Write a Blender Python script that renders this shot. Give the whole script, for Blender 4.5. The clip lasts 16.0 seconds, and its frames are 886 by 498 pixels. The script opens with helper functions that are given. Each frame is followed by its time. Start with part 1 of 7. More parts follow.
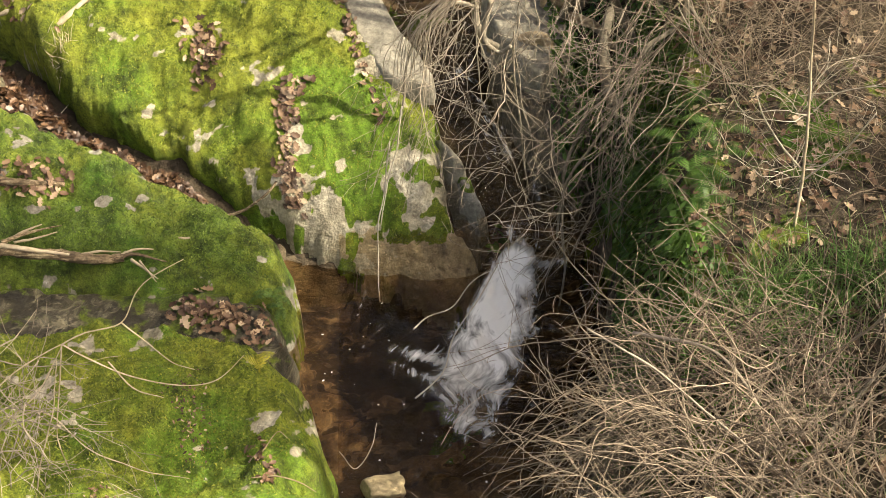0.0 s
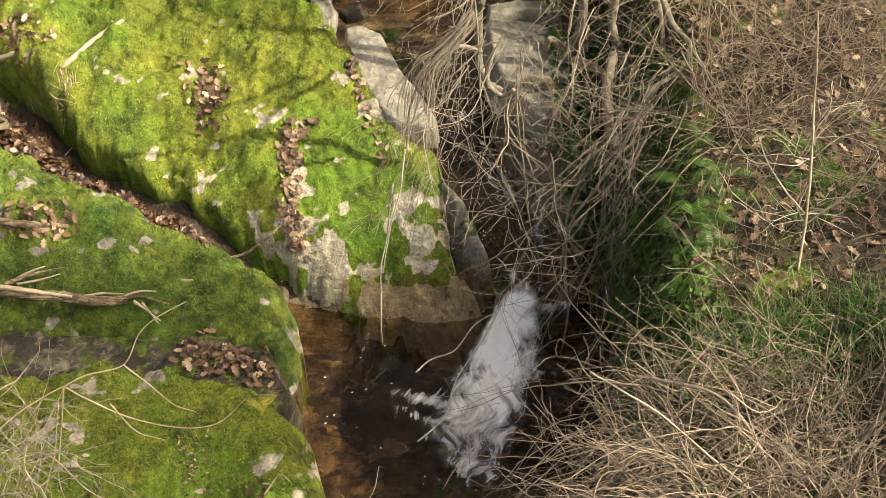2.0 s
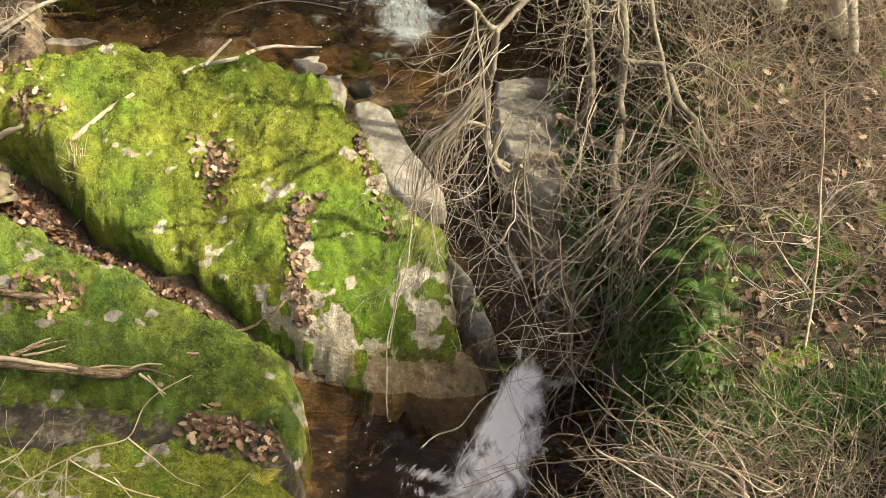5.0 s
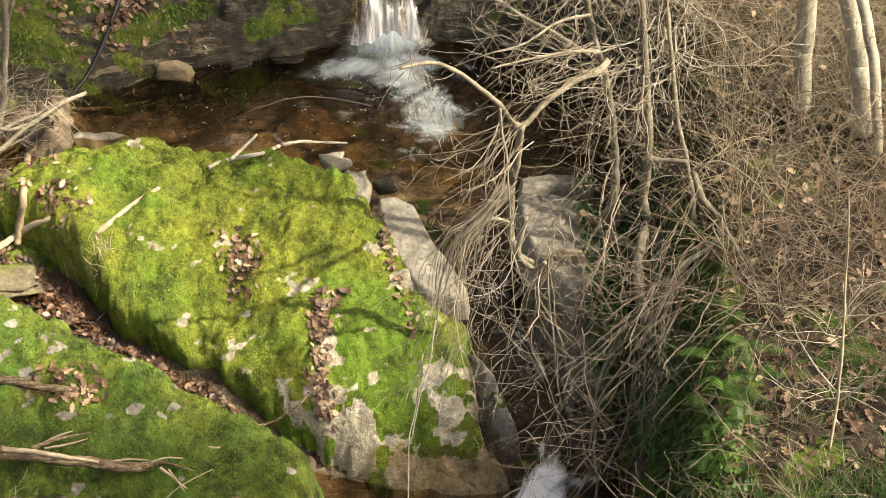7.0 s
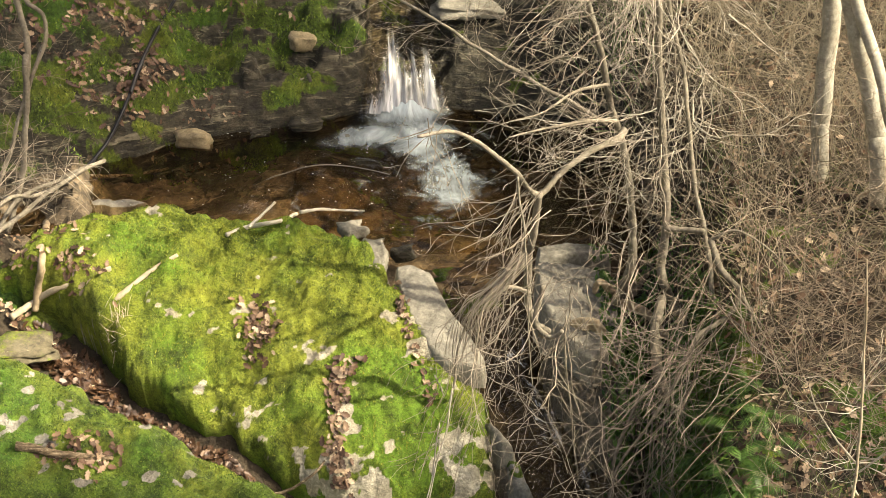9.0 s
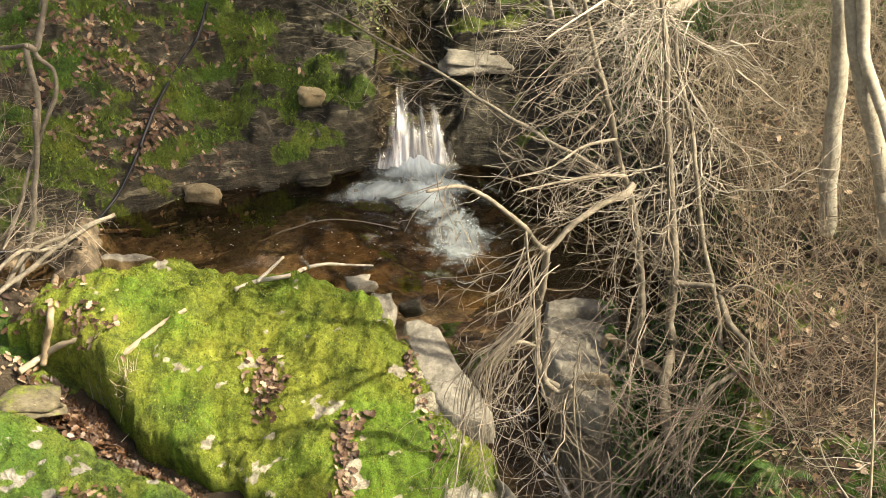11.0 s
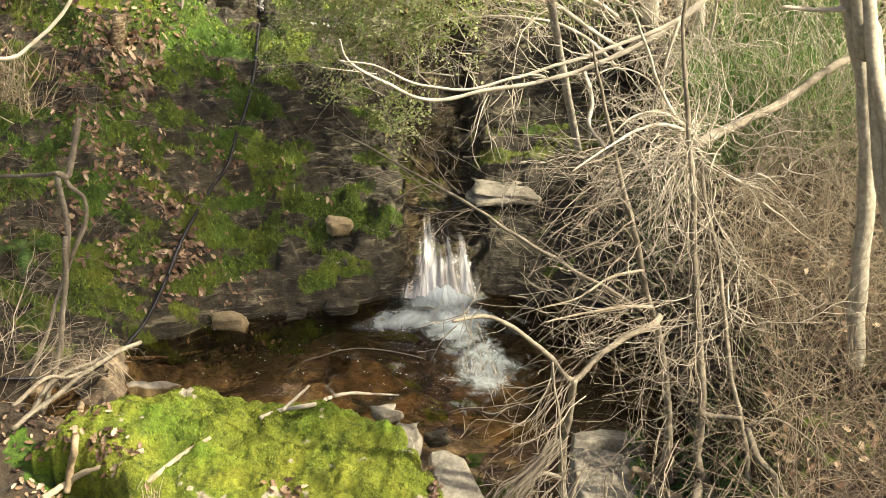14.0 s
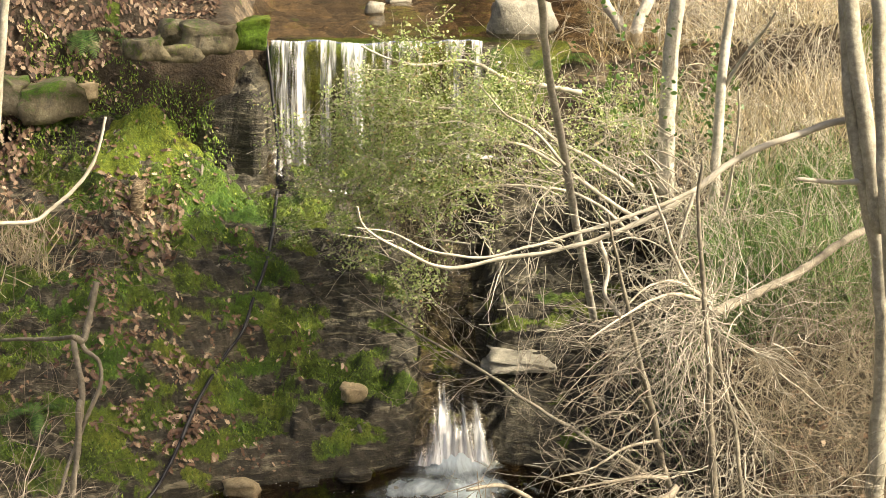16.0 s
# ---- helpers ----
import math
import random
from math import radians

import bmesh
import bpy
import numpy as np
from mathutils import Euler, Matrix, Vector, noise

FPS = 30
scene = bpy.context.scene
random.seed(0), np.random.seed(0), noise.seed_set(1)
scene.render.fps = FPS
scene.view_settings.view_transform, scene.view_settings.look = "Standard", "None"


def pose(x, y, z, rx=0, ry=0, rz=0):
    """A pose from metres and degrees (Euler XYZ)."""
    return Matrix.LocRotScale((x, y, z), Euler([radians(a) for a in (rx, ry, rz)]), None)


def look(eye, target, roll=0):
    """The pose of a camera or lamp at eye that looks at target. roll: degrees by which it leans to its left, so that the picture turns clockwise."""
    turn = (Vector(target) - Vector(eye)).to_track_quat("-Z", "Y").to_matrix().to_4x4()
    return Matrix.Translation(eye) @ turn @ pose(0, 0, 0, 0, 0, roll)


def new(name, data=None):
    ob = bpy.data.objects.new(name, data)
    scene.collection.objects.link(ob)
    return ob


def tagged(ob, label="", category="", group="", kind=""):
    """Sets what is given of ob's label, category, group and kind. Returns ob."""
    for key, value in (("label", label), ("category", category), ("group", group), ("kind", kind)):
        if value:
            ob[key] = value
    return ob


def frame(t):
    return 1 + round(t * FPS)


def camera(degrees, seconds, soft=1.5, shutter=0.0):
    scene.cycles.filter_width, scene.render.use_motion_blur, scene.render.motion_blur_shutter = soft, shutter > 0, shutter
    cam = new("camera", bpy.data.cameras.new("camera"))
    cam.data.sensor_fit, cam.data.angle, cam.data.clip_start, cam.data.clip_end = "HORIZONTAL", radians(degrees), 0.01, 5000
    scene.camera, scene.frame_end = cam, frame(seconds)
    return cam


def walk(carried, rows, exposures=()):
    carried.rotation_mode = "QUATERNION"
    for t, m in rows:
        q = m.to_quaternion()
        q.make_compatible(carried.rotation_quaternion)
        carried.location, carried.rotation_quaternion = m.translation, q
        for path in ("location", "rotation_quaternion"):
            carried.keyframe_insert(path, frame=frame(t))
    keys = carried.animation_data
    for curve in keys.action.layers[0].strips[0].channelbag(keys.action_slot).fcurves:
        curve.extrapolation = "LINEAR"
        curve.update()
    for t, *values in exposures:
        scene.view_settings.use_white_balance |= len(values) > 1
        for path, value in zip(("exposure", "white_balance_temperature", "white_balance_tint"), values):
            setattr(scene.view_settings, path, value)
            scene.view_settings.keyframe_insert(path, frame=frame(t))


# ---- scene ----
# The camera stands high over the stream and tilts slowly upwards.
EYE = 6.8
cam = camera(28.58, 16.0, soft=0.7)
ROWS = [
    (0.0, -38.295, 0.254, -2.164),
    (0.5, -37.832, 0.094, -1.936),
    (1.0, -37.467, 0.045, -1.805),
    (1.5, -37.205, 0.155, -1.878),
    (2.0, -36.882, 0.191, -1.992),
    (2.5, -36.516, 0.194, -2.061),
    (3.0, -36.047, 0.040, -1.970),
    (5.5, -33.535, -0.128, -1.316),
    (6.0, -32.469, -0.087, -0.977),
    (6.5, -31.812, -0.084, -0.691),
    (7.0, -31.246, -0.082, -0.607),
    (7.5, -30.656, -0.065, -0.550),
    (8.0, -29.988, -0.003, -0.327),
    (8.5, -29.451, 0.080, -0.081),
    (9.0, -29.000, -0.000, -0.000),
    (11.5, -26.652, 0.214, 0.382),
    (12.0, -26.032, 0.340, 0.513),
    (12.5, -25.375, 0.355, 0.575),
    (13.0, -24.744, 0.257, 0.787),
    (13.5, -23.902, 0.130, 1.035),
    (14.0, -22.928, 0.058, 1.245),
    (14.5, -21.594, 0.019, 1.342),
    (15.0, -19.519, -0.080, 1.928),
    (15.5, -18.324, -0.270, 2.092),
    (16.0, -17.421, -0.313, 1.924),
]
walk(cam, [(t, pose(0, 0, EYE, 90 + pitch, roll, yaw)) for t, pitch, roll, yaw in ROWS])

# ---- light ----
SUN_TO = Vector((0.68, -0.2, 0.69)).normalized()
world = bpy.data.worlds.new("sky")
scene.world = world
world.use_nodes = True
sky = world.node_tree.nodes.new("ShaderNodeTexSky")
sky.sky_type, sky.sun_disc = "NISHITA", False
sky.dust_density, sky.ozone_density, sky.air_density = 8.0, 0.4, 0.6
sky.sun_elevation = math.asin(SUN_TO.z)
sky.sun_rotation = math.atan2(SUN_TO.x, SUN_TO.y)
world.node_tree.links.new(sky.outputs[0], world.node_tree.nodes["Background"].inputs[0])
world.node_tree.nodes["Background"].inputs[1].default_value = 0.15
sun = new("sun", bpy.data.lights.new("sun", "SUN"))
sun.data.energy, sun.data.angle, sun.data.color = 5.2, radians(0.6), (1.0, 0.93, 0.8)
sun.matrix_world = look(SUN_TO * 40, (0, 0, 0))
scene.view_settings.exposure = 0.8
scene.view_settings.use_white_balance = True
scene.view_settings.white_balance_temperature, scene.view_settings.white_balance_tint = 7350, 8

# ---- shapes of the ground and the rocks, as heights over the plan ----
def vnoise(x, y, s=0):
    xi, yi = np.floor(x).astype(np.int64), np.floor(y).astype(np.int64)
    u, v = x - xi, y - yi
    u, v = u * u * u * (u * (u * 6 - 15) + 10), v * v * v * (v * (v * 6 - 15) + 10)

    def h(a, b):
        n = (a * 374761393 + b * 668265263 + s * 1442695041) & 0xFFFFFFFF
        n = ((n ^ (n >> 13)) * 1274126177) & 0xFFFFFFFF
        return ((n ^ (n >> 16)) & 0xFFFF) / 32767.5 - 1.0

    return (h(xi, yi) * (1 - u) + h(xi + 1, yi) * u) * (1 - v) + (h(xi, yi + 1) * (1 - u) + h(xi + 1, yi + 1) * u) * v


def fbm(x, y, octaves=4, s=0):
    out, c, t = 0, math.cos(0.9), math.sin(0.9)
    x, y = x * 0.8 - y * 0.6, x * 0.6 + y * 0.8
    for k in range(octaves):
        out = out + 0.5 ** k * vnoise(x + 17.3 * k, y - 9.1 * k, s + k)
        x, y = 2.03 * (x * c - y * t), 2.03 * (x * t + y * c)
    return out


def step(a, b, x):
    t = np.clip((x - a) / (b - a), 0, 1)
    return t * t * (3 - 2 * t)


LOW, MID, TOP = 0.0, 1.0, 3.9  # water levels of the three pools


def ground_height(x, y):
    bed = np.interp(y, [-30, 4, 7.0, 8.2, 8.45, 8.7, 9.6, 10.3, 10.6, 11, 12.5, 12.9, 13.6, 15.0, 15.3, 15.6, 24, 60, 400],
                    [-3, -0.12, -0.16, -0.35, 0.0, 0.22, 0.48, 0.8, 0.78, 0.72, 0.72, 0.9, 1.3, 2.3, 2.5, 3.7, 3.8, 20, 90])
    right = np.interp(y, [-30, 5, 6, 7, 8, 9, 10.5, 12, 13.5, 15.2, 17, 22, 60], [1.2, 0.75, 0.85, 1.0, 1.15, 1.25, 1.3, 1.3, 1.1, 0.5, 0.5, 0.6, 2])
    bank = np.interp(y, [-30, 4, 6, 8, 9.6, 12, 15, 20, 60, 400], [-1, 1.15, 1.3, 1.5, 1.85, 2.25, 3.1, 4.3, 24, 95])
    left = np.interp(y, [-30, 6.5, 8.2, 8.8, 10.3, 10.8, 12.2, 13, 15, 17.6, 60], [-0.6, -0.6, -1.0, -1.0, -0.7, -2.3, -2.6, -2.6, -2.05, -2.4, -3])
    lbank = np.interp(y, [-30, 6, 8.5, 10, 12, 15, 15.5, 18, 24, 60, 400], [-2, 0.1, 0.3, 0.72, 1.3, 3.3, 4.0, 4.5, 5.8, 22, 92])
    z = bed + (np.maximum(bank, bed) - bed) * step(right, right + 0.5, x) + (np.maximum(lbank, bed) - bed) * step(left, left - 0.35, x)
    z = z + 0.16 * np.clip(x - right - 0.4, 0, 60) + 0.3 * np.clip(left - 0.8 - x, 0, 40) * step(9, 12, y) + 0.12 * np.clip(left - 0.8 - x, 0, 40)
    z = z - 0.12 * step(-0.7, -0.3, x) * step(10.9, 11.3, y) * step(12.9, 12.5, y)
    z = z + 0.13 * step(-0.5, -1.1, x) * step(10.6, 11.0, y) * step(12.7, 12.3, y) * step(-3.0, -2.6, x)
    rough = 0.09 * fbm(x * 0.9, y * 0.9, 4, 3) + 0.03 * fbm(x * 5, y * 5, 3, 7)
    return z + rough * (0.35 + 0.65 * step(0, 0.6, np.abs(x - 0.3) - 0.3))


def polygon_depth(x, y, outline):
    """How far inside the outline each place lies; negative outside."""
    p = np.array(outline, float)
    best = np.full(np.shape(x), 1e9)
    inside = np.zeros(np.shape(x), bool)
    for a, b in zip(p, np.roll(p, -1, 0)):
        e = b - a
        k = np.clip(((x - a[0]) * e[0] + (y - a[1]) * e[1]) / (e @ e), 0, 1)
        best = np.minimum(best, np.hypot(x - a[0] - k * e[0], y - a[1] - k * e[1]))
        cross = (a[1] > y) != (b[1] > y)
        inside ^= cross & (x < (b[0] - a[0]) * (y - a[1]) / (b[1] - a[1] + 1e-12) + a[0])
    return np.where(inside, best, -best)


class Mound:
    """A boulder or slab: its outline in plan, its top as a sloping plane through (x, y, z), rounded at the edge, down to base."""

    def __init__(self, outline, at, slope, base, edge=0.3, power=2.4, rough=0.05, seed=1, cap=99.0, strata=0.0, cover=0.3, bare=(), foot=None, undercut=None):
        self.outline, self.at, self.slope, self.base = outline, at, slope, base
        self.edge, self.power, self.rough, self.seed, self.cap, self.strata = edge, power, rough, seed, cap, strata
        self.cover, self.bare, self.foot, self.undercut = cover, bare, foot, undercut

    def height(self, x, y):
        s = self.seed
        d = polygon_depth(x, y, self.outline) + (0.05 * fbm(x * 3.1, y * 3.1, 3, s) + 0.018 * fbm(x * 13, y * 13, 3, s + 5)) * min(1, self.edge * 4)
        top = self.at[2] + (x - self.at[0]) * self.slope[0] + (y - self.at[1]) * self.slope[1]
        if self.foot:
            top = top - self.foot[2] * step(self.foot[0], self.foot[1], y)
        top = np.minimum(top, self.cap + 0.15 * (top - self.cap))
        f = fbm(x * 1.3, y * 1.3, 3, s + 9)
        top = top + self.rough * (f + 0.5 * fbm(x * 4, y * 4, 3, s + 20) + 0.25 * fbm(x * 14, y * 14, 2, s + 31) + 0.12 * fbm(x * 33, y * 33, 2, s + 33))
        if self.strata:
            q = (top + 0.06 * f) / self.strata
            top = top + self.strata * (np.floor(q) + step(0.15, 0.85, q - np.floor(q)) - q) * 0.8
        r = np.clip(d / self.edge, 0, 1)
        return np.where(d > 0, self.base + (np.maximum(top, self.base + 0.02) - self.base) * (1 - (1 - r) ** self.power) ** (1 / self.power), -99.0)


    def moss(self, x, y, z):
        """How thickly moss covers each place, 0 to 1."""
        w = y + z
        m = self.cover + 0.5 * fbm(x * 1.7, w * 1.7, 3, self.seed + 50) + 0.8 * fbm(x * 7, w * 7, 3, self.seed + 60) + 0.45 * fbm(x * 19, w * 19, 2, self.seed + 70)
        for bx, by, br in self.bare:
            ragged = np.hypot((x - bx) * 0.8, y - by) + 0.6 * br * fbm(x * 9, y * 11, 3, self.seed + 80)
            m = m - 1.5 * step(br, br * 0.4, ragged)
        m = m - 1.0 * step(self.base + 0.48, self.base + 0.34, z)
        return step(-0.5, 0.5, m)


ROCKS = {
    "great": Mound([(-2.6, 9.72), (-2.3, 9.5), (-1.8, 9.08), (-1.5, 8.88), (-1.1, 8.6), (-0.92, 8.48), (-0.72, 8.5), (-0.57, 8.5), (-0.39, 8.42), (-0.18, 8.29), (-0.01, 8.31), (0.2, 8.19),
                    (0.37, 8.16), (0.51, 8.26), (0.57, 8.37), (0.49, 8.5), (0.37, 8.68), (0.3, 8.9), (0.3, 9.15), (0.08, 9.5), (-0.3, 9.85), (-0.46, 10.15), (-0.68, 10.35), (-1.31, 10.52), (-2.05, 10.45),
                    (-2.75, 10.25), (-3.1, 9.8)],
                   (-1, 8.4, 0.4), (-0.03, 0.57), -0.3, 0.24, 4.0, 0.085, 5, 1.3, cover=1.0, foot=(8.95, 8.1, 0.36), undercut=(0.09, 0.15),
                   bare=[(-0.4, 8.5, 0.13), (-0.15, 8.45, 0.1), (0.1, 8.33, 0.22), (0.4, 8.35, 0.3), (0.2, 8.8, 0.2), (-0.7, 8.62, 0.16), (-0.6, 8.9, 0.07), (-0.3, 9.6, 0.12), (-0.16, 9.35, 0.1), (-1.6, 9.5, 0.06), (-0.75, 9.75, 0.05)]),
    "shore": Mound([(-3.4, 9.55), (-2.5, 9.2), (-1.95, 8.98), (-1.55, 8.77), (-1.25, 8.6), (-0.92, 8.45), (-0.64, 8.28), (-0.57, 8.08), (-0.6, 7.85), (-0.68, 7.6), (-0.9, 7.55), (-1.29, 7.63), (-1.76, 7.66),
                    (-2.25, 7.7), (-3.4, 7.7)], (-1.6, 7.7, 0.52), (-0.14, 0.26), -0.35, 0.36, 2.4, 0.07, 11, cover=0.95, bare=[(-1.72, 8.3, 0.07), (-1.55, 8.24, 0.04), (-2.2, 8.7, 0.03), (-1.4, 7.66, 0.05)]),
    "near": Mound([(-3.4, 7.42), (-2.18, 7.5), (-1.72, 7.52), (-1.2, 7.46), (-0.72, 7.32), (-0.48, 7.05), (-0.36, 6.6), (-0.32, 6.3), (-0.3, 5.0), (-3.4, 4.8)],
                  (-1.3, 6.5, 0.66), (-0.05, -0.02), -0.3, 0.4, 2.0, 0.07, 17, cover=0.9, bare=[(-1.62, 6.55, 0.04), (-1.72, 6.72, 0.03), (-0.72, 6.5, 0.08)]),
    "shelf": Mound([(-3.4, 7.95), (-1.2, 7.85), (-0.7, 7.75), (-0.56, 7.45), (-0.6, 7.1), (-3.4, 7.1)], (-1.3, 7.5, 0.36), (-0.06, 0.1), -0.3, 0.14, 2.2, 0.05, 19, cover=0.0),
    "ledge": Mound([(-0.4, 10.2), (-0.1, 9.95), (0.12, 9.6), (0.3, 9.3), (0.44, 9.0), (0.6, 8.55), (0.5, 8.4), (0.2, 8.8), (-0.2, 9.3)], (0.3, 9.0, 0.46), (-0.4, 0.42), 0.0, 0.16, 2.0, 0.07, 61, cap=0.85, strata=0.06, cover=-1.2),
    "ledge_right": Mound([(0.6, 9.45), (0.72, 9.9), (1.1, 10.0), (1.3, 9.5), (1.3, 8.95), (1.1, 8.62), (0.88, 8.74), (0.7, 9.12)], (0.9, 9.0, 0.72), (0.1, 0.35), 0.1, 0.14, 2.0, 0.07, 63, cap=0.95, strata=0.07, cover=-1.2),
    "chip_upper": Mound([(0.23, 9.03), (0.32, 8.98), (0.46, 8.77), (0.36, 8.78), (0.28, 8.9)], (0.5, 8.7, 0.5), (0, 0.4), 0.3, 0.03, 2.0, 0.02, 81, cover=-1.0),
    "chip_lower": Mound([(0.35, 8.85), (0.5, 8.8), (0.59, 8.53), (0.51, 8.48), (0.38, 8.64)], (0.5, 8.6, 0.36), (0, 0.4), 0.0, 0.05, 2.0, 0.03, 83, cover=0.25),
    "mossy_mound": Mound([(-3.75, 14.9), (-3.3, 15.4), (-2.75, 15.45), (-2.45, 15.1), (-2.5, 14.5), (-2.8, 14.1), (-3.2, 13.7), (-3.7, 13.3), (-4.0, 13.8), (-3.9, 14.4)], (-3.1, 14.8, 3.5), (-0.05, 0.42), 2.2, 0.9, 1.7, 0.11, 65, cover=1.15),
    "weir": Mound([(-2.15, 15.32), (-1.2, 15.28), (-0.3, 15.4), (0.75, 15.55), (0.75, 16.1), (-2.15, 15.9)], (-1, 15.4, 3.86), (0, 0.0), 2.2, 0.16, 3.0, 0.02, 67, cover=0.35),
    "slab_left": Mound([(-0.33, 9.97), (-0.2, 9.98), (-0.06, 9.91), (0.0, 9.78), (0.09, 9.58), (0.19, 9.43), (0.27, 9.28), (0.255, 9.17), (0.17, 9.18), (0.0, 9.24), (-0.08, 9.31), (-0.17, 9.46), (-0.27, 9.67), (-0.315, 9.8)],
                       (0, 9.6, 1.03), (0.03, 0.38), 0.72, 0.035, 2.2, 0.018, 23, cover=-1.5),
    "slab_strip": Mound([(-0.53, 10.08), (-0.4, 10.1), (-0.36, 9.88), (-0.33, 9.74), (-0.2, 9.44), (-0.03, 9.22), (0.06, 9.05), (-0.02, 9.1), (-0.14, 9.3), (-0.25, 9.46), (-0.36, 9.69), (-0.49, 9.85)],
                        (0, 9.6, 1.04), (0.0, 0.45), 0.3, 0.05, 2.0, 0.06, 25, cap=1.2, cover=-0.7),
    "weir_side": Mound([(-2.75, 14.95), (-2.05, 14.85), (-1.95, 15.5), (-2.2, 15.75), (-2.8, 15.5)], (-2.3, 15.1, 3.45), (0.1, 0.5), 2.4, 0.25, 2.6, 0.06, 69, cap=3.8, cover=-0.9),
    "slab_right": Mound([(0.61, 9.95), (0.76, 9.97), (1.08, 9.9), (1.16, 9.81), (1.12, 9.63), (1.2, 9.43), (1.14, 9.3), (0.93, 9.12), (0.8, 9.24), (0.71, 9.41), (0.63, 9.51), (0.59, 9.73)],
                        (0.9, 9.6, 1.08), (0.02, 0.3), 0.75, 0.05, 2.2, 0.03, 29, cover=-1.5),
    "slab_back": Mound([(0.63, 10.41), (0.87, 10.46), (1.16, 10.4), (1.15, 10.27), (0.86, 10.24), (0.62, 10.2)], (0.9, 10.3, 1.06), (0.02, 0.0), 0.75, 0.04, 2.2, 0.02, 31, cover=-1.5),
    "pale_slab": Mound([(-2.65, 11.35), (-2.1, 11.32), (-1.98, 11.08), (-2.4, 10.93), (-2.7, 11.1)], (-2.3, 11.1, 1.04), (0, 0.04), 0.75, 0.25, 2.2, 0.02, 37, cover=-1.5),
}


def face_height(x, y):
    """The sloping rock face behind the middle pool, with the chute of the fall in it."""
    y0 = np.interp(x, [-5, -3.2, -2.33, -1.94, -0.65, 0.07, 0.6, 1.4], [10.6, 11.3, 11.89, 12.19, 12.66, 12.75, 12.6, 12.3])
    d = y - y0 + 0.05 * fbm(x * 3, y * 3, 3, 41)
    z = np.interp(d, [-0.1, 0, 0.06, 0.2, 1.0, 1.7, 2.4, 3.2, 4.5], [0.5, 0.85, 1.12, 1.3, 1.92, 2.35, 2.72, 2.9, 3.4])
    z = z + 0.12 * np.clip(-2.2 - x, 0, 3) * step(0, 1, d)
    f = fbm(x * 1.1, y * 1.1, 4, 47)
    z = z + (0.08 * f + 0.07 * fbm(x * 2.4, y * 2.4, 3, 45)) * step(0, 0.4, d)
    for hx, hy, hr, hz in ((-2.1, 13.45, 0.38, 0.22), (-2.75, 13.1, 0.3, 0.12), (-1.75, 14.0, 0.3, 0.12), (-3.0, 12.5, 0.4, 0.15), (-1.2, 14.2, 0.35, 0.12)):
        z = z + hz * np.exp(-(((x - hx) / (1.3 * hr)) ** 2 + ((y - hy) / hr) ** 2) * 1.5)
    q = (z + 0.25 * (x + 2) * 0.3 + 0.05 * f) / 0.16
    z = z + 0.16 * 0.55 * (np.floor(q) + step(0.36, 0.64, q - np.floor(q)) - q) * step(0.1, 0.3, d)
    chute = step(-0.72, -0.52, x + 0.1 * (y - 13)) * step(0.12, -0.06, x + 0.1 * (y - 13))
    z = z - chute * 0.28 * step(0, 0.3, d)
    q = (z + 0.1 * x + 0.04 * fbm(x * 2, y * 2, 3, 49)) / 0.065
    z = z + 0.065 * 0.75 * (np.floor(q) + step(0.3, 0.7, q - np.floor(q)) - q) * step(0.1, 0.3, d)
    q = (z - 0.22 * x + 0.05 * fbm(x * 3, y * 3, 3, 55)) / 0.23
    z = z + 0.23 * 0.35 * (np.floor(q) + step(0.25, 0.75, q - np.floor(q)) - q) * step(0.1, 0.3, d) * step(-0.3, 0.3, fbm(x * 0.9, y * 0.9, 2, 57))
    z = z + (0.035 * fbm(x * 8, y * 20, 4, 54) + 0.014 * fbm(x * 26, y * 44, 2, 56)) * step(0.1, 0.3, d)
    return z + 0.05 * fbm(x * 5, y * 5, 4, 53) - 0.04 * np.abs(fbm(x * 2.5, y * 4, 3, 59)) * step(0.1, 0.3, d)


def surface(x, y):
    """The height of the uppermost solid surface."""
    x, y = np.asarray(x, float), np.asarray(y, float)
    z = ground_height(x, y)
    z = np.where((x > -4.5) & (x < 1.6) & (y > 10.5) & (y < 15.25), np.maximum(z, face_height(x, y)), z)
    shape = z.shape
    x, y, z = np.atleast_1d(x).ravel(), np.atleast_1d(y).ravel(), np.atleast_1d(z).ravel().copy()
    for m in ROCKS.values():
        o = np.array(m.outline)
        k = np.nonzero((x > o[:, 0].min() - 0.15) & (x < o[:, 0].max() + 0.15) & (y > o[:, 1].min() - 0.15) & (y < o[:, 1].max() + 0.15))[0]
        if len(k):
            z[k] = np.maximum(z[k], m.height(x[k], y[k]))
    return z.reshape(shape)


def face_moss(x, y):
    w = y + face_height(x, y)
    m = -0.14 + 0.6 * fbm(x * 1.2, w * 1.3, 3, 81) + 0.9 * fbm(x * 3.6, w * 5, 5, 83) - 0.5 * step(-0.9, -0.3, x) + 0.25 * step(-1.6, -3, x)
    for hx, hy, hr in ((-2.1, 13.4, 0.5), (-2.75, 13.1, 0.4), (-3.0, 12.5, 0.5), (-3.2, 13.8, 0.7)):
        m = m + 0.6 * np.exp(-(((x - hx) ** 2 + (y - hy) ** 2) / hr ** 2) * 1.5)
    return step(-0.12, 0.2, m)


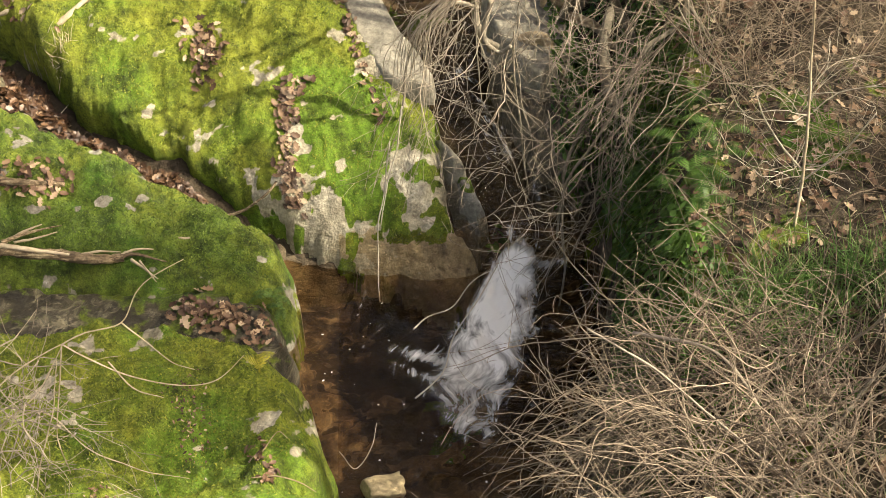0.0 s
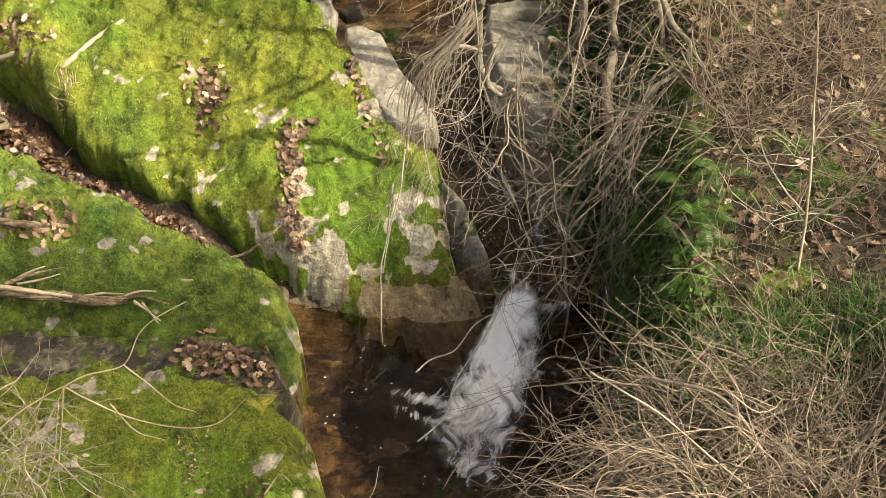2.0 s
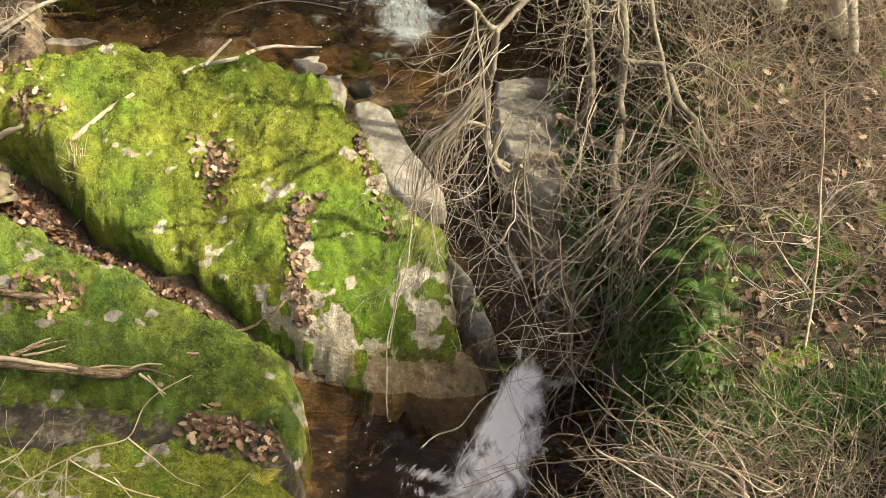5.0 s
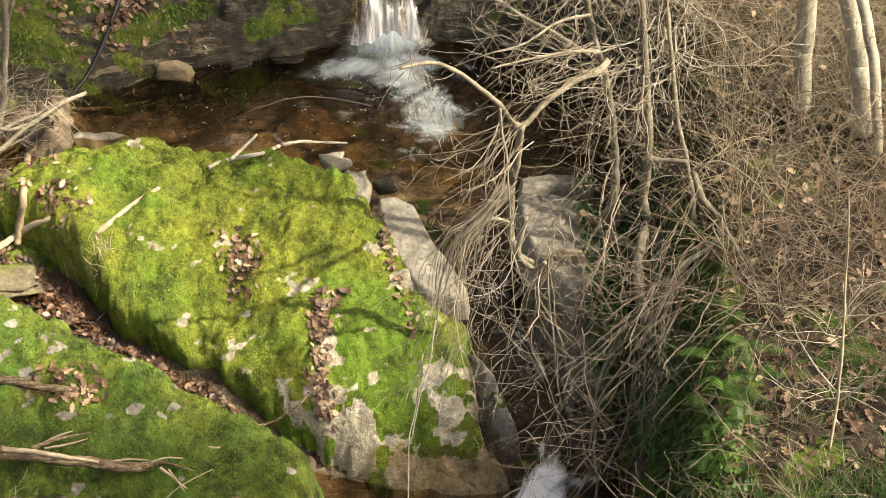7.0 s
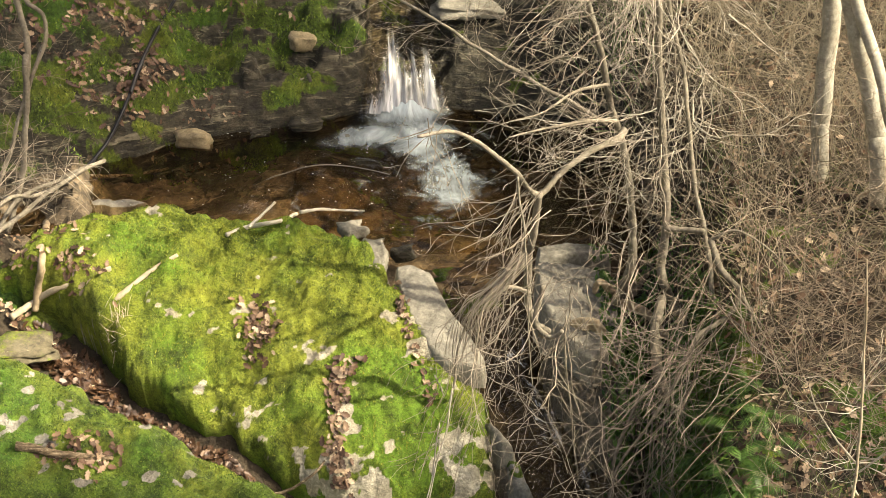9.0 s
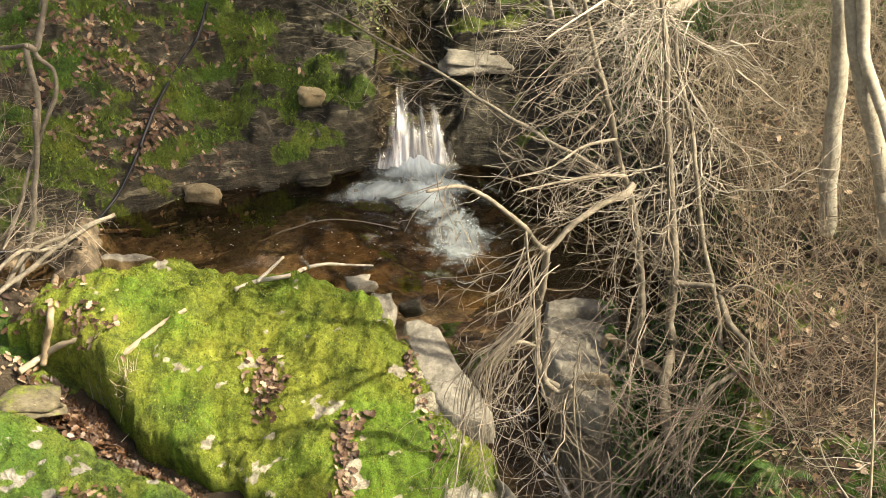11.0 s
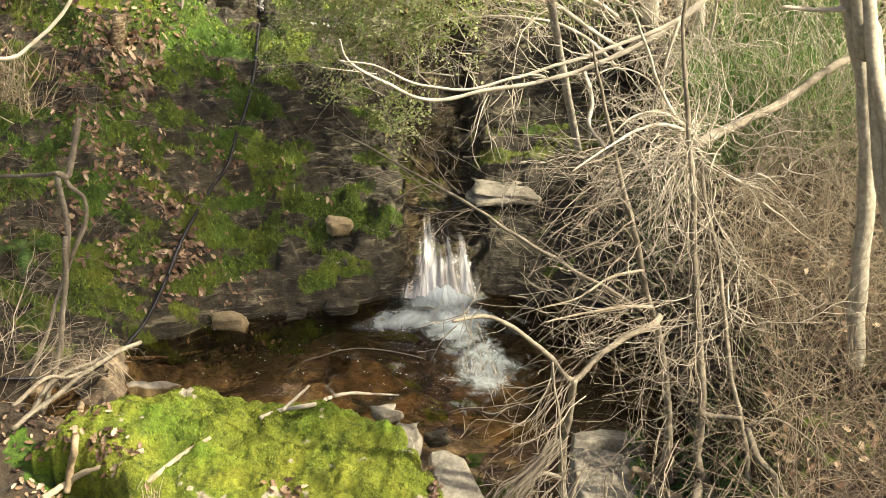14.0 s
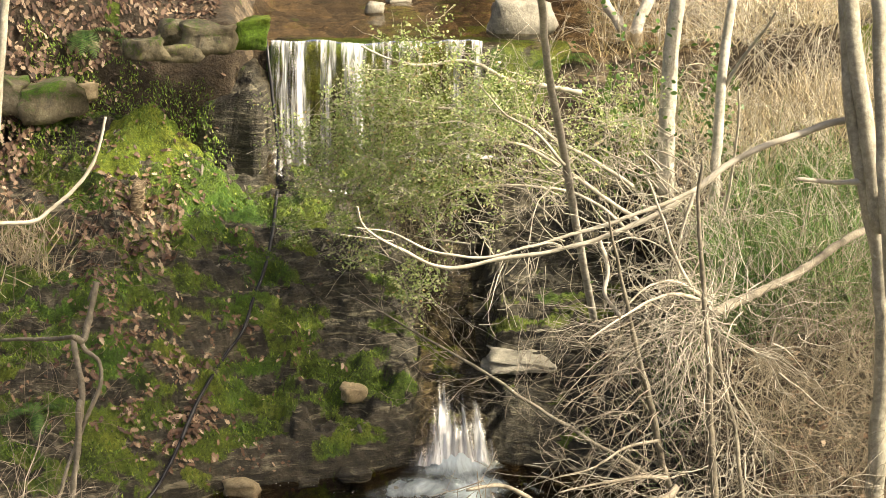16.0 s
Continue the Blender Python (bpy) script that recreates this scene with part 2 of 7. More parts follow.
def ground_moss(x, y):
    m = -0.5 + 0.7 * fbm(x * 1.1, y * 1.1, 3, 91) + 0.4 * fbm(x * 4, y * 4, 3, 93) + 0.5 * step(0.45, 0.1, np.abs(x - 1.35)) * step(11, 9, y)
    return step(-0.1, 0.2, m)
# ---- end of shapes ----

# ---- materials ----
def nodes_of(name):
    m = bpy.data.materials.new(name)
    m.use_nodes = True
    nt = m.node_tree
    return m, nt, nt.nodes, nt.links, nt.nodes["Principled BSDF"]


def noise_node(nt, scale, detail=4.0, rough=0.55, coords=None, distortion=0.0):
    n = nt.nodes.new("ShaderNodeTexNoise")
    n.inputs["Scale"].default_value, n.inputs["Detail"].default_value = scale, detail
    n.inputs["Roughness"].default_value, n.inputs["Distortion"].default_value = rough, distortion
    if coords:
        nt.links.new(coords, n.inputs["Vector"])
    return n.outputs["Fac"]


def ramp(nt, fac, stops):
    r = nt.nodes.new("ShaderNodeValToRGB")
    while len(r.color_ramp.elements) < len(stops):
        r.color_ramp.elements.new(0.5)
    for e, (p, c) in zip(r.color_ramp.elements, stops):
        e.position = p
        e.color = (c, c, c, 1) if isinstance(c, (int, float)) else (*c, 1)
    nt.links.new(fac, r.inputs[0])
    return r.outputs[0]


def mix(nt, fac, a, b, mode="MIX"):
    m = nt.nodes.new("ShaderNodeMix")
    m.data_type, m.blend_type = "RGBA", mode
    for sock, v in ((m.inputs[0], fac), (m.inputs[6], a), (m.inputs[7], b)):
        if isinstance(v, (int, float)):
            sock.default_value = v
        elif isinstance(v, tuple):
            sock.default_value = (*v, 1)
        else:
            nt.links.new(v, sock)
    return m.outputs[2]


def bump(nt, height, strength, distance, bsdf):
    b = nt.nodes.new("ShaderNodeBump")
    b.inputs["Strength"].default_value, b.inputs["Distance"].default_value = strength, distance
    nt.links.new(height, b.inputs["Height"])
    nt.links.new(b.outputs[0], bsdf.inputs["Normal"])


def world_place(nt):
    return nt.nodes.new("ShaderNodeNewGeometry").outputs["Position"]


def stone_material(name, dark, mid, light, roughness=0.85, moss=None, stains=(0.05, 0.045, 0.035), relief=0.02, streaks=None, ragged=0.55):
    """Stone with grain, stains and, if asked for, moss that grows in patches."""
    m, nt, n, l, b = nodes_of(name)
    p = world_place(nt)
    big, fine = noise_node(nt, 3.6, 8, 0.72, p, 0.3), noise_node(nt, 38.0, 5, 0.65, p)
    col = ramp(nt, big, [(0.3, dark), (0.5, mid), (0.7, light)])
    col = mix(nt, 0.6, col, ramp(nt, fine, [(0.3, 0.4), (0.7, 1.0)]), "MULTIPLY")
    col = mix(nt, 0.7, col, ramp(nt, noise_node(nt, 11.0, 7, 0.75, p, 0.4), [(0.33, 0.35), (0.62, 1.0)]), "MULTIPLY")
    col = mix(nt, ramp(nt, noise_node(nt, 17.0, 6, 0.7, p), [(0.64, 0.0), (0.72, 0.6)]), col, tuple(min(0.6, 1.7 * v) for v in light))
    col = mix(nt, ramp(nt, noise_node(nt, 6.0, 5, 0.7, p, 0.6), [(0.55, 0.0), (0.68, 0.8)]), col, stains)
    height = fine
    if streaks:
        mp = n.new("ShaderNodeMapping")
        mp.inputs["Scale"].default_value, mp.inputs["Rotation"].default_value = (3.5, 3.5, 26), (0.0, 0.12, 0.0)
        l.new(p, mp.inputs[0])
        s = noise_node(nt, 1.0, 7, 0.72, mp.outputs[0], 0.5)
        col = mix(nt, ramp(nt, s, [(0.54, 0.0), (0.64, 0.85)]), col, streaks)
        col = mix(nt, ramp(nt, s, [(0.34, 0.95), (0.46, 0.0)]), col, tuple(0.4 * v for v in dark))
        height = mix(nt, 0.6, fine, s)
    if moss:
        low, high, tip = moss
        g = mix(nt, ramp(nt, noise_node(nt, 80.0, 5, 0.75, p), [(0.35, 0.0), (0.62, 1.0)]), low, high)
        g = mix(nt, ramp(nt, noise_node(nt, 1.7, 5, 0.65, p), [(0.42, 0.0), (0.62, 0.9)]), g, tip)
        g = mix(nt, ramp(nt, noise_node(nt, 1.1, 4, 0.6, p), [(0.5, 0.0), (0.62, 0.7)]), g, (0.55 * high[0], 0.95 * high[1], 0.8 * high[2]))
        g = mix(nt, ramp(nt, noise_node(nt, 5.0, 6, 0.7, p), [(0.33, 0.95), (0.5, 0.0)]), g, tuple(0.6 * v for v in low))
        g = mix(nt, ramp(nt, noise_node(nt, 3.4, 7, 0.72, p, 0.5), [(0.62, 0.0), (0.74, 0.75)]), g, (0.14, 0.1, 0.035))
        g = mix(nt, 0.85, g, ramp(nt, noise_node(nt, 28.0, 6, 0.75, p), [(0.3, 0.3), (0.58, 1.0)]), "MULTIPLY")
        g = mix(nt, 0.75, g, ramp(nt, noise_node(nt, 150.0, 3, 0.7, p), [(0.3, 0.35), (0.65, 1.0)]), "MULTIPLY")
        a = n.new("ShaderNodeAttribute")
        a.attribute_name = "moss"
        edge = mix(nt, ragged, a.outputs["Fac"], noise_node(nt, 20.0, 9, 0.82, p))
        fac = ramp(nt, edge, [(0.44, 0.0), (0.53 + 0.3 * (ragged - 0.55), 1.0)])
        col = mix(nt, fac, col, g)
        height = mix(nt, fac, height, noise_node(nt, 60.0, 6, 0.75, p))
    l.new(col, b.inputs["Base Color"])
    b.inputs["Roughness"].default_value = roughness
    bump(nt, height, 0.9, relief, b)
    return m


# MOSS_SHADE is the sunlit moss darkened, with shade put into its colour.
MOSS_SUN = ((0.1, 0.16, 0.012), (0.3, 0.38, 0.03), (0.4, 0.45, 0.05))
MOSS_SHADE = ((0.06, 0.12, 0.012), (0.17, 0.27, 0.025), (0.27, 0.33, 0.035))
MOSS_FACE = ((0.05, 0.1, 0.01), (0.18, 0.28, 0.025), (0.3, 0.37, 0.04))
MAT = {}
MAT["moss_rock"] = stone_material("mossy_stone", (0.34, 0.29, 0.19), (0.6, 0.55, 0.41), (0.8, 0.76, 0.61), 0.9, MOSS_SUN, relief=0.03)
# Stone and moss here carry shade in their darker colours.
MAT["moss_rock_shaded"] = stone_material("shaded_mossy_stone", (0.2, 0.18, 0.14), (0.36, 0.34, 0.28), (0.5, 0.48, 0.42), 0.9, MOSS_SHADE, relief=0.03)
MAT["slab"] = stone_material("grey_slate", (0.25, 0.23, 0.18), (0.36, 0.335, 0.265), (0.46, 0.43, 0.35), 0.8, stains=(0.14, 0.13, 0.1), relief=0.008)
MAT["face"] = stone_material("wet_dark_rock", (0.02, 0.017, 0.01), (0.062, 0.053, 0.032), (0.18, 0.158, 0.105), 0.6, MOSS_FACE, relief=0.06, streaks=(0.25, 0.225, 0.15), ragged=0.74)
MAT["soil"] = stone_material("leafy_soil", (0.04, 0.03, 0.018), (0.085, 0.063, 0.038), (0.15, 0.115, 0.07), 0.95, MOSS_SHADE, relief=0.04)
MAT["old_stone"] = stone_material("lichened_brown_stone", (0.1, 0.085, 0.05), (0.22, 0.19, 0.115), (0.38, 0.34, 0.23), 0.9, MOSS_SHADE, relief=0.012)
MAT["stone"] = stone_material("tan_stone", (0.36, 0.28, 0.15), (0.52, 0.42, 0.25), (0.66, 0.56, 0.36), 0.85, stains=(0.2, 0.15, 0.08), relief=0.006)


def water_material(name, tint, ripple=6.0, strength=0.25):
    m, nt, n, l, b = nodes_of(name)
    n.remove(b)
    t, g, f, mx = n.new("ShaderNodeBsdfTransparent"), n.new("ShaderNodeBsdfGlossy"), n.new("ShaderNodeFresnel"), n.new("ShaderNodeMixShader")
    t.inputs[0].default_value = (*tint, 1)
    g.inputs["Roughness"].default_value, f.inputs["IOR"].default_value = 0.04, 1.33
    bp = n.new("ShaderNodeBump")
    bp.inputs["Strength"].default_value, bp.inputs["Distance"].default_value = strength, 0.02
    l.new(noise_node(nt, ripple, 3, 0.5, world_place(nt), 0.5), bp.inputs["Height"])
    l.new(bp.outputs[0], g.inputs["Normal"]), l.new(bp.outputs[0], f.inputs["Normal"])
    l.new(f.outputs[0], mx.inputs[0]), l.new(t.outputs[0], mx.inputs[1]), l.new(g.outputs[0], mx.inputs[2])
    l.new(mx.outputs[0], n["Material Output"].inputs[0])
    return m


MAT["water"] = water_material("brown_clear_water", (0.78, 0.68, 0.54))


def plain(name, a, b_, scale=20.0, roughness=0.8, relief=0.004, per_island=0.0):
    m, nt, n, l, b = nodes_of(name)
    p = world_place(nt)
    f = noise_node(nt, scale, 5, 0.65, p)
    c = ramp(nt, f, [(0.3, a), (0.7, b_)])
    if per_island:
        g = n.new("ShaderNodeNewGeometry")
        c = mix(nt, 1.0, c, ramp(nt, g.outputs["Random Per Island"], [(0.0, 1 - per_island), (1.0, 1.0)]), "MULTIPLY")
    l.new(c, b.inputs["Base Color"])
    b.inputs["Roughness"].default_value = roughness
    bump(nt, f, 0.6, relief, b)
    return m


MAT["bark"] = stone_material("pale_grey_bark", (0.17, 0.145, 0.105), (0.31, 0.27, 0.2), (0.46, 0.41, 0.32), stains=(0.12, 0.105, 0.07), relief=0.006)
MAT["twig"] = plain("dry_tan_twig", (0.3, 0.25, 0.185), (0.5, 0.435, 0.34), 3.0, per_island=0.55)


# ---- building helpers ----
def mesh_object(name, verts, faces, material, parent=None, smooth=True, label=""):
    me = bpy.data.meshes.new(name)
    co = np.asarray(verts, np.float32).reshape(-1, 3)
    count = np.array([len(f) for f in faces], np.int32) if not isinstance(faces, np.ndarray) else np.full(len(faces), faces.shape[1], np.int32)
    loops = np.fromiter((i for f in faces for i in f), np.int32, int(count.sum())) if not isinstance(faces, np.ndarray) else faces.astype(np.int32).ravel()
    me.vertices.add(len(co))
    me.vertices.foreach_set("co", co.ravel())
    me.loops.add(len(loops))
    me.loops.foreach_set("vertex_index", loops)
    me.polygons.add(len(count))
    me.polygons.foreach_set("loop_start", np.concatenate([[0], np.cumsum(count)[:-1]]).astype(np.int32))
    me.update(calc_edges=True)
    if smooth:
        me.polygons.foreach_set("use_smooth", [True] * len(me.polygons))
    me.materials.append(material)
    me.update()
    ob = new(name, me)
    ob.parent = parent
    if label:
        ob["label"] = label
    return ob


def grid_faces(ny, nx, keep=None):
    i = np.arange((ny - 1) * (nx - 1))
    r, c = i // (nx - 1), i % (nx - 1)
    f = np.stack([r * nx + c, r * nx + c + 1, (r + 1) * nx + c + 1, (r + 1) * nx + c], 1)
    return f if keep is None else f[keep.ravel()]


def height_mesh(name, xs, ys, fn, material, keep=None, parent=None, moss=None):
    """A sheet over the plan; keep picks its cells by a function of the corners' places."""
    X, Y = np.meshgrid(xs, ys)
    Z = fn(X, Y)
    faces = grid_faces(len(ys), len(xs), keep(X, Y, Z) if keep is not None else None)
    used = np.unique(faces)
    where = np.zeros(X.size, int)
    where[used] = np.arange(len(used))
    V = np.stack([X.ravel(), Y.ravel(), Z.ravel()], 1)[used]
    ob = mesh_object(name, V, where[faces], material, parent)
    if moss is not None:
        ob.data.attributes.new("moss", "FLOAT", "POINT").data.foreach_set("value", moss(V[:, 0], V[:, 1], V[:, 2]).astype(np.float32))
    return ob


def any_corner(inside):
    return inside[:-1, :-1] | inside[1:, :-1] | inside[:-1, 1:] | inside[1:, 1:]


def rock(name, m, material, label, cell=0.016, category="boulder", group=""):
    p = np.array(m.outline)
    (x0, y0), (x1, y1) = p.min(0) - 0.1, p.max(0) + 0.1
    xs, ys = np.arange(x0, x1, cell), np.arange(y0, y1, cell)
    ob = height_mesh(name, xs, ys, lambda x, y: np.maximum(m.height(x, y), m.base), material, lambda X, Y, Z: any_corner(Z > m.base), moss=m.moss)
    if m.undercut:
        for v in ob.data.vertices:
            x, y, z = v.co
            top = m.at[2] + (x - m.at[0]) * m.slope[0] + (y - m.at[1]) * m.slope[1]
            low = min(1.0, max(0.0, 2.2 * (top - z) / (top - m.base) - 0.15)) * min(1.0, max(0.0, (-0.6 - x) * 4))
            v.co.x, v.co.y = x + m.undercut[0] * low, y + m.undercut[1] * low
    return tagged(ob, label, category, group)


def tube(V, Fc, pts, radii, sides=6):
    """Adds a tapered round branch along pts to the lists V and Fc."""
    pts = [Vector(p) for p in pts]
    base = len(V)
    side = None
    for i, p in enumerate(pts):
        d = (pts[min(i + 1, len(pts) - 1)] - pts[max(i - 1, 0)]).normalized()
        if side is None:
            side = d.orthogonal().normalized()
        side = (side - d * side.dot(d)).normalized()
        up = d.cross(side)
        for k in range(sides):
            a = 2 * math.pi * k / sides
            V.append(p + (side * math.cos(a) + up * math.sin(a)) * radii[i])
        if i:
            o = base + (i - 1) * sides
            for k in range(sides):
                Fc.append((o + k, o + (k + 1) % sides, o + sides + (k + 1) % sides, o + sides + k))
    Fc.append(tuple(range(base + sides - 1, base - 1, -1)))
    Fc.append(tuple(range(len(V) - sides, len(V))))


def bend(pts, n=6):
    """A smooth line through the points, n steps from each to the next."""
    p = [Vector(q) for q in pts]
    p = [p[0] * 2 - p[1], *p, p[-1] * 2 - p[-2]]
    out = []
    for i in range(1, len(p) - 2):
        for k in range(n):
            t = k / n
            out.append(0.5 * (2 * p[i] + (p[i + 1] - p[i - 1]) * t + (2 * p[i - 1] - 5 * p[i] + 4 * p[i + 1] - p[i + 2]) * t * t
                              + (3 * p[i] - 3 * p[i + 1] + p[i + 2] - p[i - 1]) * t ** 3))
    out.append(p[-2])
    return out


# ---- the ground, the rocks and the water ----
def axis(fine0, fine1, cell, far):
    near = np.arange(fine0, fine1 + cell / 2, cell)
    grow = np.cumsum(np.geomspace(cell * 1.3, far / 6, 24))
    return np.concatenate([fine0 - grow[::-1], near, fine1 + grow])


def under_rocks(x, y):
    z = ground_height(x, y)
    h = face_height(x, y)
    f = (x > -4.3) & (x < 1.4) & (y > 10.7) & (y < 15.1) & (h > 0.6)
    return np.where(f, np.minimum(z, h - 0.06), z)


tagged(height_mesh("ground", axis(-5, 5, 0.05, 300), axis(4, 20, 0.05, 300), under_rocks, MAT["soil"], moss=lambda x, y, z: ground_moss(x, y)),
       "leaf-strewn brown soil of a stream gully", "ground", kind="structure")
tagged(height_mesh("rock_face", np.arange(-4.5, 1.55, 0.015), np.arange(10.5, 15.3, 0.015), face_height, MAT["face"],
                   lambda X, Y, Z: any_corner(Z > 0.6) & any_corner(face_height(X, Y) > ground_height(X, Y) - 0.3),
                   moss=lambda x, y, z: face_moss(x, y)),
       "wet dark layered rock face with moss patches", "rock face", kind="structure")
rock("boulder", ROCKS["great"], MAT["moss_rock"], "large sunlit boulder thickly grown with yellow-green moss")
rock("boulder", ROCKS["shore"], MAT["moss_rock_shaded"], "long low boulder, moss coloured darker for shade, grey patches")
rock("boulder", ROCKS["near"], MAT["moss_rock"], "rounded boulder under bright moss beside the lower pool")
rock("rock_shelf", ROCKS["shelf"], MAT["face"], "low bare grey rock shelf between two boulders", 0.02, "rock shelf")
rock("rock_slab", ROCKS["slab_left"], MAT["slab"], "smooth bare grey slate slab beside the channel", 0.01, "rock slab")
rock("rock_slab", ROCKS["slab_strip"], MAT["slab"], "narrow pale rock strip between moss and slate slab", 0.01, "rock slab")
rock("rock_slab", ROCKS["slab_right"], MAT["slab"], "bare grey slate slab under roots and twigs", 0.01, "rock slab")
rock("rock_slab", ROCKS["slab_back"], MAT["slab"], "low flat grey stone at the outlet of the pool", 0.01, "rock slab")
rock("rock_slab", ROCKS["chip_upper"], MAT["slab"], "thin tilted flake of pale rock above the channel", 0.008, "rock slab")
rock("rock_slab", ROCKS["pale_slab"], MAT["slab"], "pale flat rock at the edge of the pool", 0.015, "rock slab")


MAT["wet_rock"] = stone_material("wet_brown_rock", (0.08, 0.066, 0.042), (0.2, 0.168, 0.112), (0.36, 0.31, 0.225), 0.4, stains=(0.04, 0.033, 0.02), relief=0.03)
rock("rock_ledge", ROCKS["ledge"], MAT["wet_rock"], "wet dark brown ledge under the grey slab", 0.012, "rock ledge")
rock("rock_slab", ROCKS["chip_lower"], MAT["moss_rock_shaded"], "small half-mossy block beside the channel", 0.008, "rock slab")
rock("rock_ledge", ROCKS["ledge_right"], MAT["wet_rock"], "wet dark rock under slab and roots", 0.012, "rock ledge")
rock("boulder", ROCKS["mossy_mound"], MAT["moss_rock"], "mossy mound beside the weir", 0.025)
rock("boulder", ROCKS["weir_side"], MAT["face"], "smooth wet brown rock beside the weir", 0.025)
tagged(rock("weir", ROCKS["weir"], MAT["face"], "dark stone weir under a curtain of water", 0.03, "weir"), kind="structure")
MAT["bed"] = stone_material("brown_stream_bed", (0.05, 0.038, 0.023), (0.16, 0.118, 0.07), (0.36, 0.285, 0.18), 0.7, stains=(0.035, 0.026, 0.017), relief=0.04, streaks=(0.3, 0.23, 0.14))


def bed_relief(x, y):
    """Low broken ledges and lumps of the bed."""
    f = fbm(x * 2.2, y * 2.6, 4, 77)
    q = (f + 0.35 * x) * 3.0
    return 0.05 * f + 0.05 * (np.floor(q) + step(0.4, 0.6, q - np.floor(q)) - q) + 0.012 * fbm(x * 11, y * 11, 3, 79)


def bed_sheet(name, x0, x1, y0, y1, z, label):
    ob = height_mesh(name, np.arange(x0, x1, 0.03), np.arange(y0, y1, 0.03), lambda x, y: under_rocks(x, y) + 0.012 + bed_relief(x, y), MAT["bed"],
                     lambda X, Y, Z: any_corner(surface(X, Y) < z + 0.12))
    return tagged(ob, label, "stream bed", kind="structure")


bed_sheet("stream_bed", -1.2, 1.6, 3, 10.6, 0.0, "brown rocky bed of the lower pool")
bed_sheet("stream_bed", -3.2, 1.8, 10.2, 13.1, MID, "brown silty bed of the middle pool")
bed_sheet("stream_bed", -4, 2, 15.5, 26, TOP, "brown bed of the water above the weir")


def pool(name, x0, x1, y0, y1, z, label):
    cell = 0.05
    ob = height_mesh(name, np.arange(x0, x1, cell), np.arange(y0, y1, cell), lambda x, y: z + 0.006 * fbm(x * 3, y * 3, 3, 71), MAT["water"],
                     lambda X, Y, Z: any_corner(surface(X, Y) < z + 0.05))
    return tagged(ob, label, "water", kind="structure")


pool("lower_pool", -1.2, 1.6, 3, 8.9, LOW, "brown clear water of the lower pool")
pool("middle_pool", -3.2, 1.8, 10.4, 13.1, MID, "still brown water of the middle pool")
pool("upper_pool", -4, 2, 15.55, 26, TOP, "shallow brown water above the weir")


# ---- running water ----
def foam_material(name, along, across, tint=(0.86, 0.87, 0.86), stops=((0.3, 0.0), (0.55, 0.4), (0.85, 0.97)), swirl=0.6, clear=(0.85, 0.78, 0.66), broken=1.0):
    """White broken water in soft strands along its run; the rest of the sheet is clear and glossy."""
    m, nt, n, l, b = nodes_of(name)
    run, a = n.new("ShaderNodeAttribute"), n.new("ShaderNodeAttribute")
    run.attribute_name, a.attribute_name = "run", "foam"
    total = a.outputs["Fac"]
    relief = None
    for k, weight in ((1.0, 0.95 * broken), (2.6, 0.6 * broken), (6.5, 0.3 * broken)):
        mp = n.new("ShaderNodeMapping")
        mp.inputs["Scale"].default_value = (along * k, across * k, 1.0)
        l.new(run.outputs["Vector"], mp.inputs[0])
        f = noise_node(nt, 1.0, 3, 0.55, mp.outputs[0], swirl)
        relief = relief or f
        c, s = n.new("ShaderNodeMath"), n.new("ShaderNodeMath")
        c.operation, s.operation = "SUBTRACT", "MULTIPLY_ADD"
        l.new(f, c.inputs[0])
        c.inputs[1].default_value, s.inputs[1].default_value = 0.5, weight * 1.6
        l.new(c.outputs[0], s.inputs[0]), l.new(total, s.inputs[2])
        total = s.outputs[0]
    fac = ramp(nt, total, stops)
    b.inputs["Base Color"].default_value = (*tint, 1)
    b.inputs["Roughness"].default_value = 0.4
    t, g, fr, mx, out = n.new("ShaderNodeBsdfTransparent"), n.new("ShaderNodeBsdfGlossy"), n.new("ShaderNodeFresnel"), n.new("ShaderNodeMixShader"), n.new("ShaderNodeMixShader")
    t.inputs[0].default_value = (*clear, 1)
    g.inputs["Roughness"].default_value, fr.inputs["IOR"].default_value = 0.12, 1.33
    bump(nt, relief, 0.7, 0.03, b)
    bump(nt, relief, 0.7, 0.03, g)
    l.new(fr.outputs[0], mx.inputs[0]), l.new(t.outputs[0], mx.inputs[1]), l.new(g.outputs[0], mx.inputs[2])
    l.new(fac, out.inputs[0]), l.new(mx.outputs[0], out.inputs[1]), l.new(b.outputs[0], out.inputs[2])
    l.new(out.outputs[0], n["Material Output"].inputs[0])
    return m


def flow_data(ob, foam, run):
    """Stores on the mesh how white each place is, and where it lies along and across the run of the water, in metres."""
    ob.data.attributes.new("foam", "FLOAT", "POINT").data.foreach_set("value", np.asarray(foam, np.float32).ravel())
    ob.data.attributes.new("run", "FLOAT_VECTOR", "POINT").data.foreach_set("vector", np.asarray(run, np.float32).ravel())


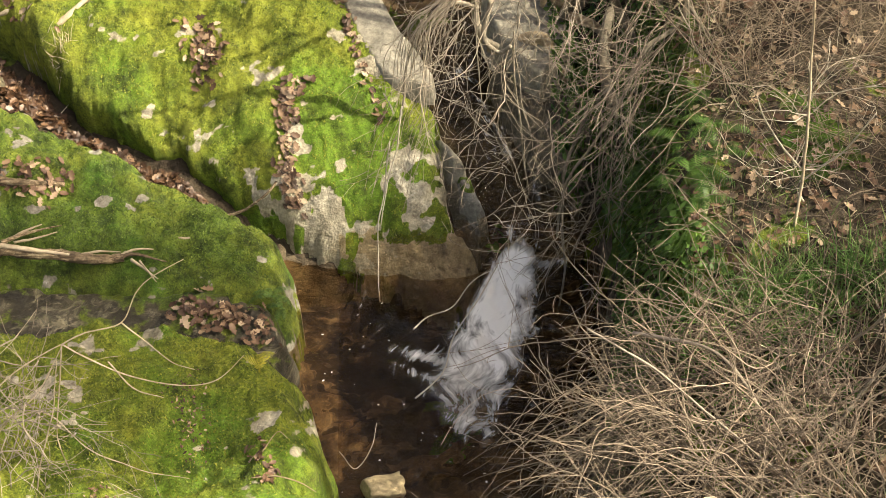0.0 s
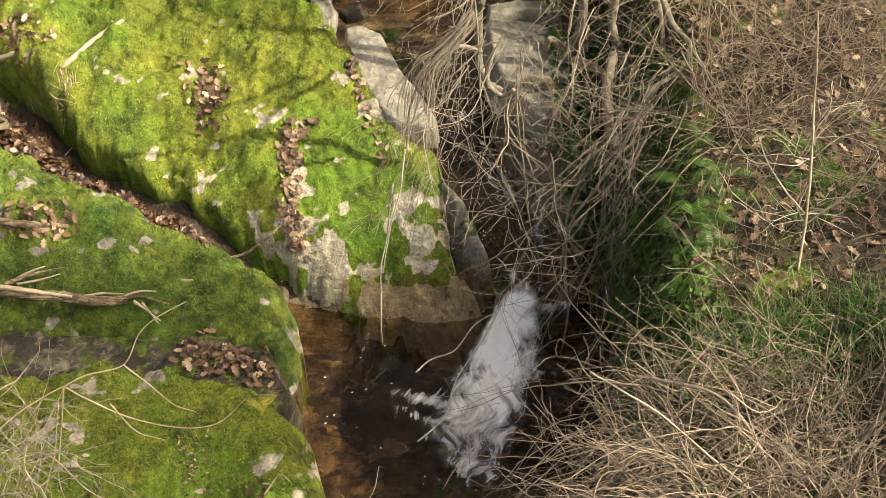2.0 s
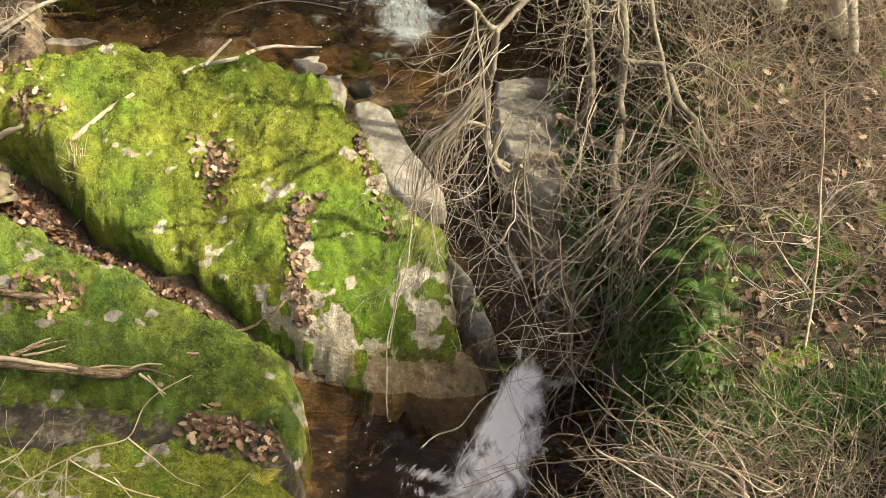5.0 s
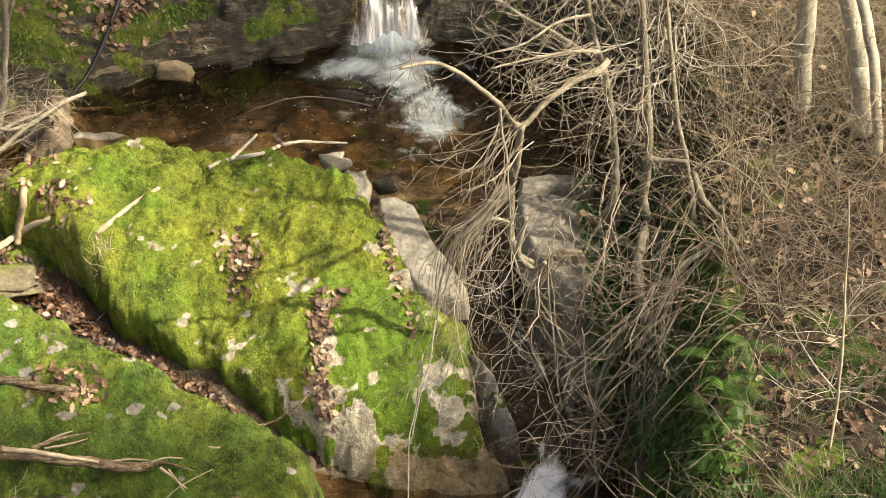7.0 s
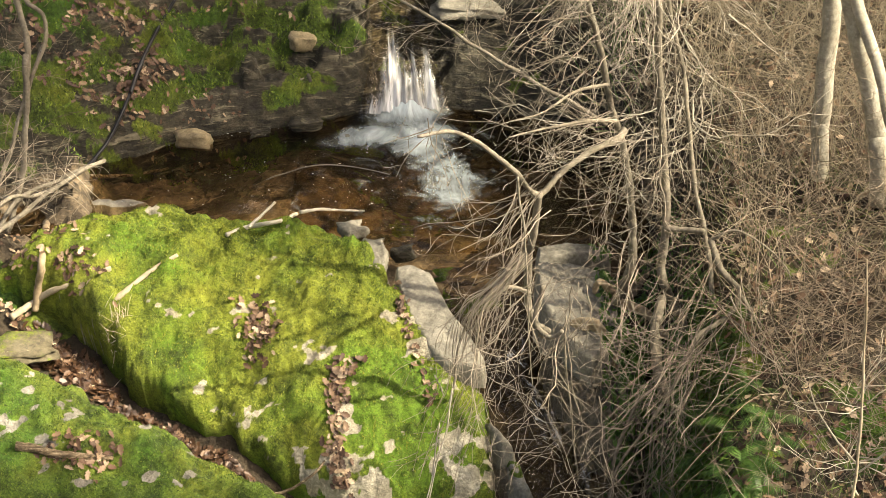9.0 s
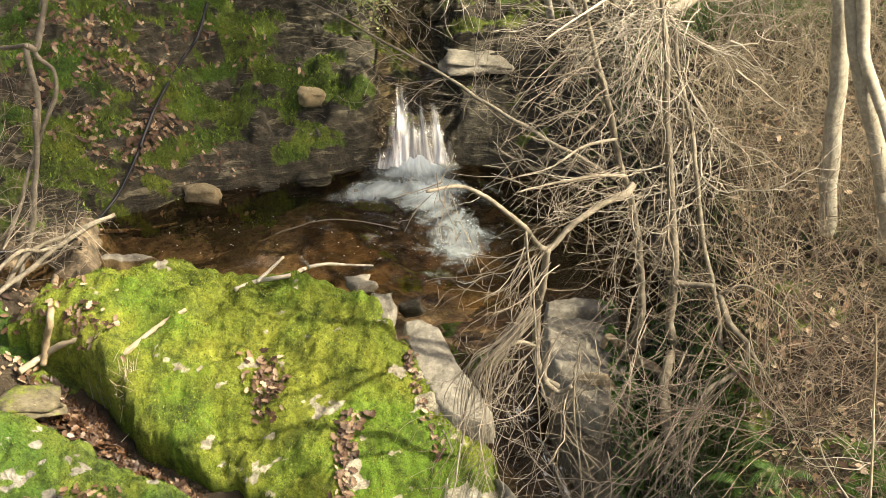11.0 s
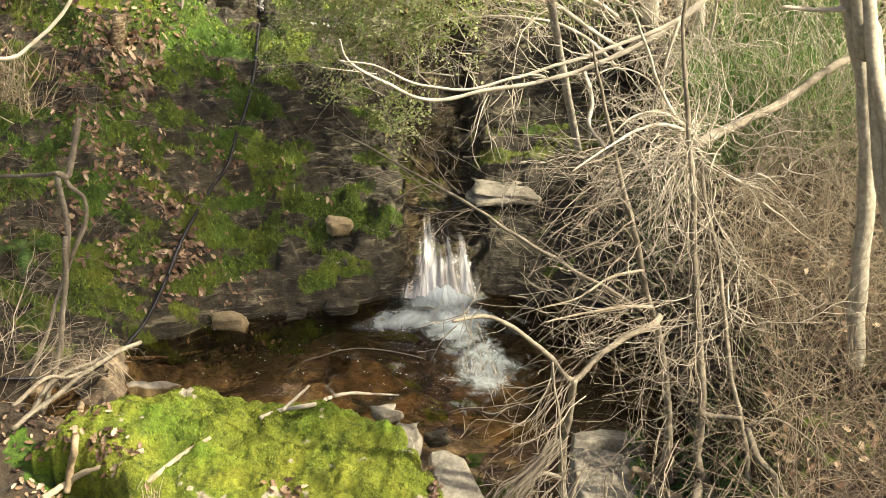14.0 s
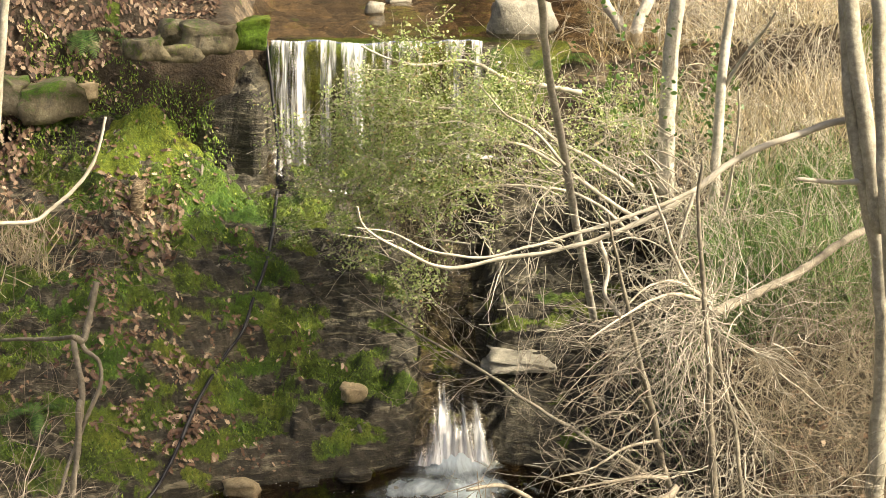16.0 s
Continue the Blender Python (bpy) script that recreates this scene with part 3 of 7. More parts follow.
def flow_sheet(name, line, widths, foam, material, label, across=24, along=60, lift=0.0, ruffle=0.02, parent=None, seed=5, tongues=0.0):
    """Running water along a line of places, with its half widths and, at each, how white it is; tongues: how unevenly it breaks, across the run."""
    p = np.array([tuple(v) for v in bend(line, 12)])
    u = np.linspace(0, 1, along)
    k = np.linspace(0, 1, len(p))
    c = np.stack([np.interp(u, k, p[:, i]) for i in range(3)], 1)
    far = np.concatenate([[0], np.cumsum(np.linalg.norm(np.diff(c, axis=0), axis=1))])
    kk = np.linspace(0, 1, len(widths))
    w = np.interp(u, kk, widths)
    d = np.gradient(c[:, :2], axis=0)
    d /= np.linalg.norm(d, axis=1)[:, None] + 1e-9
    side = np.stack([d[:, 1], -d[:, 0]], 1)
    v = np.linspace(-1, 1, across)
    A, B = np.repeat(far[:, None], across, 1), w[:, None] * v
    X, Y = c[:, 0, None] + side[:, 0, None] * B, c[:, 1, None] + side[:, 1, None] * B
    Z = c[:, 2, None] + 0 * X + lift
    shift = tongues * fbm(B * 13 + 3, 0.25 * A, 3, seed + 7)
    f = np.interp(np.clip(u[:, None] + shift, 0, 1), kk, foam)
    white = f - 0.9 * np.abs(v) ** 3 + 0.1 * fbm(B * 9, A * 2, 3, seed)
    Z = Z + ruffle * (fbm(B * 16, A * 2.5, 3, seed + 3) + 0.5 * fbm(B * 5, A * 2, 2, seed + 4)) * (0.3 + np.clip(white, 0, 1))
    ob = mesh_object(name, np.stack([X.ravel(), Y.ravel(), Z.ravel()], 1), grid_faces(along, across), material, parent)
    flow_data(ob, white, np.stack([A.ravel(), (np.mean(widths) * v + 0 * B).ravel(), 0 * A.ravel()], 1))
    return tagged(ob, label, "water", kind="structure")


def foam_sheet(name, box, field, level, way, material, label, ruffle=0.02, cell=0.015, seed=5):
    """Foaming water over a stretch of the plan: field says how white each place is, level how high it lies, way where the water runs."""
    x0, x1, y0, y1 = box
    ob = height_mesh(name, np.arange(x0, x1, cell), np.arange(y0, y1, cell),
                     lambda x, y: level(x, y) + ruffle * (fbm(x * 7, y * 4, 4, seed) + 0.4) * np.clip(field(x, y) + 0.2, 0, 1), material,
                     lambda X, Y, Z: any_corner(field(X, Y) > -0.3))
    co = np.empty(len(ob.data.vertices) * 3)
    ob.data.vertices.foreach_get("co", co)
    x, y, z = co.reshape(-1, 3).T
    wx, wy = x + 0.09 * fbm(x * 3, y * 3, 2, seed + 1), y + 0.09 * fbm(x * 3, y * 3, 2, seed + 2)
    flow_data(ob, field(x, y), np.stack([wx * way[0] + wy * way[1], wx * way[1] - wy * way[0], 0 * x], 1))
    return tagged(ob, label, "water", kind="structure")


def patch(x, y, cx, cy, rx, ry, turn=0.0):
    """1 at the middle of an oval place, falling to 0 round it."""
    c, s = math.cos(turn), math.sin(turn)
    a, b = (x - cx) * c + (y - cy) * s, (y - cy) * c - (x - cx) * s
    return np.exp(-((a / rx) ** 2 + (b / ry) ** 2))


def cascade_white(x, y):
    """The rush below the channel: a bright tongue, an arm from the bank and a streak that runs out over the pool."""
    mid = np.interp(y, [6.7, 7.0, 7.3, 7.7, 8.0, 8.3, 8.5], [0.45, 0.42, 0.42, 0.55, 0.63, 0.72, 0.78])
    half = np.interp(y, [6.7, 7.0, 7.3, 7.6, 8.0, 8.3, 8.5], [0.12, 0.2, 0.25, 0.2, 0.13, 0.1, 0.06])
    body = np.interp(y, [6.7, 6.9, 7.2, 7.5, 7.8, 8.3, 8.45, 8.6], [-0.3, 0.15, 0.4, 0.68, 1.0, 1.05, 0.1, -0.4])
    f = body - 0.75 * np.clip(np.abs(x - mid) / half - 0.35, 0, 3) ** 1.5
    f = np.maximum(f, 0.75 * patch(x, y, 0.9, 8.27, 0.16, 0.05, 0.15) - 0.25)
    f = np.maximum(f, 0.8 * patch(x, y, 0.14, 7.56, 0.26, 0.07, -0.35) - 0.25)
    f = np.maximum(f, 0.75 * patch(x, y, 0.1, 7.42, 0.24, 0.05, -0.5) - 0.28)
    return f + 0.12 * fbm(x * 6, y * 6, 3, 35)


def cascade_level(x, y):
    return np.interp(y, [6.6, 7.4, 7.7, 8.0, 8.2, 8.34, 8.6], [0.014, 0.025, 0.035, 0.06, 0.09, 0.14, 0.24])


def apron_white(x, y):
    """Where the fall strikes the middle pool: a bright burst, splashes to one side and a pale tail."""
    f = 1.4 * patch(x, y, -0.28, 12.66, 0.28, 0.19) - 0.2
    f = np.maximum(f, 1.0 * patch(x, y, -0.5, 12.27, 0.36, 0.2, 0.3) - 0.22)
    f = np.maximum(f, 1.05 * patch(x, y, -0.17, 12.25, 0.24, 0.38) - 0.2)
    tail = 0.5 * patch(x, y, -0.03, 11.8, 0.25, 0.55, 0.12) + 0.36 * patch(x, y, 0.06, 11.25, 0.2, 0.3, 0.1)
    return np.maximum(f, tail - 0.15) + 0.08 * fbm(x * 5, y * 5, 3, 37)


MAT["foam_fall"] = foam_material("white_falling_water", 1.6, 20, stops=((0.15, 0.0), (0.55, 0.35), (1.0, 0.97)), swirl=0.3, broken=0.75)
MAT["foam_thin"] = foam_material("thin_falling_water", 1.3, 22, stops=((0.3, 0.0), (0.65, 0.4), (1.0, 0.85)), swirl=0.2)
MAT["foam_run"] = foam_material("white_rushing_water", 3.2, 8.0, (0.97, 0.97, 0.95), stops=((0.1, 0.0), (0.5, 0.42), (0.9, 0.98)), swirl=0.8, broken=1.15)
MAT["foam_pool"] = foam_material("foam_on_the_pool", 3.5, 7.0, (0.66, 0.76, 0.78), stops=((0.0, 0.0), (0.5, 0.45), (1.0, 0.95)), swirl=0.8, broken=0.6)
flow_sheet("channel_water", [(0.25, 10.5, 1.0), (0.32, 10.2, 0.95), (0.45, 9.6, 0.66), (0.68, 9.1, 0.52), (0.8, 8.75, 0.4), (0.8, 8.5, 0.3), (0.78, 8.35, 0.22)],
           [0.4, 0.34, 0.3, 0.3, 0.3, 0.3, 0.26], [-0.4, -0.3, -0.1, -0.02, -0.1, -0.05, 0.3], MAT["foam_run"], "dark water running down the channel", ruffle=0.03)
foam_sheet("cascade", (-0.35, 1.2, 6.6, 8.6), cascade_white, cascade_level, (-0.3, -0.95), MAT["foam_run"], "white rushing water below the channel", 0.035, seed=33)
flow_sheet("waterfall", [(-0.44, 14.75, 2.72), (-0.44, 14.2, 2.2), (-0.38, 13.5, 1.66), (-0.35, 13.12, 1.5), (-0.32, 12.88, 1.32), (-0.3, 12.62, 1.0)],
           [0.22, 0.23, 0.23, 0.22, 0.27, 0.36], [-0.05, -0.02, 0.0, 0.06, 0.55, 1.05], MAT["foam_fall"], "white water falling into the middle pool", 60, 120, 0.035, 0.04, seed=11, tongues=0.1)
foam_sheet("foam_apron", (-1.1, 0.5, 10.7, 12.95), apron_white, lambda x, y: 1.012 + 0.1 * patch(x, y, -0.27, 12.7, 0.2, 0.12), (0.1, -0.99), MAT["foam_pool"], "foam spreading over the middle pool", 0.02, seed=15)


def weir_curtain():
    """The thin curtain of water over the weir: arching out from the lip and falling."""
    xs, t = np.linspace(-2.04, -0.15, 600), np.linspace(0, 1, 40)
    X, T = np.meshgrid(xs, t)
    lip = np.interp(X, [-2.2, -1.2, -0.3, 0.75], [15.34, 15.3, 15.42, 15.56])
    Y = lip + 0.06 - 0.2 * T ** 0.6 + 0.03 * fbm(X * 7, T * 2, 3, 3)
    Z = TOP + 0.005 - 1.1 * T ** 1.4 + 0.02 * fbm(X * 4, T, 2, 8)
    gap = 0.55 * fbm(X * 2.6, 0.2 * T, 3, 21) + 0.25 * fbm(X * 14, 0.3 * T, 2, 24)
    white = 0.55 + gap + 0.6 * step(-1.6, -1.8, X) - 0.15 * T + 0.1 * step(0.25, 0.0, T)
    V = np.stack([X.ravel(), Y.ravel(), Z.ravel()], 1)
    ob = mesh_object("weir_curtain", V, grid_faces(40, 600), MAT["foam_thin"])
    flow_data(ob, white, np.stack([1.1 * T.ravel(), X.ravel(), 0 * X.ravel()], 1))
    return tagged(ob, "thin white curtain of water over the weir", "water", kind="structure")


weir_curtain()
foam_sheet("weir_foam", (-1.2, 0.4, 14.75, 15.4), lambda x, y: 0.75 * patch(x, y, -0.15, 15.2, 0.35, 0.12, -0.2) + 0.5 * patch(x, y, -0.75, 15.1, 0.3, 0.1) - 0.2, lambda x, y: 2.9 + 0 * x, (1.0, 0.0), MAT["foam_run"], "white foam at the foot of the weir", 0.02, seed=43)
flow_sheet("weir_run", [(-2.0, 15.1, 3.0), (-1.95, 14.9, 2.86), (-1.8, 14.75, 2.78), (-1.5, 14.65, 2.72), (-1.0, 14.6, 2.72), (-0.5, 14.7, 2.73)],
           [0.08, 0.1, 0.08, 0.07, 0.14, 0.2], [0.3, 0.28, 0.25, 0.15, 0.05, 0.1], MAT["foam_run"], "white water running off below the weir", seed=41)


# ---- wood: limbs, twigs ----
def part_mesh(name, V, Fc, material, thing, label="", kind="", smooth=True):
    o = thing.location if thing else Vector()
    ob = mesh_object(name, np.array([tuple(v) for v in V] if not isinstance(V, np.ndarray) else V) - np.array(o), Fc, material, thing, smooth, label)
    if kind:
        ob["kind"] = kind
    return ob


def thing_at(name, place, label, category, group=""):
    ob = new(name)
    ob.location, ob.empty_display_size = place, 0.1
    return tagged(ob, label, category, group)


def limb(thing, name, pts, r0, r1, material="bark", wobble=0.012, sides=8, label="", rough=1.0):
    """A tapered, slightly crooked limb."""
    line = bend(pts, 9)
    line = [q + Vector(noise.noise_vector(q * 5.0)) * wobble for q in line]
    n = len(line) - 1
    radii = [(r0 + (r1 - r0) * i / n) * (1 + 0.18 * rough * noise.noise(q * 9.0)) for i, q in enumerate(line)]
    V, Fc = [], []
    tube(V, Fc, line, radii, sides)
    for k, v in enumerate(V):
        r = radii[min(k // sides, n)]
        v += (Vector(noise.noise_vector(v * 0.35 / r)) * 0.3 + Vector(noise.noise_vector(v * 1.1 / r)) * 0.12) * r * rough
    return part_mesh(name, V, Fc, MAT[material], thing, label)


def twig(W, rng, start, way, length, r, depth, droop=0.0, kink=0.13, fork=0.75, curve=0.05):
    """Adds to W a crooked twig with side twigs, down to hair-thin tips, as lines with their thickness."""
    n = max(3, int(length / 0.07))
    px, py, pz = start
    d = Vector(way).normalized()
    dx, dy, dz = d
    pts = [(px, py, pz, r)]
    cx, cy, cz = rng.gauss(0, curve), rng.gauss(0, curve), rng.gauss(0, curve) - droop
    for i in range(n):
        dx, dy, dz = dx + rng.gauss(cx, kink), dy + rng.gauss(cy, kink), dz + rng.gauss(cz, kink)
        k = 1 / math.sqrt(dx * dx + dy * dy + dz * dz + 1e-9)
        dx, dy, dz = dx * k, dy * k, dz * k
        px, py, pz = px + dx * length / n, py + dy * length / n, pz + dz * length / n
        rr = max(0.0012, r * (1 - 0.7 * (i + 1) / n))
        pts.append((px, py, pz, rr))
        if depth and i and rng.random() < fork:
            f = rng.uniform(0.5, 1.0)
            twig(W, rng, (px, py, pz), (dx * f + rng.gauss(0, 0.5), dy * f + rng.gauss(0, 0.5), dz * f + rng.gauss(0, 0.5)), length * rng.uniform(0.22, 0.5), rr * 0.7, depth - 1, droop, kink, fork * 0.8, curve)
    W.append(pts)


def wood(W, sides=4):
    """The faces of all lines in W, as thin tapered rods."""
    groups = {}
    for pts in W:
        groups.setdefault(len(pts), []).append(pts)
    VV, FF, base = [], [], 0
    ang = np.arange(sides) * 2 * math.pi / sides
    for n, lines in sorted(groups.items()):
        A = np.array(lines)
        P, r = A[:, :, :3], A[:, :, 3]
        D = np.gradient(P, axis=1)
        D /= np.linalg.norm(D, axis=2, keepdims=True) + 1e-9
        S = np.cross(D, np.array((0.31, 0.52, 0.79)))
        S /= np.linalg.norm(S, axis=2, keepdims=True) + 1e-9
        U = np.cross(D, S)
        ring = P[:, :, None] + (S[:, :, None] * np.cos(ang)[:, None] + U[:, :, None] * np.sin(ang)[:, None]) * r[:, :, None, None]
        VV.append(ring.reshape(-1, 3))
        m, i, k = np.meshgrid(np.arange(len(lines)), np.arange(n - 1), np.arange(sides), indexing="ij")
        o = base + (m * n + i) * sides
        FF.append(np.stack([o + k, o + (k + 1) % sides, o + sides + (k + 1) % sides, o + sides + k], -1).reshape(-1, 4))
        base += len(lines) * n * sides
    return np.concatenate(VV), np.concatenate(FF)


def spray(W, seed, start, toward, n, spread, r, depth=2, droop=0.05, spot=0.1, fork=0.55, kink=0.19, curve=0.085):
    """A bundle of twigs from about one place towards another."""
    rng = random.Random(seed)
    s, e = Vector(start), Vector(toward)
    for _ in range(n):
        o = s + Vector((rng.gauss(0, spot), rng.gauss(0, spot), rng.gauss(0, spot)))
        w = e - s
        way = w.normalized() + Vector((rng.gauss(0, spread), rng.gauss(0, spread), rng.gauss(0, spread)))
        twig(W, rng, o, way, w.length * rng.uniform(0.5, 1.15), r * rng.uniform(0.5, 1.2), depth, droop, kink, fork, curve)


def twig_part(name, W, material, thing, label="", sides=4, limb_of=None):
    """All thin twigs of a plant as one mesh, under the limb that bears them."""
    V, Fc = wood(W, sides)
    ob = part_mesh(name, V, Fc, MAT[material], thing, label, "stuff")
    if limb_of:
        ob.parent = limb_of
    return ob


MAT["deadwood"] = plain("grey_dead_wood", (0.28, 0.22, 0.14), (0.5, 0.43, 0.31), 14.0)
MAT["root"] = plain("peeling_root_bark", (0.2, 0.14, 0.08), (0.42, 0.34, 0.22), 18.0)
# Pale wood, raised further so far twigs carry the sun's glare.
MAT["pale_twig"] = plain("pale_dry_twig", (0.46, 0.41, 0.31), (0.7, 0.645, 0.53), 9.0, per_island=0.4)
MAT["brush"] = plain("dry_tan_brush", (0.26, 0.215, 0.14), (0.48, 0.415, 0.3), 3.0, per_island=0.55)
MAT["bramble"] = plain("dry_bramble_stem", (0.24, 0.185, 0.13), (0.45, 0.365, 0.27), 3.0, per_island=0.6)


def log_material(name):
    """Weathered wood: dark cracks and pale splinters along the grain."""
    m, nt, n, l, b = nodes_of(name)
    mp = n.new("ShaderNodeMapping")
    mp.inputs["Scale"].default_value = (6, 55, 55)
    l.new(world_place(nt), mp.inputs[0])
    f = noise_node(nt, 1.0, 6, 0.7, mp.outputs[0], 0.6)
    c = ramp(nt, f, [(0.36, (0.05, 0.035, 0.02)), (0.5, (0.26, 0.19, 0.11)), (0.66, (0.55, 0.45, 0.3))])
    c = mix(nt, ramp(nt, noise_node(nt, 6.0, 5, 0.7, world_place(nt)), [(0.48, 0.0), (0.6, 0.85)]), c, (0.07, 0.05, 0.03))
    l.new(c, b.inputs["Base Color"])
    b.inputs["Roughness"].default_value = 0.9
    bump(nt, f, 1.0, 0.02, b)
    return m


MAT["log"] = log_material("weathered_wood")
MAT["plastic"] = plain("black_plastic", (0.012, 0.012, 0.013), (0.02, 0.02, 0.022), 30.0, 0.4, 0.001)

# the shrub that leans over the channel
hazel = thing_at("hazel_shrub", (1.129, 9.611, 1.082), "bare grey hazel shrub leaning over the channel", "shrub")
limb(hazel, "stem", [(1.099, 9.561, 1.091), (1.126, 9.528, 1.215), (1.184, 9.496, 1.419), (1.172, 9.463, 1.718), (1.102, 9.430, 2.199), (1.006, 9.397, 2.512), (0.920, 9.364, 2.906), (0.824, 9.331, 3.234), (0.759, 9.299, 3.485), (0.708, 9.266, 3.729), (0.653, 9.233, 3.935), (0.615, 9.200, 4.136)], 0.032, 0.006)
limb(hazel, "stem", [(1.519, 9.191, 1.141), (1.414, 9.212, 1.300), (1.332, 9.233, 1.528), (1.350, 9.254, 1.830), (1.301, 9.275, 2.386), (1.253, 9.296, 2.845), (1.229, 9.316, 3.170), (1.187, 9.337, 3.537), (1.156, 9.358, 3.829), (1.123, 9.379, 4.146), (1.132, 9.400, 4.394)], 0.034, 0.008)
arm = limb(hazel, "branch", [(1.053, 9.150, 2.525), (0.999, 9.044, 2.510), (0.887, 8.938, 2.504), (0.690, 8.831, 2.427), (0.544, 8.725, 2.313), (0.409, 8.619, 2.491), (0.202, 8.513, 2.732), (0.048, 8.406, 2.852), (-0.131, 8.300, 2.876)], 0.024, 0.01)
limb(hazel, "branch", [(0.543, 8.700, 2.326), (0.528, 8.740, 2.106), (0.503, 8.780, 1.900), (0.491, 8.820, 1.649), (0.542, 8.860, 1.392), (0.631, 8.900, 1.296)], 0.02, 0.024)
limb(hazel, "branch", [(0.514, 8.750, 1.652), (0.395, 8.680, 1.739), (0.263, 8.610, 1.735), (0.165, 8.540, 1.625), (0.084, 8.470, 1.440), (0.052, 8.400, 1.214)], 0.012, 0.004)
limb(hazel, "branch", [(0.525, 8.800, 1.963), (0.378, 8.725, 1.818), (0.248, 8.650, 1.635), (0.167, 8.575, 1.490), (0.101, 8.500, 1.344)], 0.01, 0.003)
limb(hazel, "branch", [(0.982, 9.000, 2.641), (0.778, 8.867, 2.702), (0.550, 8.733, 2.719), (0.358, 8.600, 2.724)], 0.012, 0.004)
limb(hazel, "branch", [(0.929, 9.050, 2.846), (0.711, 8.900, 2.860), (0.548, 8.750, 2.808), (0.356, 8.600, 2.826)], 0.01, 0.003)
limb(hazel, "root", [(0.621, 9.540, 0.926), (0.728, 9.493, 0.921), (0.849, 9.447, 1.000), (0.944, 9.401, 1.045), (1.007, 9.355, 0.998), (1.028, 9.309, 0.909), (1.100, 9.263, 0.820), (1.181, 9.217, 0.765)], 0.045, 0.04, "root", label="thick pale root with peeling bark")
limb(hazel, "root", [(1.140, 9.617, 1.075), (1.236, 9.579, 1.059), (1.325, 9.541, 1.019), (1.391, 9.503, 0.936), (1.451, 9.466, 0.896)], 0.034, 0.026, "root")
limb(hazel, "root", [(1.098, 9.685, 1.102), (1.009, 9.677, 1.191), (0.969, 9.669, 1.111)], 0.03, 0.02, "root")
limb(hazel, "stem", [(1.264, 8.300, 1.242), (1.252, 8.533, 1.322), (1.255, 8.767, 1.410), (1.317, 9.000, 1.466)], 0.035, 0.03)
limb(hazel, "branch", [(1.534, 8.800, 1.982), (1.608, 8.711, 1.834), (1.701, 8.622, 1.735), (1.644, 8.533, 1.637), (1.469, 8.444, 1.563), (1.377, 8.356, 1.436), (1.304, 8.267, 1.303), (1.177, 8.178, 1.136), (0.985, 8.089, 0.847), (0.939, 8.000, 0.545)], 0.02, 0.006)
limb(hazel, "branch", [(1.677, 8.500, 1.807), (1.782, 8.425, 1.639), (1.890, 8.350, 1.440), (1.981, 8.275, 1.298), (2.054, 8.200, 1.077)], 0.012, 0.003)
limb(hazel, "branch", [(1.534, 8.800, 1.982), (1.667, 8.750, 2.064), (1.824, 8.700, 2.018), (1.956, 8.650, 1.898), (2.011, 8.600, 1.740)], 0.01, 0.003)
limb(hazel, "snag", [(1.315, 9.000, 1.948), (1.423, 8.950, 1.967), (1.524, 8.900, 1.987)], 0.02, 0.018)
limb(hazel, "branch", [(0.558, 8.300, 1.970), (0.512, 8.267, 1.776), (0.589, 8.233, 1.685), (0.664, 8.200, 1.740)], 0.016, 0.012)
limb(hazel, "branch", [(1.134, 8.400, 1.144), (1.006, 8.300, 0.815), (0.993, 8.200, 0.473), (1.011, 8.100, 0.206), (0.961, 8.000, -0.064)], 0.012, 0.006)
limb(hazel, "hanging_twig", [(0.688, 8.400, 1.710), (0.699, 8.333, 1.451), (0.739, 8.267, 1.109), (0.782, 8.200, 0.718)], 0.006, 0.004)
limb(hazel, "hanging_twig", [(0.399, 8.400, 2.600), (0.450, 8.333, 2.255), (0.474, 8.267, 1.791), (0.504, 8.200, 1.347)], 0.006, 0.003)
limb(hazel, "hanging_twig", [(1.207, 8.300, 1.130), (1.197, 8.233, 0.857), (1.154, 8.167, 0.578), (1.040, 8.100, 0.336)], 0.006, 0.004)
W = []
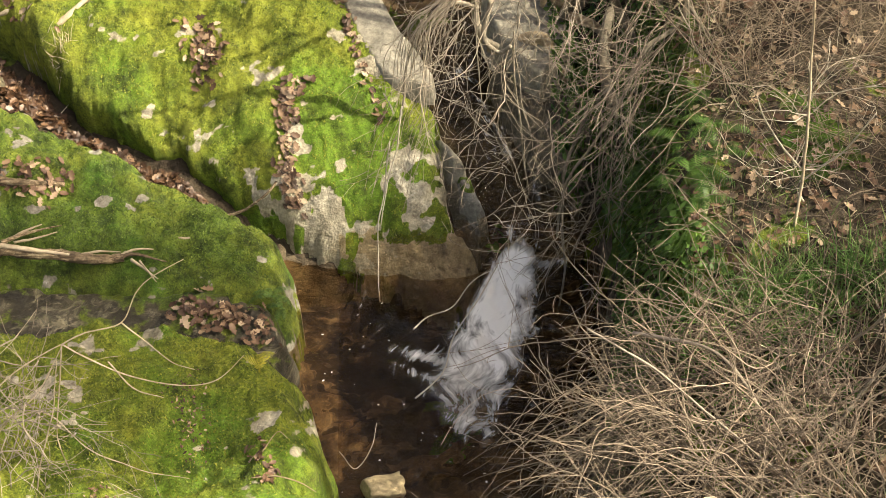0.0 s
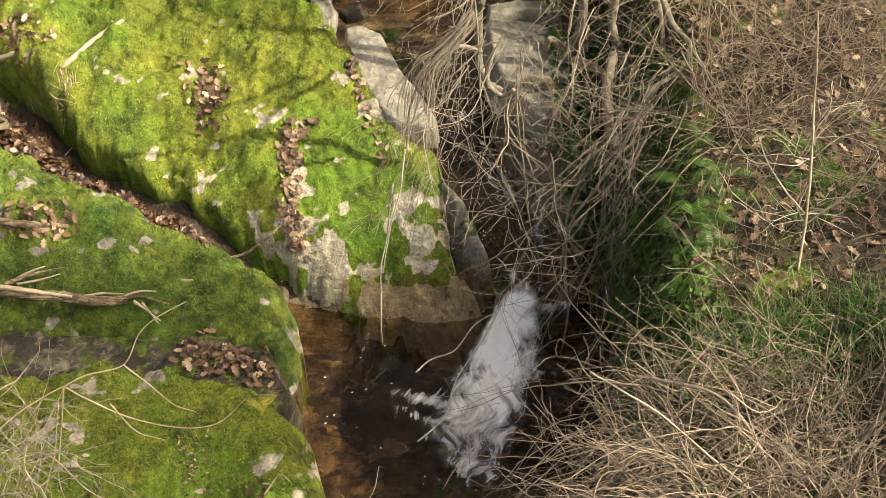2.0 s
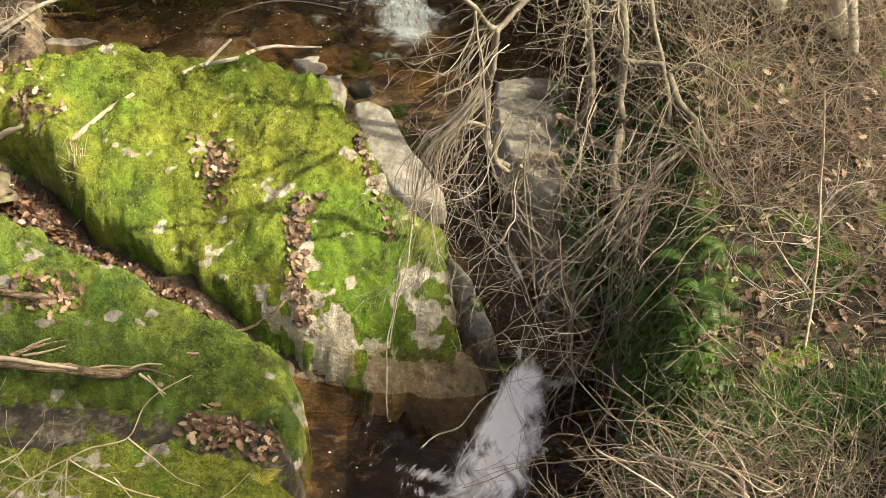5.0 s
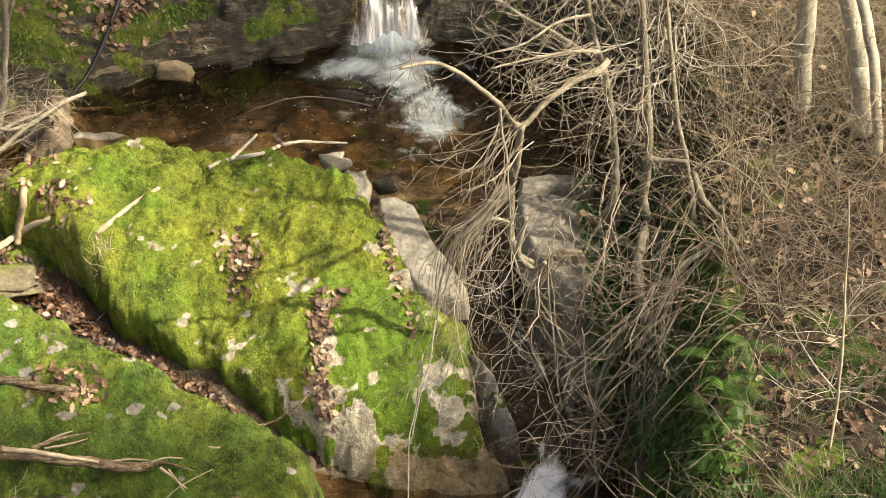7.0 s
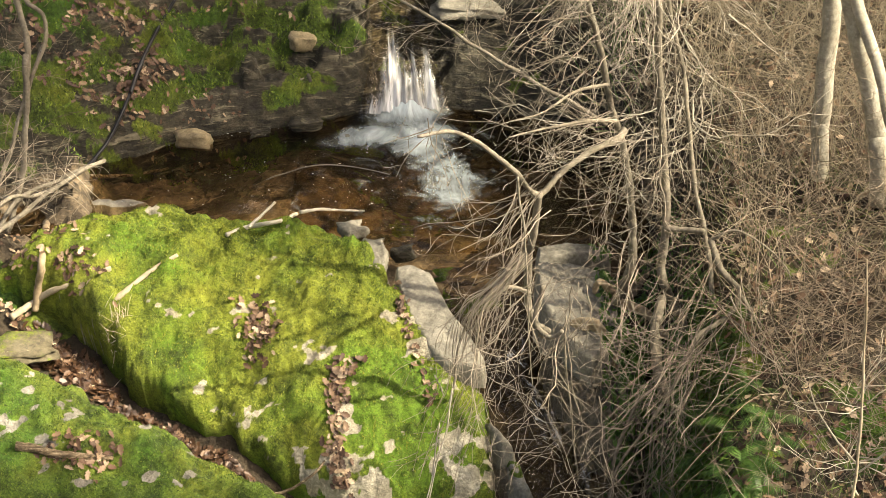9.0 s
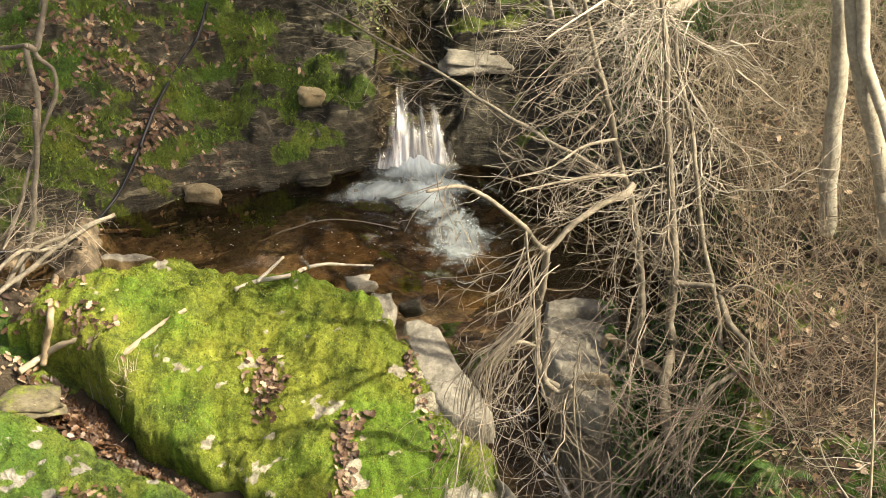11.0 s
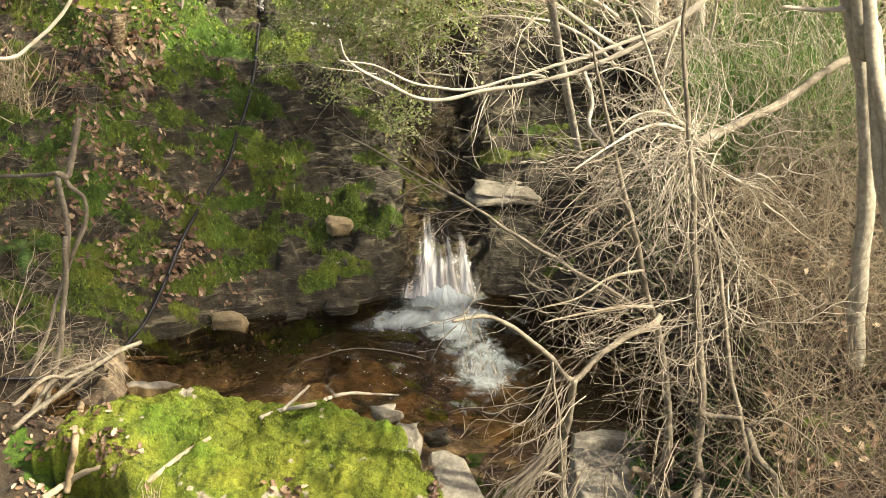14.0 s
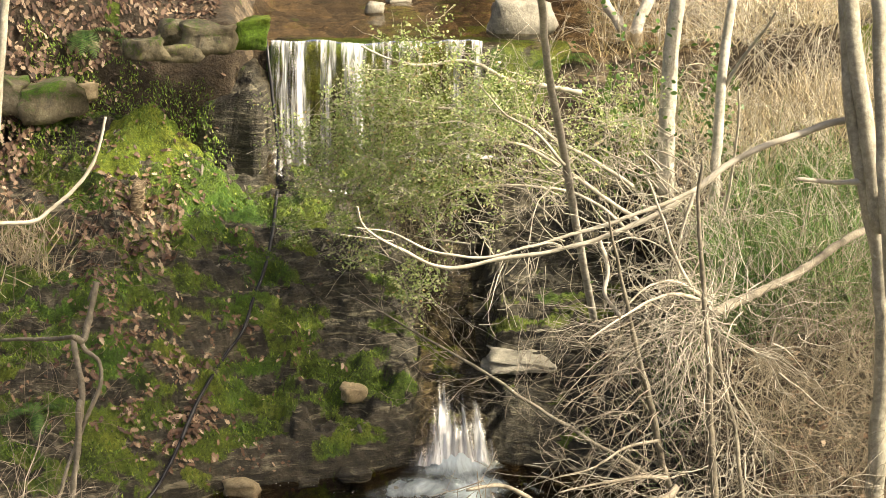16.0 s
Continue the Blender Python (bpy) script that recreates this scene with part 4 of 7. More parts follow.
for seed, (a, b, n, spread) in enumerate([
        ((0.506, 8.600, 2.360), (0.178, 8.400, 1.784), 9, 0.22), ((0.506, 8.600, 2.360), (0.019, 8.300, 2.097), 5, 0.2), ((0.472, 8.600, 1.778), (0.100, 8.300, 1.319), 5, 0.16),
        ((1.445, 8.400, 1.598), (0.917, 8.000, 0.866), 10, 0.22), ((1.465, 8.200, 1.681), (0.986, 7.900, 0.369), 8, 0.2), ((-0.101, 8.300, 2.883), (-0.251, 8.200, 2.633), 4, 0.3),
        ((-0.042, 8.300, 2.883), (-0.118, 8.200, 2.396), 3, 0.2), ((0.869, 9.000, 3.038), (0.293, 8.600, 2.910), 7, 0.22), ((0.964, 9.000, 2.694), (0.362, 8.600, 2.500), 7, 0.22),
        ((0.801, 9.100, 3.334), (0.170, 8.700, 3.262), 5, 0.22), ((0.758, 9.200, 3.487), (0.247, 8.800, 3.142), 8, 0.25), ((1.051, 9.000, 2.552), (0.560, 8.600, 2.109), 7, 0.25),
        ((1.093, 8.800, 2.000), (0.805, 8.400, 1.175), 5, 0.2), ((1.330, 8.700, 1.682), (1.066, 8.300, 1.007), 7, 0.2), ((1.755, 8.300, 1.716), (2.029, 8.100, 1.147), 4, 0.25),
        ((0.521, 8.200, 1.994), (0.111, 8.000, 1.479), 4, 0.2), ((0.651, 8.100, 2.049), (0.715, 8.000, 0.921), 4, 0.12), ((1.499, 8.100, 1.885), (1.300, 7.900, 0.693), 5, 0.18),
        ((1.219, 9.200, 3.112), (1.495, 8.900, 2.650), 5, 0.25), ((1.263, 9.000, 2.517), (1.051, 8.700, 2.018), 4, 0.25), ((1.624, 8.000, 2.047), (1.489, 7.800, 1.042), 4, 0.2),
        ((0.554, 8.200, 1.815), (0.424, 8.000, 0.930), 2, 0.16), ((0.964, 8.100, 1.425), (0.584, 7.900, 0.635), 2, 0.22), ((1.155, 8.000, 1.182), (0.853, 7.800, 0.111), 7, 0.2), ((1.287, 8.000, 1.100), (1.256, 7.800, 0.096), 4, 0.2),
        ((0.836, 8.200, 1.735), (0.647, 8.000, 1.120), 2, 0.25), ((0.986, 8.000, 0.627), (0.641, 7.700, 0.375), 3, 0.3), ((0.280, 8.300, 1.942), (0.046, 8.200, 1.155), 4, 0.1)]):
    spray(W, 100 + seed, a, b, int(n * 1.4), spread * 1.2, 0.0038, 2, 0.05, 0.07, 0.5)
rng = random.Random(77)
for k in range(26):
    off = Vector((rng.gauss(0, 0.045), rng.gauss(0, 0.03), rng.gauss(0, 0.04)))
    hang = [Vector(q) + off * (0.4 + 0.35 * i) + Vector((rng.gauss(0, 0.018), 0, rng.gauss(0, 0.02))) for i, q in enumerate(
        [(0.464, 8.5, 2.051), (0.3, 8.47, 1.86), (0.18, 8.45, 1.74), (0.133, 8.45, 1.525), (0.111, 8.43, 1.215), (0.035, 8.4, 0.976), (-0.067, 8.38, 0.649), (-0.114, 8.36, 0.42)][:rng.choice((4, 5, 5, 6, 6, 7, 8))])]
    line = bend(hang, 5)
    W.append([(*q, 0.0034 * (1 - 0.7 * i / len(line))) for i, q in enumerate(line)])
    for q in line[8::5]:
        twig(W, rng, q, (rng.gauss(0, 0.6), rng.gauss(-0.2, 0.3), rng.gauss(-0.6, 0.4)), rng.uniform(0.06, 0.2), 0.0018, 0)
twig_part("twigwork", W, "twig", hazel, "tangle of thin dry tan twigs", limb_of=arm)

# the tangled crown above it, in the sun
tangle = thing_at("clematis_tangle", (1.599, 8.858, 1.433), "sunlit tangle of pale vines on a bare stem", "climber")
limb(tangle, "stem", [(1.611, 8.909, 1.461), (1.569, 9.090, 1.803), (1.480, 9.272, 2.201), (1.437, 9.454, 2.669), (1.361, 9.636, 2.937), (1.323, 9.818, 3.227), (1.280, 10.000, 3.342)], 0.016, 0.01)
arm = limb(tangle, "branch", [(1.212, 9.600, 3.480), (1.030, 9.450, 3.583), (0.857, 9.300, 3.585), (0.691, 9.150, 3.538), (0.513, 9.000, 3.461)], 0.012, 0.004, "pale_twig")
limb(tangle, "branch", [(1.212, 9.600, 3.480), (1.065, 9.533, 3.707), (0.951, 9.467, 3.993), (0.841, 9.400, 4.269)], 0.012, 0.006, "pale_twig")
limb(tangle, "branch", [(1.209, 9.600, 3.504), (1.046, 9.500, 3.639), (0.876, 9.400, 3.653), (0.745, 9.300, 3.566)], 0.01, 0.004, "pale_twig")
W = []
for seed, (a, b, n, spread) in enumerate([
        ((1.212, 9.600, 3.480), (0.497, 9.000, 3.461), 24, 0.34), ((1.212, 9.600, 3.480), (0.731, 9.100, 3.119), 16, 0.36), ((1.213, 9.600, 3.463), (0.889, 9.400, 3.817), 16, 0.4),
        ((1.227, 9.600, 3.514), (1.383, 9.400, 4.011), 12, 0.35), ((1.207, 9.600, 3.539), (0.964, 9.500, 4.042), 16, 0.35), ((1.223, 9.600, 3.539), (1.313, 9.600, 4.285), 10, 0.25),
        ((1.232, 9.600, 3.411), (1.344, 9.400, 2.417), 14, 0.2), ((1.460, 9.600, 2.605), (1.568, 9.300, 1.490), 14, 0.18), ((1.541, 9.500, 3.238), (1.947, 9.300, 3.036), 10, 0.3)]):
    spray(W, 200 + seed, a, b, n, spread * 1.3, 0.0045, 2, 0.02, 0.12, 0.5, 0.24, 0.13)
twig_part("twigwork", W, "pale_twig", tangle, "pale dry vine twigs", limb_of=arm)

# the long dead branch that slants over the fall
slant = thing_at("dead_branch", (1.041, 10.400, 1.972), "long thin dead grey branch slanting over the waterfall", "branch")
limb(slant, "stem", [(1.078, 10.400, 1.972), (0.678, 10.633, 2.126), (0.306, 10.867, 2.274), (-0.115, 11.100, 2.470), (-0.546, 11.333, 2.631), (-0.870, 11.567, 2.731), (-1.107, 11.800, 2.747)], 0.018, 0.004)
W = []
for seed, (a, b, n) in enumerate([((-0.519, 11.600, 2.520), (-1.053, 11.800, 2.555), 7), ((-0.236, 11.400, 2.426), (-0.717, 11.600, 2.584), 6), ((0.040, 11.200, 2.314), (-0.518, 11.400, 2.192), 6),
                                  ((0.232, 11.000, 2.269), (-0.075, 11.100, 2.885), 5)]):
    spray(W, 300 + seed, a, b, int(n * 1.5), 0.3, 0.003, 2, 0.0, 0.08, 0.5)
twig_part("twigwork", W, "twig", slant)

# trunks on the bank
# Both barks are lightened in place of sun on the trunks, the second most.
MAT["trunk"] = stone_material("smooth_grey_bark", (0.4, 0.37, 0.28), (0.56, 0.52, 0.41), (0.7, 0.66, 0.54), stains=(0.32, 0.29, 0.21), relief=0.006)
MAT["sunlit_trunk"] = stone_material("pale_sunlit_bark", (0.55, 0.5, 0.4), (0.72, 0.67, 0.55), (0.82, 0.77, 0.66), stains=(0.4, 0.37, 0.28), relief=0.006)


def trunk_tree(pts, r0, r1, label, name="tree", material="trunk"):
    ob = thing_at(name, pts[0], label, "tree", "bare trees on the bank")
    limb(ob, "trunk", pts, r0, r1, material, 0.008, 12, rough=0.25)
    return ob


tree_a = trunk_tree([(2.314, 9.551, 1.993), (2.295, 9.585, 2.265), (2.289, 9.618, 2.704), (2.300, 9.651, 2.987), (2.279, 9.684, 3.389), (2.264, 9.717, 3.509), (2.239, 9.751, 3.717), (2.194, 9.784, 3.905), (2.141, 9.817, 4.132), (2.044, 9.850, 4.549), (2.003, 9.884, 4.887), (1.972, 9.917, 5.205), (1.944, 9.950, 5.582)], 0.056, 0.05, "slim grey tree trunk on the leafy bank")
tree_b = trunk_tree([(2.619, 9.251, 1.970), (2.585, 9.301, 2.316), (2.581, 9.351, 2.375), (2.509, 9.401, 2.674), (2.422, 9.451, 2.946), (2.343, 9.501, 3.253), (2.297, 9.551, 3.596), (2.258, 9.601, 3.893), (2.223, 9.651, 4.112), (2.208, 9.700, 3.935), (2.133, 9.750, 4.358), (2.031, 9.800, 4.855), (1.994, 9.850, 5.088), (1.945, 9.900, 5.526)], 0.062, 0.045, "grey twin trunk leaning on the leafy bank")
limb(tree_b, "trunk", [(2.677, 9.068, 1.941), (2.645, 9.125, 2.225), (2.620, 9.183, 2.459), (2.565, 9.240, 2.656), (2.504, 9.298, 2.861), (2.437, 9.355, 3.030), (2.375, 9.413, 3.199), (2.349, 9.470, 3.488), (2.220, 9.528, 3.987), (2.148, 9.585, 4.628), (2.091, 9.643, 5.251), (2.061, 9.700, 5.614)], 0.03, 0.045, "trunk", 0.008, 10, rough=0.3)
arm = limb(tree_a, "branch", [(2.059, 9.900, 4.527), (1.694, 9.850, 4.427), (1.370, 9.800, 4.284), (1.114, 9.750, 4.091), (0.791, 9.700, 3.913), (0.401, 9.650, 3.785), (0.009, 9.600, 3.726), (-0.284, 9.550, 3.686), (-0.575, 9.500, 3.823), (-0.748, 9.450, 3.957), (-0.785, 9.400, 4.095)], 0.022, 0.006, "pale_twig")
limb(tree_a, "branch", [(1.150, 9.650, 4.153), (0.814, 9.614, 4.013), (0.524, 9.579, 3.918), (0.234, 9.543, 3.840), (-0.089, 9.507, 3.768), (-0.379, 9.471, 3.815), (-0.603, 9.436, 3.937), (-0.799, 9.400, 3.971)], 0.014, 0.004, "pale_twig")
limb(tree_a, "branch", [(1.134, 9.650, 4.136), (1.064, 9.625, 3.872), (1.057, 9.600, 3.606)], 0.01, 0.006, "pale_twig")
limb(tree_b, "branch", [(2.141, 9.800, 4.174), (1.931, 9.800, 4.167), (1.735, 9.800, 4.178)], 0.018, 0.01, "pale_twig")
W = []
for seed, (a, b, n) in enumerate([((-0.575, 9.500, 3.823), (-0.760, 9.400, 4.045), 4), ((-0.090, 9.600, 3.724), (-0.140, 9.500, 4.025), 4), ((0.041, 9.600, 3.744), (0.015, 9.500, 3.310), 5), ((0.398, 9.600, 3.808), (0.069, 9.500, 3.995), 5),
                                  ((0.719, 9.600, 3.925), (0.322, 9.500, 4.166), 5), ((1.039, 9.650, 4.101), (0.577, 9.600, 4.308), 6), ((0.241, 9.800, 3.701), (0.181, 9.700, 3.346), 5)]):
    spray(W, 400 + seed, a, b, n, 0.3, 0.004, 1, 0.0, 0.05, 0.5)
twig_part("twigwork", W, "pale_twig", tree_a, limb_of=arm)
pole = thing_at("fallen_pole", (1.394, 10.600, 3.066), "fallen bare pole leaning across the brush", "fallen trunk")
limb(pole, "stem", [(1.307, 10.200, 3.188), (1.624, 10.500, 3.231), (1.989, 10.800, 3.297), (2.327, 11.100, 3.421), (2.553, 11.400, 3.432)], 0.034, 0.026, "bark")
tree_c = trunk_tree([(1.408, 14.040, 2.896), (1.408, 14.155, 3.328), (1.420, 14.270, 3.926), (1.472, 14.385, 4.471), (1.521, 14.500, 5.150)], 0.075, 0.06, "pale sunlit trunk with ivy round its foot", material="sunlit_trunk")
tree_d = trunk_tree([(1.774, 13.754, 2.813), (1.792, 13.866, 3.405), (1.824, 13.977, 4.083), (1.882, 14.089, 4.524), (1.927, 14.200, 5.189)], 0.045, 0.035, "slim trunk coloured pale for sun, wrapped in ivy", material="sunlit_trunk")
tree_e = trunk_tree([(0.823, 13.588, 1.922), (0.616, 12.870, 2.963), (0.486, 12.153, 3.684), (0.350, 11.435, 4.372), (0.256, 10.718, 5.056), (0.205, 10.000, 5.559)], 0.034, 0.022, "thin leaning trunk in front of the fall, coloured pale for sun", material="sunlit_trunk")
tree_f = trunk_tree([(1.265, 15.985, 3.762), (1.287, 16.057, 3.987), (1.379, 16.128, 4.186), (1.435, 16.200, 4.490)], 0.06, 0.05, "sunlit trunk behind the weir", material="sunlit_trunk")
limb(tree_f, "trunk", [(1.220, 16.091, 3.768), (1.114, 16.194, 3.961), (0.982, 16.297, 4.154), (0.872, 16.400, 4.455)], 0.05, 0.04, "sunlit_trunk")
limb(tree_d, "branch", [(1.792, 14.000, 3.704), (1.934, 13.833, 4.067), (2.075, 13.667, 4.327), (2.148, 13.500, 4.535)], 0.02, 0.01, "pale_twig")
limb(tree_d, "branch", [(1.767, 13.500, 2.650), (1.834, 13.333, 3.123), (1.852, 13.167, 3.623), (1.821, 13.000, 4.014)], 0.016, 0.008, "pale_twig")
limb(tree_c, "branch", [(1.702, 13.800, 2.310), (1.533, 13.500, 2.789), (1.461, 13.200, 3.201)], 0.016, 0.008, "pale_twig")
limb(tree_e, "branch", [(0.393, 9.800, 4.253), (0.191, 9.733, 4.468), (0.028, 9.667, 4.581), (-0.102, 9.600, 4.757)], 0.01, 0.004, "pale_twig")
limb(tree_e, "branch", [(0.610, 9.900, 3.781), (0.663, 9.833, 3.592), (0.646, 9.767, 3.472), (0.746, 9.700, 3.356)], 0.014, 0.01, "pale_twig")
far_sticks = thing_at("sapling_clump", (2.302, 14.039, 2.983), "clump of sunlit pale saplings and dry stems", "saplings")
W = []
for seed, (a, b, n) in enumerate([((2.460, 15.000, 2.721), (2.618, 15.000, 4.090), 10), ((1.469, 13.500, 2.693), (1.155, 13.500, 3.716), 14), ((1.947, 14.000, 2.547), (2.051, 14.000, 3.988), 12), ((1.036, 14.000, 2.975), (0.723, 14.000, 4.019), 10),
                                  ((2.996, 15.000, 2.885), (2.708, 15.000, 4.189), 8), ((1.179, 13.000, 3.251), (0.694, 13.000, 3.469), 8), ((2.619, 17.000, 3.103), (2.835, 17.000, 4.060), 6)]):
    spray(W, 500 + seed, a, b, n, 0.25, 0.007, 2, 0.0, 0.2, 0.4)
twig_part("stemwork", W, "pale_twig", far_sticks)

# dead wood on the rocks and climbers at the left
def stick(name, pts, r0, r1, label, material="log", category="branch", wobble=0.01):
    ob = thing_at(name, pts[0], label, category)
    limb(ob, "stem", pts, r0, r1, material, wobble)
    return ob


stick("broken_branch", [(-2.803, 9.667, 0.934), (-2.676, 9.789, 0.977), (-2.466, 9.739, 1.121), (-2.147, 9.757, 1.246)], 0.024, 0.018, "broken pale branch lying on the mossy boulder", "deadwood")
stick("broken_branch", [(-2.200, 9.536, 1.051), (-2.054, 9.586, 1.160), (-1.905, 9.716, 1.231), (-1.725, 9.831, 1.313)], 0.022, 0.013, "weathered broken branch lying on the mossy boulder", "deadwood")
stick("broken_branch", [(-2.806, 10.858, 0.991), (-2.600, 9.862, 1.295), (-2.637, 9.799, 1.078), (-2.669, 9.762, 0.928)], 0.025, 0.025, "short brown branch lying among leaves", "root")
fork = stick("forked_branch", [(-1.433, 10.097, 1.314), (-1.299, 10.240, 1.292), (-1.087, 10.224, 1.343), (-1.040, 11.162, 0.917)], 0.016, 0.014, "bleached forked branch on top of the boulder", "pale_twig")
limb(fork, "prong", [(-0.951, 10.200, 1.424), (-0.808, 10.300, 1.397), (-0.664, 10.400, 1.332), (-0.535, 10.500, 1.279)], 0.013, 0.006, "pale_twig")
limb(fork, "prong", [(-1.281, 10.100, 1.367), (-1.195, 10.200, 1.407), (-1.119, 10.300, 1.452)], 0.013, 0.009, "pale_twig")
log = stick("rotten_log", [(-2.450, 7.87, 0.70), (-2.256, 7.855, 0.68), (-2.036, 7.857, 0.645), (-1.752, 7.845, 0.6), (-1.56, 7.87, 0.575)], 0.042, 0.026, "rotten splintered log lying on moss", "log", "log", 0.02)
limb(log, "heartwood", [(-2.4, 7.84, 0.735), (-2.2, 7.838, 0.71), (-2.0, 7.835, 0.67), (-1.86, 7.83, 0.645)], 0.02, 0.008, "deadwood", 0.006, 7, "pale bare wood where the bark is gone")
for pts, r in (([(-1.62, 7.855, 0.585), (-1.5, 7.891, 0.585), (-1.324, 7.861, 0.55)], 0.018), ([(-1.6, 7.87, 0.59), (-1.5, 7.915, 0.6), (-1.4, 7.93, 0.59)], 0.011), ([(-1.52, 7.86, 0.57), (-1.456, 7.82, 0.55), (-1.361, 7.745, 0.52)], 0.012),
               ([(-1.47, 7.85, 0.57), (-1.42, 7.79, 0.545), (-1.37, 7.72, 0.52)], 0.007), ([(-2.25, 7.9, 0.69), (-2.12, 7.97, 0.7), (-1.93, 8.05, 0.69)], 0.015), ([(-2.2, 7.93, 0.69), (-2.12, 8.0, 0.7), (-2.04, 8.05, 0.7)], 0.012),
               ([(-2.18, 7.9, 0.69), (-2.05, 7.94, 0.69), (-1.95, 8.0, 0.68)], 0.009), ([(-1.8, 7.86, 0.62), (-1.7, 7.9, 0.61), (-1.58, 7.91, 0.59)], 0.009)):
    limb(log, "splinter", pts, r, 0.003, "deadwood" if r < 0.0125 else "log", 0.006, 6)
bit = stick("broken_branch", [(-1.331, 8.039, 0.6), (-1.237, 8.029, 0.59), (-1.131, 8.06, 0.58)], 0.01, 0.006, "short forked twig piece on the moss", "deadwood")
limb(bit, "prong", [(-1.2, 8.04, 0.585), (-1.165, 8.02, 0.575), (-1.135, 7.965, 0.555)], 0.006, 0.003, "deadwood", 0.004, 6)
stick("broken_branch", [(-2.501, 8.355, 0.846), (-2.302, 8.325, 0.829), (-2.106, 8.311, 0.808), (-1.951, 8.371, 0.751)], 0.028, 0.014, "grey branch lying on dead leaves")
stick("broken_branch", [(-1.056, 8.555, 0.343), (-0.934, 8.589, 0.370), (-0.788, 8.584, 0.477), (-0.716, 8.621, 0.554)], 0.01, 0.008, "thin curved stick at the foot of the leaves")
stick("bare_twig", [(-0.74, 6.02, 0.66), (-0.614, 6.0, 0.68), (-0.5, 5.95, 0.67), (-0.419, 5.905, 0.65)], 0.004, 0.002, "dry reddish twig at the edge of the boulder", "root", "twig")
stick("bare_twig", [(-0.69, 6.18, 0.66), (-0.62, 6.29, 0.7), (-0.567, 6.25, 0.69)], 0.003, 0.002, "short dry twig at the edge of the boulder", "root", "twig")
stick("bare_twig", [(-1.497, 11.600, 0.868), (-1.179, 11.450, 1.084), (-0.915, 11.300, 1.228), (-0.661, 11.150, 1.297), (-0.375, 11.000, 1.309)], 0.006, 0.003, "thin bare twig arching over the pool", "twig")
stick("broken_branch", [(-2.621, 11.581, 1.010), (-2.460, 11.814, 0.883), (-2.265, 11.929, 0.855), (-2.122, 12.066, 0.826)], 0.016, 0.01, "dead stick at the edge of the pool")
vine = thing_at("vine_stem", (-3.113, 11.542, 1.202), "crooked grey vine stem climbing beside the rock", "climber")
limb(vine, "stem", [(-3.034, 10.600, 1.018), (-2.913, 10.686, 1.370), (-2.842, 10.771, 1.801), (-2.806, 10.857, 2.262), (-2.880, 10.943, 1.791), (-2.834, 11.029, 2.222), (-2.875, 11.114, 2.562), (-2.916, 11.200, 2.612)], 0.021, 0.02)
limb(vine, "stem", [(-2.849, 11.000, 2.679), (-2.799, 11.067, 2.641), (-2.766, 11.133, 2.800), (-2.728, 11.200, 3.010)], 0.024, 0.022)
limb(vine, "stem", [(-2.839, 10.900, 1.981), (-2.767, 10.960, 2.166), (-2.697, 11.020, 2.329), (-2.711, 11.080, 2.472), (-2.806, 11.140, 2.531), (-2.852, 11.200, 2.591)], 0.016, 0.014)
limb(vine, "stem", [(-2.805, 10.800, 2.754), (-2.955, 10.933, 2.692), (-3.146, 11.067, 2.634), (-3.419, 11.200, 2.572)], 0.016, 0.012)
limb(vine, "stem", [(-3.065, 10.600, 1.351), (-2.963, 10.700, 1.604), (-2.881, 10.800, 1.857), (-2.846, 10.900, 2.024)], 0.014, 0.012)
limb(vine, "stem", [(-3.058, 10.000, 1.261), (-2.833, 10.225, 1.373), (-2.601, 10.450, 1.490), (-2.450, 10.675, 1.506), (-2.358, 10.900, 1.460)], 0.018, 0.014)
limb(vine, "stem", [(-3.036, 10.000, 1.430), (-2.865, 10.267, 1.499), (-2.744, 10.533, 1.383), (-2.562, 10.800, 1.400)], 0.014, 0.01)
limb(vine, "stem", [(-3.213, 10.200, 0.913), (-3.034, 10.375, 1.165), (-2.900, 10.550, 1.333), (-2.617, 10.725, 1.418), (-2.492, 10.900, 1.419)], 0.02, 0.012)
W = []
for seed, (a, b, n) in enumerate([((-2.881, 10.500, 1.465), (-2.484, 10.600, 1.797), 6), ((-3.016, 10.300, 1.506), (-2.577, 10.400, 1.957), 8), ((-3.052, 10.200, 1.641), (-2.846, 10.300, 2.367), 8), ((-2.471, 10.400, 1.558), (-2.329, 10.500, 1.249), 6),
                                  ((-3.212, 10.600, 1.087), (-2.521, 10.800, 1.336), 8)]):
    spray(W, 600 + seed, a, b, n, 0.35, 0.004, 2, 0.0, 0.08, 0.5)
twig_part("twigwork", W, "twig", vine)
lit = thing_at("bare_branch", (-2.198, 7.000, 4.689), "curved pale sunlit branch reaching over the bank", "branch")
limb(lit, "stem", [(-2.246, 7.000, 4.683), (-2.111, 7.033, 4.678), (-1.975, 7.067, 4.675), (-1.894, 7.100, 4.729), (-1.761, 7.133, 4.862), (-1.700, 7.167, 4.989), (-1.675, 7.200, 5.113)], 0.011, 0.006, "pale_twig")
near_twigs = thing_at("bare_bush", (-1.865, 5.938, 0.650), "small bare pale bush in front of the boulder", "shrub")
